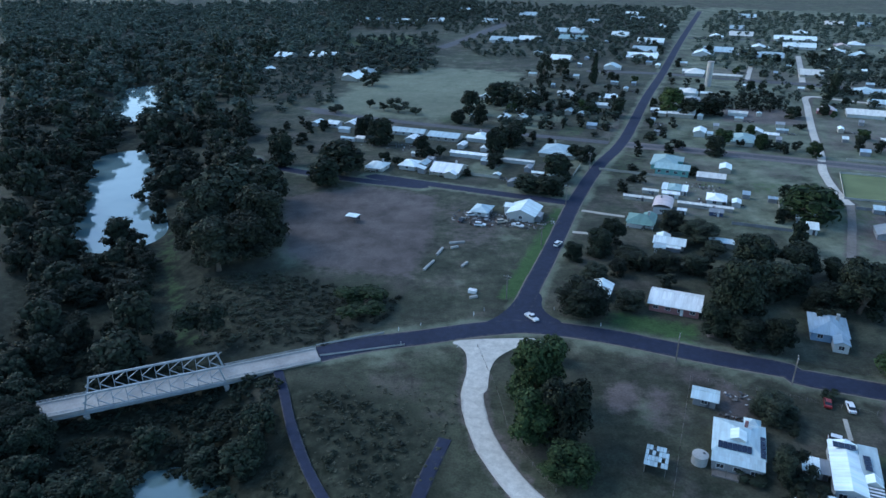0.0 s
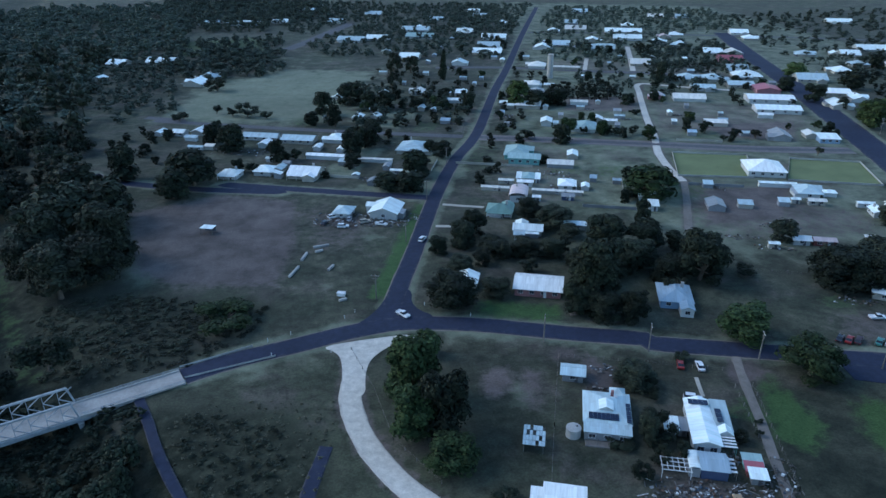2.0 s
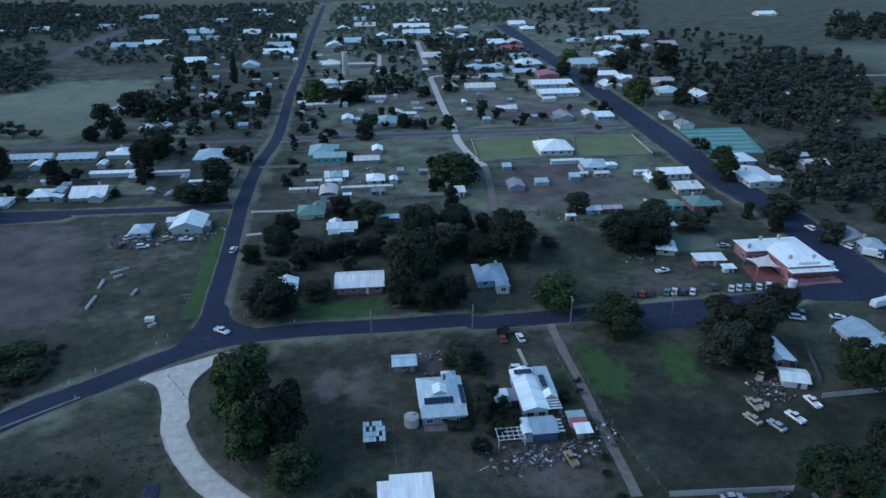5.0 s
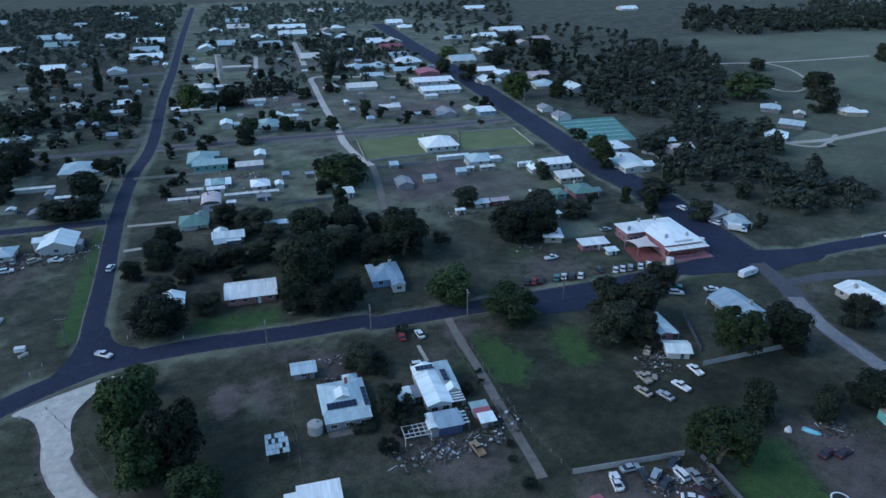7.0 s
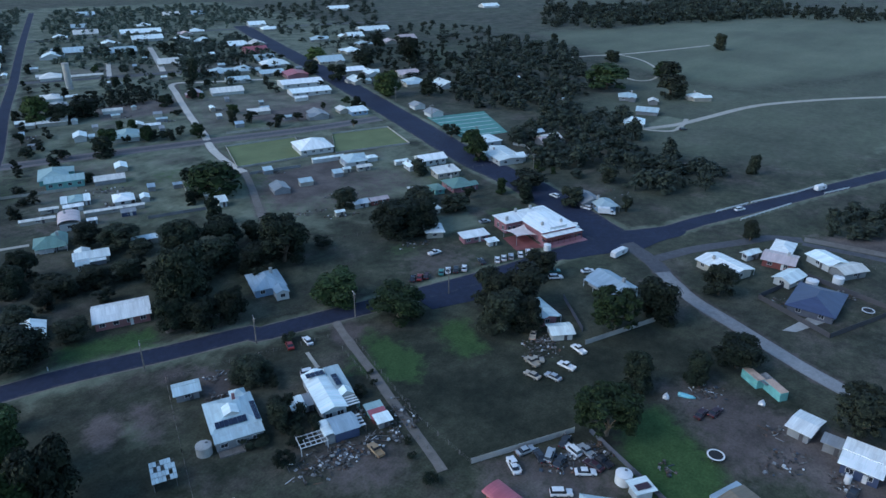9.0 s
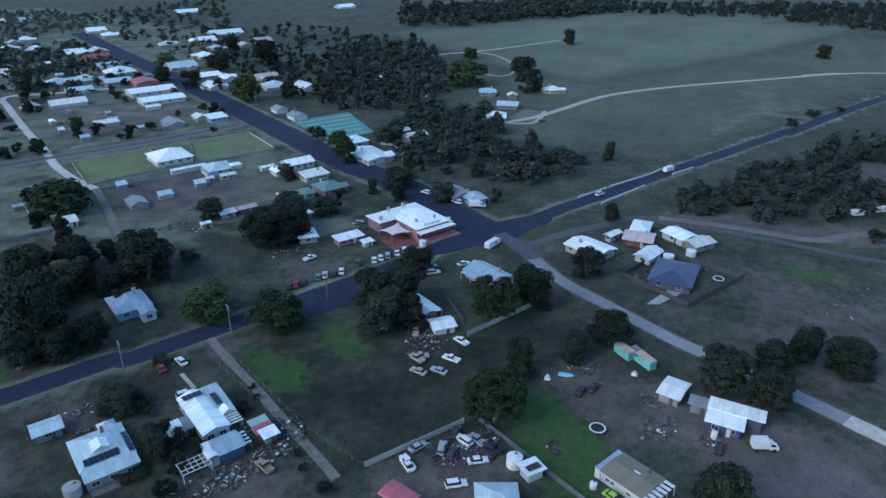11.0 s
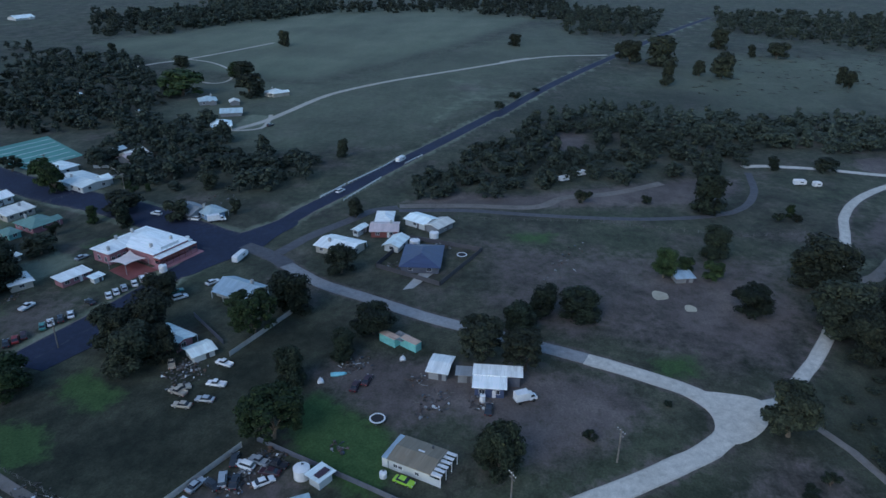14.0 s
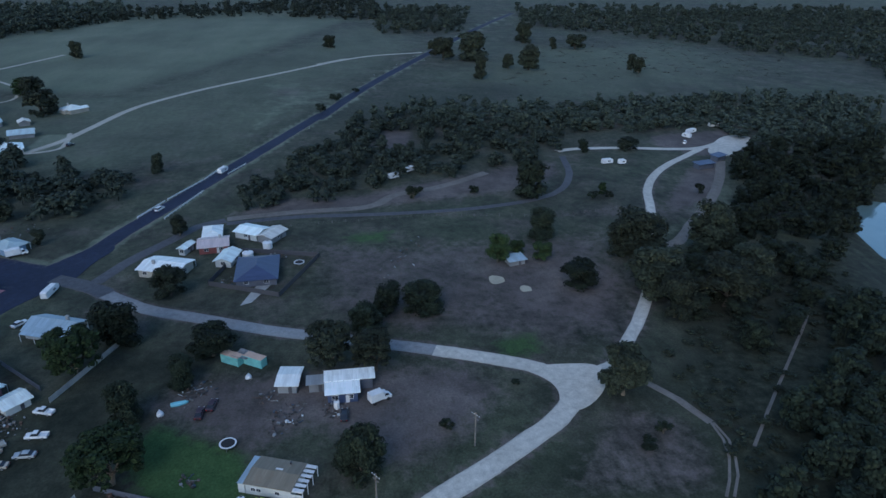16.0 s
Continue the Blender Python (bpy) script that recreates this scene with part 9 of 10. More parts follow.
plant("round", "leaf_gum", 175.8, 208.4, 8.8, 11.9)
plant("round", "leaf_gum", 226.1, 214.0, 7.5, 10.4)
plant("round", "leaf_gum", 79.7, 136.4, 6.7, 12.0)
plant("round", "leaf_gum", 73.0, 114.6, 8.7, 6.2)
plant("round", "leaf_green", 121.8, 150.9, 10.6, 18.8)
plant("round", "leaf_green", 127.6, 130.6, 10.6, 18.9)
plant("round", "leaf_green", 151.6, 365.9, 11.1, 11.1)
plant("round", "leaf_green", 170.1, 360.6, 8.8, 8.6)
plant("round", "leaf_green", 191.5, 346.1, 8.3, 9.2)
plant("round", "leaf_green", 269.2, 218.1, 12.4, 11.4)
plant("round", "leaf_green", 23.6, 143.6, 18.9, 17.4)
plant("round", "leaf_green", 20.1, 127.2, 14.7, 14.0)
plant("round", "leaf_green", 26.7, 116.3, 8.3, 14.7)
plant("round", "leaf_green", 30.1, 161.8, 7.7, 8.3)
plant("round", "leaf_dark", 28.2, 127.7, 19.7, 14.0)
plant("round", "leaf_gum", 150.5, 112.6, 14.6, 14.6)
plant("round", "leaf_gum", 155.6, 106.1, 14.6, 17.3)
plant("round", "leaf_gum", 141.8, 103.4, 12.8, 16.0)
plant("round", "leaf_gum", 146.3, 97.5, 11.4, 10.0)
plant("bush", "leaf_dark", 146.4, 185.9, 4.0, 10.5)
plant("bush", "leaf_dark", 97.8, 144.3, 2.5, 5.5)
plant("bush", "leaf_dark", 114.7, 375.5, 6.7, 9.2)
plant("bush", "leaf_dark", 126.1, 361.9, 7.2, 10.8)
plant("bush", "leaf_dark", 179.2, 356.9, 7.2, 8.6)
plant("bush", "leaf_dark", 187.3, 357.3, 6.4, 7.5)
plant("bush", "leaf_dark", 209.1, 399.7, 4.9, 8.4)
plant("bush", "leaf_dark", 283.3, 244.1, 9.0, 12.3)
plant("bush", "leaf_dark", 249.7, 334.2, 6.6, 7.8)
plant("bush", "leaf_dark", 35.5, 103.2, 3.1, 8.2)
plant("round", "leaf_dark", 155.4, 432.9, 11.7, 17.0)
plant("round", "leaf_dark", 169.9, 435.9, 11.7, 20.3)
plant("round", "leaf_dark", 37.8, 470.4, 14.8, 21.8)
plant("round", "leaf_dark", 49.0, 456.3, 11.0, 14.9)
plant("round", "leaf_dark", 58.4, 448.8, 12.5, 14.7)
plant("round", "leaf_dark", 17.7, 442.4, 15.5, 14.4)
plant("round", "leaf_dark", 10.0, 418.2, 8.6, 11.7)
plant("round", "leaf_dark", 23.2, 411.7, 13.9, 10.4)
plant("round", "leaf_dark", -45.4, 389.7, 11.7, 11.7)
plant("round", "leaf_dark", -34.8, 373.2, 14.8, 16.1)
plant("round", "leaf_dark", 26.8, 347.8, 16.3, 12.1)
plant("round", "leaf_dark", 37.3, 366.2, 13.7, 12.8)
plant("round", "leaf_dark", 109.8, 433.5, 12.1, 12.4)
plant("round", "leaf_dark", 56.2, 317.2, 8.1, 14.4)
plant("round", "leaf_dark", 72.4, 339.6, 9.7, 12.1)
plant("round", "leaf_dark", 94.4, 442.2, 7.7, 10.5)
plant("round", "leaf_dark", 273.8, 489.8, 15.6, 12.9)
plant("round", "leaf_dark", 395.4, 436.2, 13.4, 21.6)
plant("round", "leaf_dark", 423.6, 410.8, 25.5, 21.6)
plant("round", "leaf_dark", 350.2, 321.5, 12.3, 15.4)
plant("round", "leaf_dark", 466.5, 493.2, 14.6, 12.4)
plant("round", "leaf_dark", 346.2, 384.2, 7.1, 9.5)
plant("round", "leaf_dark", 141.3, 350.4, 10.1, 13.1)
plant("round", "leaf_dark", 37.6, 297.2, 8.1, 14.3)
plant("round", "leaf_dark", 47.7, 291.9, 9.5, 17.0)
plant("round", "leaf_dark", 151.2, 288.4, 5.6, 7.7)
plant("spire", "leaf_dark", 115.1, 533.1, 22.8, 10.0)
plant("bush", "leaf_gum", -38.1, 452.2, 7.1, 8.4)
plant("bush", "leaf_gum", -28.9, 447.5, 10.7, 15.8)
plant("bush", "leaf_gum", -48.3, 460.6, 6.9, 8.2)
plant("bush", "leaf_gum", -16.8, 440.0, 6.9, 8.2)
plant("bush", "leaf_gum", -69.3, 446.4, 7.0, 9.6)
plant("round", "leaf_bright", 145.2, 441.8, 16.9, 18.1)
plant("round", "leaf_bright", 332.1, 342.0, 17.1, 22.9)
plant("round", "leaf_bright", 385.0, 483.6, 12.6, 19.8)
plant("round", "leaf_dark", -48.0, 321.7, 17.0, 27.7)
plant("round", "leaf_dark", -81.2, 338.2, 15.9, 17.7)
plant("round", "leaf_dark", -54.6, 306.5, 14.0, 19.3)
plant("round", "leaf_dark", -33.2, 377.9, 13.3, 14.9)
plant("round", "leaf_dark", -43.3, 401.4, 10.4, 8.3)
plant("round", "leaf_dark", -10.7, 351.9, 11.3, 10.6)
plant("round", "leaf_dark", 26.3, 336.1, 6.9, 10.2)
plant("round", "leaf_dark", 53.5, 311.5, 12.8, 15.6)
plant("round", "leaf_dark", 30.0, 358.7, 15.5, 12.5)
plant("round", "leaf_dark", 41.2, 375.6, 12.4, 12.1)
plant("round", "leaf_dark", 67.7, 345.9, 7.7, 9.0)
plant("bush", "leaf_green", -25.5, 189.6, 7.9, 21.1)
plant("bush", "leaf_dark", -70.3, 176.4, 13.2, 18.0)
plant("bush", "leaf_dark", -67.5, 450.5, 5.7, 6.8)
plant("gum", "leaf_gum", -53.4, 530.5, 10.9, 15.7)
plant("gum", "leaf_gum", 80.7, 557.9, 19.7, 14.0)
plant("gum", "leaf_gum", 95.4, 567.6, 15.9, 15.9)
plant("round", "leaf_gum", -90.4, 242.7, 23.8, 22.5)
plant("round", "leaf_gum", -89.4, 265.5, 25.1, 26.8)
plant("round", "leaf_gum", -79.1, 278.4, 23.0, 27.6)
plant("round", "leaf_gum", -66.8, 243.1, 23.1, 23.2)
plant("round", "leaf_gum", -78.7, 219.5, 18.9, 22.9)
plant("round", "leaf_gum", -70.1, 228.3, 19.7, 21.1)
plant("round", "leaf_gum", -93.9, 306.8, 19.0, 24.3)
plant("round", "leaf_gum", -92.0, 232.8, 16.0, 17.1)
plant("round", "leaf_gum", -73.6, 284.4, 15.8, 16.9)
plant("weep", "leaf_green", 161.3, 78.4, 15.2, 15.0)
plant("weep", "leaf_green", 121.1, 57.8, 12.9, 16.7)
plant("round", "leaf_dark", 176.6, 72.3, 13.5, 16.4)
plant("round", "leaf_dark", 141.7, 61.0, 10.3, 9.4)
plant("round", "leaf_dark", 167.9, 45.4, 9.9, 14.4)
plant("round", "leaf_dark", 155.0, 51.0, 8.4, 8.9)
plant("round", "leaf_dark", 174.5, 4.7, 9.5, 12.0)
plant("round", "leaf_dark", 185.7, -1.8, 10.0, 12.0)
plant("round", "leaf_dark", 186.0, -12.4, 9.0, 15.0)
plant("round", "leaf_dark", 229.6, 157.0, 9.6, 9.0)
plant("round", "leaf_dark", 119.6, 9.0, 9.0, 9.0)
plant("round", "leaf_dark", 176.3, 168.7, 13.4, 17.7)
plant("round", "leaf_dark", 86.3, 177.6, 23.6, 20.5)
plant("round", "leaf_dark", 121.1, 213.1, 12.9, 16.5)
plant("round", "leaf_dark", 128.0, 186.4, 18.0, 19.8)
plant("weep", "leaf_gum", 159.5, 14.3, 13.0, 14.5)
plant("weep", "leaf_gum", 155.9, 2.6, 12.0, 13.5)
plant("round", "leaf_gum", 177.4, 113.8, 10.5, 11.7)
plant("round", "leaf_gum", 203.7, 64.7, 10.6, 12.1)
plant("round", "leaf_gum", 239.2, 140.2, 9.6, 11.1)
plant("round", "leaf_gum", 249.1, 167.3, 6.3, 9.9)
plant("round", "leaf_gum", 248.4, 120.2, 7.4, 5.3)
plant("round", "leaf_gum", 252.1, 72.1, 8.4, 7.6)
plant("round", "leaf_green", 260.4, 206.8, 13.0, 11.5)
plant("round", "leaf_green", 148.2, 262.9, 14.4, 25.6)
plant("bush", "leaf_dark", 83.4, 77.5, 3.1, 4.1)
plant("bush", "leaf_dark", 230.7, 44.4, 2.9, 3.5)
plant("round", "leaf_dark", 235.8, -61.1, 11.5, 13.4)
plant("round", "leaf_dark", 196.4, -63.8, 10.0, 14.5)
plant("round", "leaf_dark", 117.4, 6.6, 13.0, 11.1)
plant("round", "leaf_dark", 281.0, -67.6, 15.7, 18.3)
plant("round", "leaf_dark", 342.2, -110.7, 6.9, 7.7)
plant("round", "leaf_dark", 344.3, -135.3, 6.8, 12.1)
plant("round", "leaf_green", 216.7, -41.1, 10.7, 10.2)
plant("round", "leaf_green", 220.9, -48.7, 6.7, 6.6)
plant("round", "leaf_green", 216.9, -57.0, 7.6, 8.1)
plant("round", "leaf_green", 278.6, -99.3, 5.9, 4.2)
plant("bush", "leaf_dark", 130.4, -12.8, 3.4, 4.0)
plant("bush", "leaf_dark", 145.9, -32.1, 1.5, 3.2)
plant("bush", "leaf_dark", 274.4, -93.4, 4.2, 5.0)
plant("bush", "leaf_dark", 273.9, -100.5, 4.0, 4.7)
plant("bush", "leaf_dark", 444.0, 27.7, 6.6, 7.8)
plant("bush", "leaf_dark", 475.0, 19.2, 6.9, 9.2)
plant("bush", "leaf_dark", 500.5, 5.3, 3.7, 6.9)
plant("bush", "leaf_dark", 281.8, -17.5, 7.2, 8.6)
plant("bush", "leaf_dark", 285.5, -44.2, 5.1, 6.0)
plant("bush", "leaf_dark", 123.4, -61.5, 3.9, 4.6)
plant("bush", "leaf_dark", 118.7, -57.0, 3.0, 6.0)
plant("round", "leaf_gum", 138.6, -57.6, 15.4, 14.2)
plant("round", "leaf_gum", 215.1, -90.7, 18.3, 24.9)
plant("round", "leaf_gum", 188.6, -87.2, 16.6, 21.6)
plant("round", "leaf_gum", 216.4, -117.0, 19.5, 19.4)
plant("round", "leaf_gum", 178.2, -104.2, 17.0, 21.9)
plant("round", "leaf_gum", 173.6, -86.0, 17.0, 14.6)
plant("round", "leaf_gum", 191.4, -118.3, 14.1, 17.7)
plant("round", "leaf_gum", 629.5, -72.7, 22.8, 21.3)
plant("round", "leaf_gum", 627.0, -97.3, 24.2, 32.9)
plant("round", "leaf_gum", 540.5, -90.1, 19.0, 13.5)
plant("round", "leaf_gum", 575.9, -137.0, 20.7, 22.7)
plant("round", "leaf_gum", 581.7, -121.0, 12.7, 11.9)
plant("round", "leaf_gum", 683.8, -186.3, 11.5, 10.3)
plant("round", "leaf_gum", 680.4, -207.8, 16.3, 24.0)
plant("round", "leaf_gum", 724.7, -166.5, 20.9, 21.6)
plant("round", "leaf_gum", 564.2, -220.5, 14.0, 10.0)
plant("round", "leaf_gum", 548.9, -220.7, 15.2, 10.8)
plant("round", "leaf_gum", 711.2, 29.1, 12.1, 15.5)
plant("round", "leaf_gum", 668.4, 248.1, 15.2, 14.9)
plant("round", "leaf_gum", 329.1, 98.2, 9.8, 7.7)
plant("round", "leaf_gum", 511.8, 225.0, 13.7, 18.8)
plant("round", "leaf_gum", 452.1, 195.0, 16.3, 21.1)
plant("round", "leaf_gum", 652.6, -67.3, 16.8, 14.9)
plant("round", "leaf_green", 448.2, 242.3, 18.5, 32.8)
plant("round", "leaf_green", 517.0, 230.1, 11.9, 20.8)
plant("round", "leaf_gum", 585.3, 375.5, 12.0, 9.5)
plant("round", "leaf_gum", 548.9, 292.8, 9.6, 17.1)
plant("round", "leaf_gum", 274.8, 143.1, 8.3, 8.8)
plant("round", "leaf_gum", 244.1, 165.3, 9.5, 16.9)
plant("bush", "leaf_dark", 82.1, 132.4, 4.9, 5.8)
plant("bush", "leaf_dark", 82.3, 128.7, 3.5, 4.1)
plant("bush", "leaf_dark", 75.4, 115.7, 8.2, 9.9)
plant("bush", "leaf_dark", 72.5, 108.3, 5.0, 5.9)
plant("bush", "leaf_dark", 77.6, 108.8, 5.1, 6.0)
plant("bush", "leaf_dark", 66.4, 115.2, 2.5, 6.8)
plant("bush", "leaf_dark", 93.9, 110.7, 3.3, 4.8)
plant("bush", "leaf_dark", 66.3, 104.3, 4.8, 5.7)
plant("round", "leaf_gum", 183.3, 174.5, 13.1, 18.3)

# ---------------------------------------------------------------- woods and distant trees
def clear(px, py):
    ok = to_line(px, py, RIVER) > 3
    for line, half in POOLS:
        ok &= to_line(px, py, line) > half + 6
    for line, gap in CLEAR:
        ok &= to_line(px, py, line) > gap
    return ok


def gardens(px, py):
    """Free ground between the houses and streets."""
    ok = clear(px, py)
    for line, half in ROAD_LINES:
        ok &= to_line(px, py, line) > half + 3
    for sx, sy, r in SITES:
        ok &= np.hypot(px - sx, py - sy) > r * 0.85 + 2.5
    return ok


def dry(px, py):
    ok = np.ones(px.shape, bool)
    for line, half in POOLS:
        ok &= to_line(px, py, line) > half + 1
    return ok


CLEAR = [
    ([(-35, 165), (-22, 170), (-6, 174), (11, 178), (24, 180), (36, 178), (51, 173), (66, 166), (80, 161), (93, 156), (94, 153), (110, 147), (127, 141), (145, 134), (172, 125), (195, 119), (215, 113)], 9),
    ([(218, 116), (240, 100), (259, 93), (286, 83), (331, 66), (383, 47), (441, 26), (426, 29), (523, -4), (657, -59), (863, -147), (1008, -215)], 10),
    ([(221, 113), (231, 133), (247, 168), (260, 210), (285, 268), (309, 326), (336, 390), (359, 445), (411, 578), (469, 720)], 14),
    ([(24, 189), (30, 207), (39, 231), (58, 285), (78, 334), (102, 381), (142, 486), (180, 579), (249, 752), (360, 1024)], 10),
    ([(119, 586), (174, 573), (233, 544), (276, 525), (317, 502), (353, 484)], 9),
    ([(262, 771), (354, 745), (442, 706), (557, 654), (608, 621)], 9),
    ([(-2, 711), (23, 766), (50, 831), (77, 896)], 12),
    ([(336, -98), (309, -94), (288, -84), (276, -70), (268, -44), (266, -20), (266, 2), (266, 31), (262, 57)], 6),
    ([(144, -45), (148, -51), (151, -59), (160, -66), (171, -74), (187, -83), (202, -91), (224, -100), (247, -108), (269, -116), (287, -126), (305, -142), (317, -158), (333, -185)], 7),
    ([(267, 57), (272, 32), (275, 2), (288, -10), (296, -31), (314, -54)], 6),
    ([(274, 535), (298, 590), (325, 652)], 6),
    ([(57, 281), (33, 291), (-1, 305), (-35, 320), (-9, 304), (-49, 317), (-86, 335), (-97, 348)], 8),
    ([(92, 375), (33, 397), (-25, 422), (-84, 450), (-66, 446), (-91, 460)], 9),
    ([(174, 278), (176, 292), (184, 321), (198, 353), (213, 391), (240, 454), (255, 486), (277, 471), (310, 450)], 6),
    ([(-35, 164), (-100, 139)], 7), ([(-38, 153), (-92, 132)], 9), ([(361, -17), (375, -14)], 10),
    ([(192, 302), (208, 292), (225, 283)], 24), ([(245, 278), (260, 268)], 24), ([(296, 260), (330, 245)], 26),
]
WEST_WOODS = [(-699, 1172), (-156, 1129), (-98, 781), (-157, 638), (-144, 535), (-98, 343), (-70, 288), (-126, 308), (-126, 293), (-119, 272), (-113, 247), (-105, 226), (-96, 208), (-84, 185), (-78, 166), (-117, 155)]
woodland("riverside_woods", "dense dark gum trees along the river", scatter(1, WEST_WOODS, 9.5, (5, 13), (8, 14), lambda px, py: clear(px, py) & (py < 430)), "leaf_gum", 1)
woodland("riverside_woods", "tall grey-green gums standing over the darker woods", scatter(51, WEST_WOODS, 24, (13, 19), (13, 18), lambda px, py: clear(px, py) & (py < 700), True), "leaf_mid", 51)
# the far part of the same woods gets the leaves paled for haze
woodland("riverside_woods", "gum woods further up the river, leaves paled to imitate haze", scatter(52, WEST_WOODS, 10.5, (5, 13), (8, 15), lambda px, py: clear(px, py) & (py >= 430)), "leaf_hazed", 52)
woodland("riverside_woods", "dense dark gum trees along the river", scatter(2, [(-123, 167), (-100, 140), (-94, 150), (-53, 152), (-41, 142), (-43, 121), (-45, 109), (-55, 114), (-68, 111), (-82, 90), (-102, 93), (-136, 141)], 7.5, (5, 10), (7, 12), clear, True), "leaf_dark", 2)
woodland("undergrowth", "dark tangled undergrowth on the river bank", scatter(3, [(-147, 179), (-80, 169), (-71, 166), (-43, 152), (-41, 142), (-43, 121), (-43, 106), (-45, 92), (-100, 90), (-147, 156)], 3.4, (1.5, 4), (3.5, 5.5), dry, True), "leaf_dark", 3, ("bush",))
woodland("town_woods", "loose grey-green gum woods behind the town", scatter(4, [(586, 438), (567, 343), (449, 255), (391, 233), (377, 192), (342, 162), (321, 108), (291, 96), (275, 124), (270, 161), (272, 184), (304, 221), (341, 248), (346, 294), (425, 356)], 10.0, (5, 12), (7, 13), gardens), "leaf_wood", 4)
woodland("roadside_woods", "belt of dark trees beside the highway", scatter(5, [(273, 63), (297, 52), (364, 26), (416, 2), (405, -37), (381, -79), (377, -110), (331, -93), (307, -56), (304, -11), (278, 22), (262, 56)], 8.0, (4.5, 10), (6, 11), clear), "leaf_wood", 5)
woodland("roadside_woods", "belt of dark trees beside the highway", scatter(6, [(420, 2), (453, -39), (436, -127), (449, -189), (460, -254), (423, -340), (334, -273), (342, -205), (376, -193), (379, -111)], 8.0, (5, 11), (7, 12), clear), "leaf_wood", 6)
woodland("river_bend_woods", "dark woods on the river bend", scatter(7, [(317, -178), (338, -275), (228, -193), (227, -178), (210, -163), (221, -155), (229, -135), (258, -150)], 9, (8, 14), (8, 13), clear, True), "leaf_dark", 7)
woodland("river_bend_woods", "dark woods on the river bend", scatter(8, [(196, -92), (224, -132), (210, -165), (172, -134), (155, -110), (151, -96), (164, -90)], 10, (6, 10), (8, 12), clear), "leaf_dark", 8)
woodland("undergrowth", "dark tangled undergrowth on the river bank", scatter(9, [(154, -73), (209, -128), (210, -165), (142, -127), (114, -98), (94, -73), (95, -65), (117, -74)], 5, (1, 2.5), (3, 5), dry), "leaf_gum", 9, ("bush",))
woodland("river_bend_woods", "dark woods on the river bend", scatter(10, [(178, -142), (170, -149), (123, -124), (82, -91), (85, -66), (127, -93)], 8, (7, 12), (8, 12), clear, True), "leaf_dark", 10)
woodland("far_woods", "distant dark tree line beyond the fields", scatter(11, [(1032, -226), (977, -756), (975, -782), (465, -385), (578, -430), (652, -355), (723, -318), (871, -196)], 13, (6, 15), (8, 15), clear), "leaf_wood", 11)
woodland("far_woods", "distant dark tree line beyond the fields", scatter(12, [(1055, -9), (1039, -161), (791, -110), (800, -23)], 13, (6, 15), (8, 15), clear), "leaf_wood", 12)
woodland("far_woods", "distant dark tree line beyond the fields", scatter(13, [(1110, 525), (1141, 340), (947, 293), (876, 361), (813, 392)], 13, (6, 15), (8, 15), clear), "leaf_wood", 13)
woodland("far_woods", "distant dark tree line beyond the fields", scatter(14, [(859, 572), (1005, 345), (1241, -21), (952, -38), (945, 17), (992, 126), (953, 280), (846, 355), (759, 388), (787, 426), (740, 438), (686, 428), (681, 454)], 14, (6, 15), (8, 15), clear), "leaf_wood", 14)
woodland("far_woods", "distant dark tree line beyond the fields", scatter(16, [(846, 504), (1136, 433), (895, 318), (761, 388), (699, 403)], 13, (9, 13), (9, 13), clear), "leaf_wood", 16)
woodland("town_trees", "scattered garden trees among the houses", scatter(17, [(32, 657), (129, 630), (180, 608), (278, 860), (304, 1046), (45, 1166), (-18, 933)], 11.5, (4, 8), (6, 10), clear), "leaf_hazed", 17)
woodland("town_trees", "scattered garden trees among the houses", scatter(18, [(252, 734), (343, 693), (444, 698), (518, 752), (574, 923), (380, 1012)], 11.5, (4, 8), (6, 10), clear), "leaf_hazed", 18)
woodland("town_trees", "scattered garden trees among the houses", scatter(19, [(210, 605), (290, 569), (330, 667), (249, 712)], 11.5, (4, 8), (6, 10), clear), "leaf_hazed", 19)
woodland("town_trees", "scattered garden trees among the houses", scatter(20, [(291, 543), (364, 524), (424, 634), (350, 667)], 11.5, (4, 8), (6, 10), clear), "leaf_hazed", 20)
woodland("town_trees", "scattered garden trees among the houses", scatter(21, [(-114, 691), (-20, 656), (-20, 706), (-36, 693), (-95, 713), (-122, 758)], 11, (4, 9), (7, 11), clear), "leaf_hazed", 21)
woodland("town_trees", "scattered garden trees among the houses", scatter(22, [(-20, 713), (-14, 594), (-80, 599), (-103, 609), (-114, 691), (-26, 653)], 11, (4, 9), (7, 11), clear), "leaf_hazed", 22)
woodland("town_trees", "scattered garden trees among the houses", scatter(23, [(-189, 1273), (29, 1173), (-11, 930), (-142, 910)], 11, (4, 9), (7, 11), clear), "leaf_hazed", 23)
woodland("town_trees", "scattered garden trees among the houses", scatter(24, [(567, 615), (616, 562), (638, 468), (572, 427), (425, 356), (352, 299), (342, 321), (424, 410), (423, 467)], 19, (4, 8), (7, 12), gardens), "leaf_wood", 24)
woodland("town_trees", "scattered garden trees among the houses", scatter(25, [(40, 525), (126, 488), (100, 402), (35, 406), (14, 411)], 12, (4, 7), (5, 9), clear), "leaf_hazed", 25)
woodland("town_trees", "scattered garden trees among the houses", scatter(27, [(392, 671), (433, 653), (352, 487), (320, 448), (252, 478)], 12, (4, 7), (5, 9), clear), "leaf_hazed", 27)
woodland("undergrowth", "low dark scrub under the bridge approach", scatter(41, [(-45, 144), (-38, 151), (-20, 145), (-8, 134), (-10, 112), (-30, 106), (-40, 118)], 3.0, (0.5, 1.5), (1.8, 3.4), gardens), "leaf_gum", 41, ("bush",))
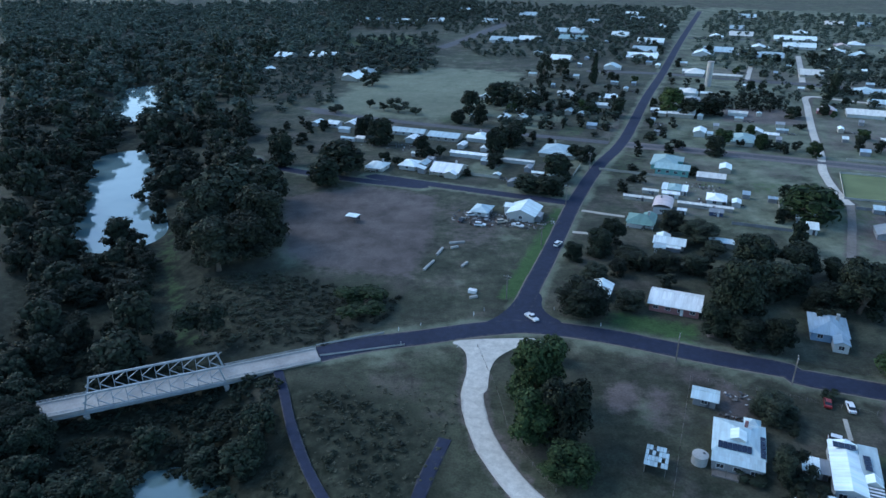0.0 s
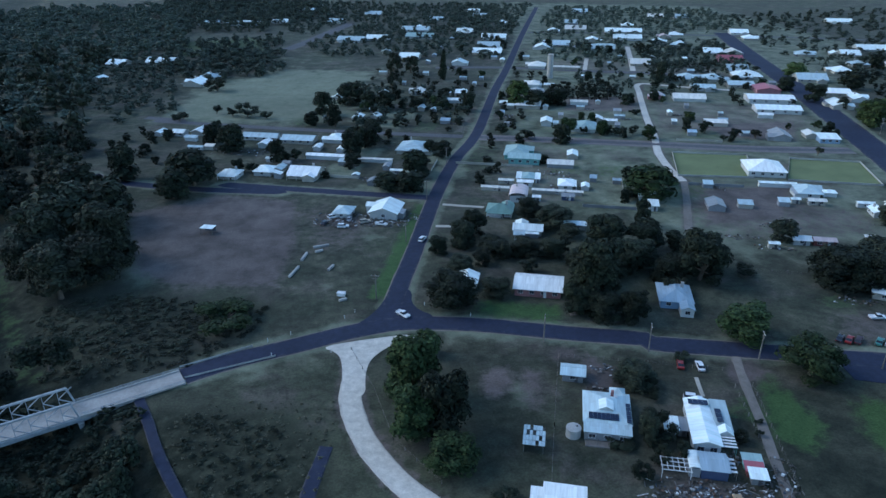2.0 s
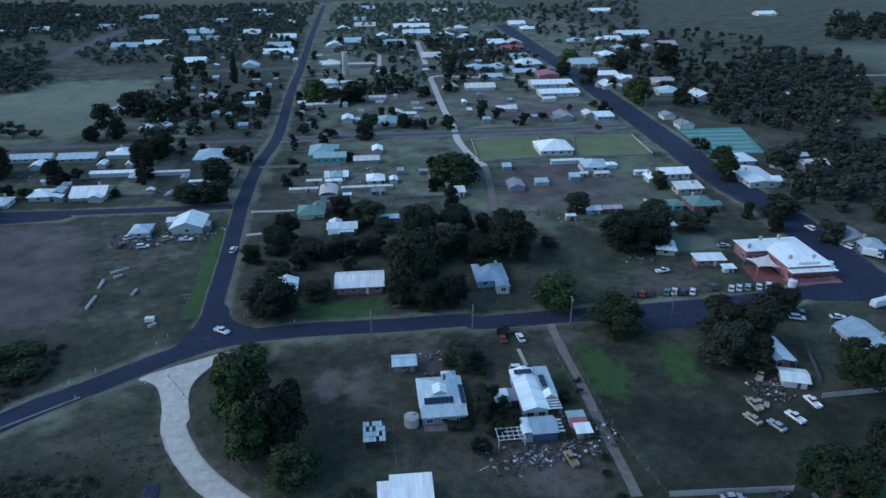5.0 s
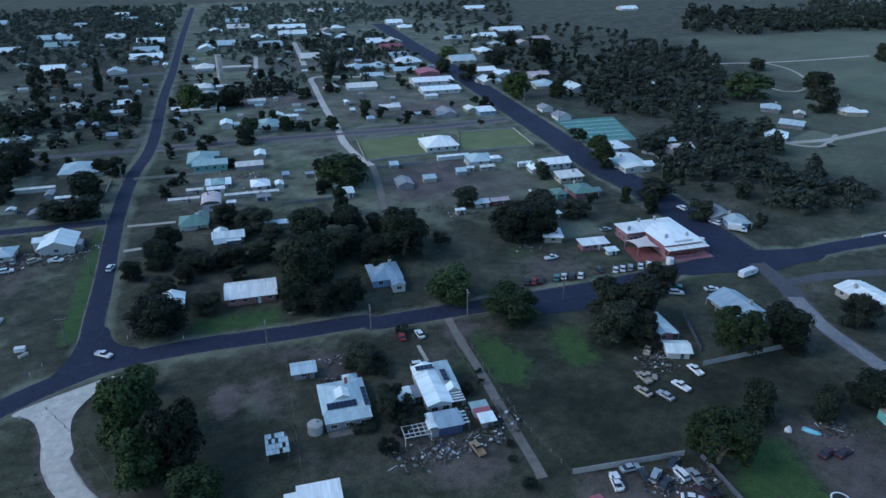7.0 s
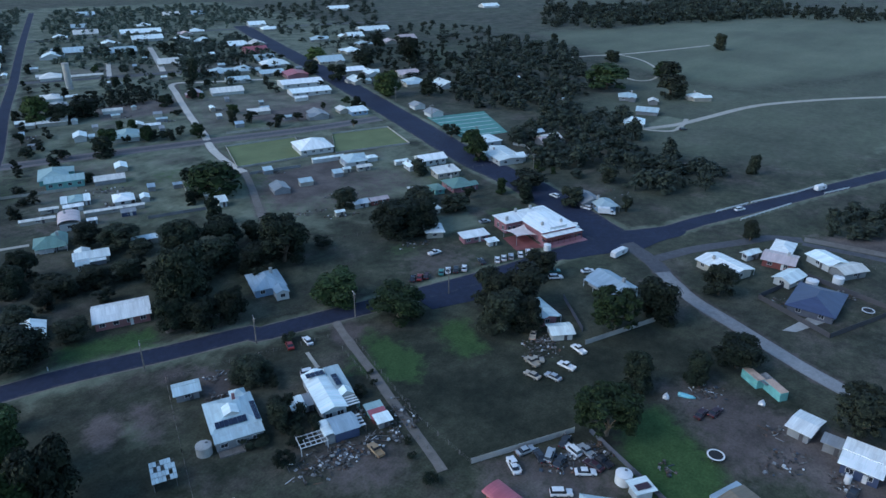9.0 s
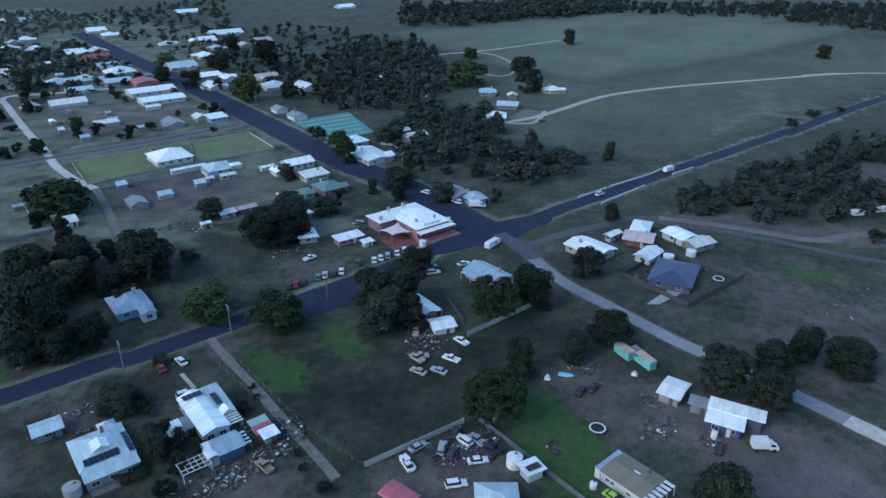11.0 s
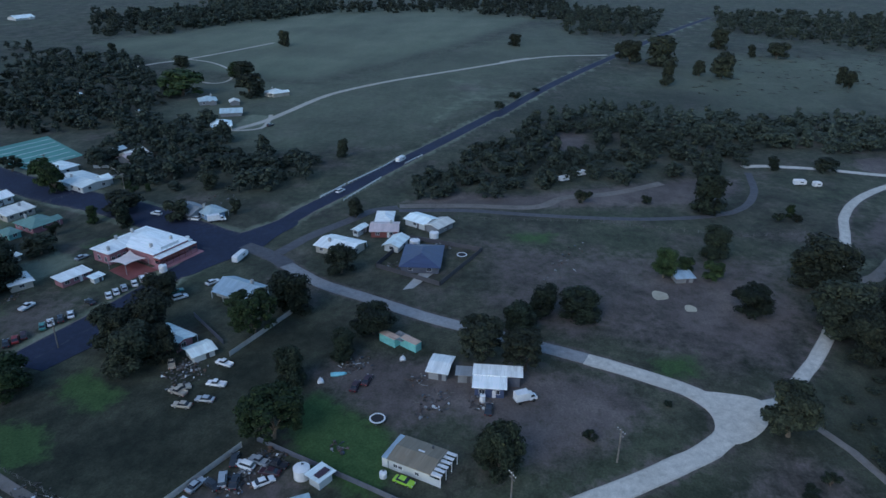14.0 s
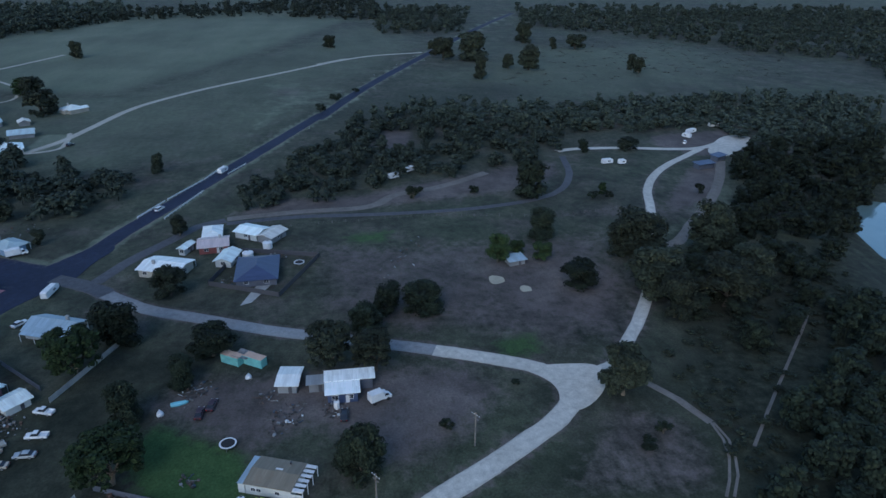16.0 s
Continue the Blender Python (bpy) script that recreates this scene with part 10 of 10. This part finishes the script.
woodland("undergrowth", "low dark scrub on the river flat", scatter(43, [(-85, 215), (-60, 216), (-44, 208), (-34, 186), (-37, 176), (-55, 172), (-72, 172)], 3.0, (0.6, 1.7), (2.2, 4.4), gardens), "leaf_gum", 43, ("bush",))
woodland("dry_grass", "pale streaks of dry grass on the far pasture", scatter(42, [(681, -133), (773, -327), (627, -394), (514, -326), (544, -233), (498, -100)], 15, (0.25, 0.6), (4, 11), clear), "tuft", 42, ("bush",))
woodland("far_hedge", "long dark clipped hedge", scatter(29, [(188, 492), (234, 476), (218, 437), (174, 453)], 5, (3, 5), (4, 6), clear), "leaf_dark", 29)
woodland("shade_trees", "crowded dark shade trees behind the cottages", scatter(30, [(61, 226), (96, 223), (144, 202), (127, 173), (104, 178), (84, 162), (78, 169), (82, 196), (56, 208)], 11, (4, 7), (5, 8), clear), "leaf_gum", 30)
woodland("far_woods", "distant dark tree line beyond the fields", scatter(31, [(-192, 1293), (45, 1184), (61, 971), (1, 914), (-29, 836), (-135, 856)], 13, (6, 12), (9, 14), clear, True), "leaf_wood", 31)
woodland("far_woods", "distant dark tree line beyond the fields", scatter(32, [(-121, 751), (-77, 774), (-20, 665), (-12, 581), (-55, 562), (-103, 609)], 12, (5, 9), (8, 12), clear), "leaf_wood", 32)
woodland("undergrowth", "dark tangled undergrowth on the river bank", scatter(33, [(-63, 214), (-52, 214), (-11, 198), (-17, 184), (-34, 169), (-46, 169), (-55, 168)], 2.6, (0.3, 1.3), (1.2, 3.2), dry), "leaf_gum", 33, ("bush",))
woodland("undergrowth", "dark tangled undergrowth on the river bank", scatter(34, [(-36, 146), (-27, 151), (4, 148), (3, 129), (-2, 116), (-11, 107), (-34, 116)], 2.3, (0.15, 0.5), (0.5, 1.7), dry), "tuft", 34, ("bush",))
woodland("undergrowth", "dark tangled undergrowth on the river bank", scatter(35, [(-87, 212), (-60, 221), (-42, 207), (-35, 184), (-55, 168), (-71, 166)], 2.3, (0.15, 0.6), (0.6, 1.8), dry), "tuft", 35, ("bush",))
woodland("town_trees", "scattered garden trees among the houses", scatter(36, [(-177, 688), (-105, 685), (-73, 465), (-81, 452), (-106, 443), (-133, 496)], 10, (4, 8), (6, 10), clear), "leaf_hazed", 36)
woodland("town_trees", "scattered garden trees among the houses", scatter(37, [(-97, 772), (-4, 791), (-4, 575), (-70, 580)], 11, (4, 9), (7, 11), clear), "leaf_hazed", 37)
woodland("town_trees", "scattered garden trees among the houses", scatter(38, [(-114, 438), (-72, 428), (-54, 308), (-81, 314)], 13, (4, 7), (5, 8), clear), "leaf_dark", 38)
woodland("town_trees", "scattered garden trees among the houses", scatter(39, [(567, 858), (822, 876), (457, 472), (407, 460), (439, 561), (469, 665)], 17, (3.5, 7.5), (7, 11), gardens), "leaf_wood", 39)
woodland("town_trees", "scattered garden trees among the houses", scatter(40, [(239, 1086), (361, 1051), (274, 815), (170, 744)], 12, (4, 8), (6, 10), clear), "leaf_hazed", 40)


for k, (u0, u1, v0, v1, gap, leaf) in enumerate(((-150, -14, 440, 575, 15, "leaf_gum"), (-110, -12, 296, 480, 15, "leaf_gum"), (8, 106, 505, 740, 11, "leaf_hazed"), (112, 190, 480, 640, 13, "leaf_gum"), (215, 300, 380, 620, 10, "leaf_dark"))):
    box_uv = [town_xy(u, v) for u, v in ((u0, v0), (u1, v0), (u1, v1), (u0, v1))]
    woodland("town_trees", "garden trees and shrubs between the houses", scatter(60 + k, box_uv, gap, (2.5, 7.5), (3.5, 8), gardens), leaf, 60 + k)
for px, py, h, w in [(285.6, -44.2, 4.5, 3.5), (282.3, -16.4, 5.5, 4.5), (276.5, -95.5, 3, 2.6), (275.9, -100.9, 3, 2.6), (275.1, -141.7, 5, 4.5), (341.8, -133.4, 6, 8), (384.5, -167.2, 7, 7)]:
    plant("gum", "leaf_gum", px, py, h, w)
for px, py in [(-102.8, 130.5), (-102.2, 135.6), (-109.6, 138.8), (-96.1, 130.5)]:
    plant("round", "leaf_dark", px, py, 9.5, 11, -4.5)
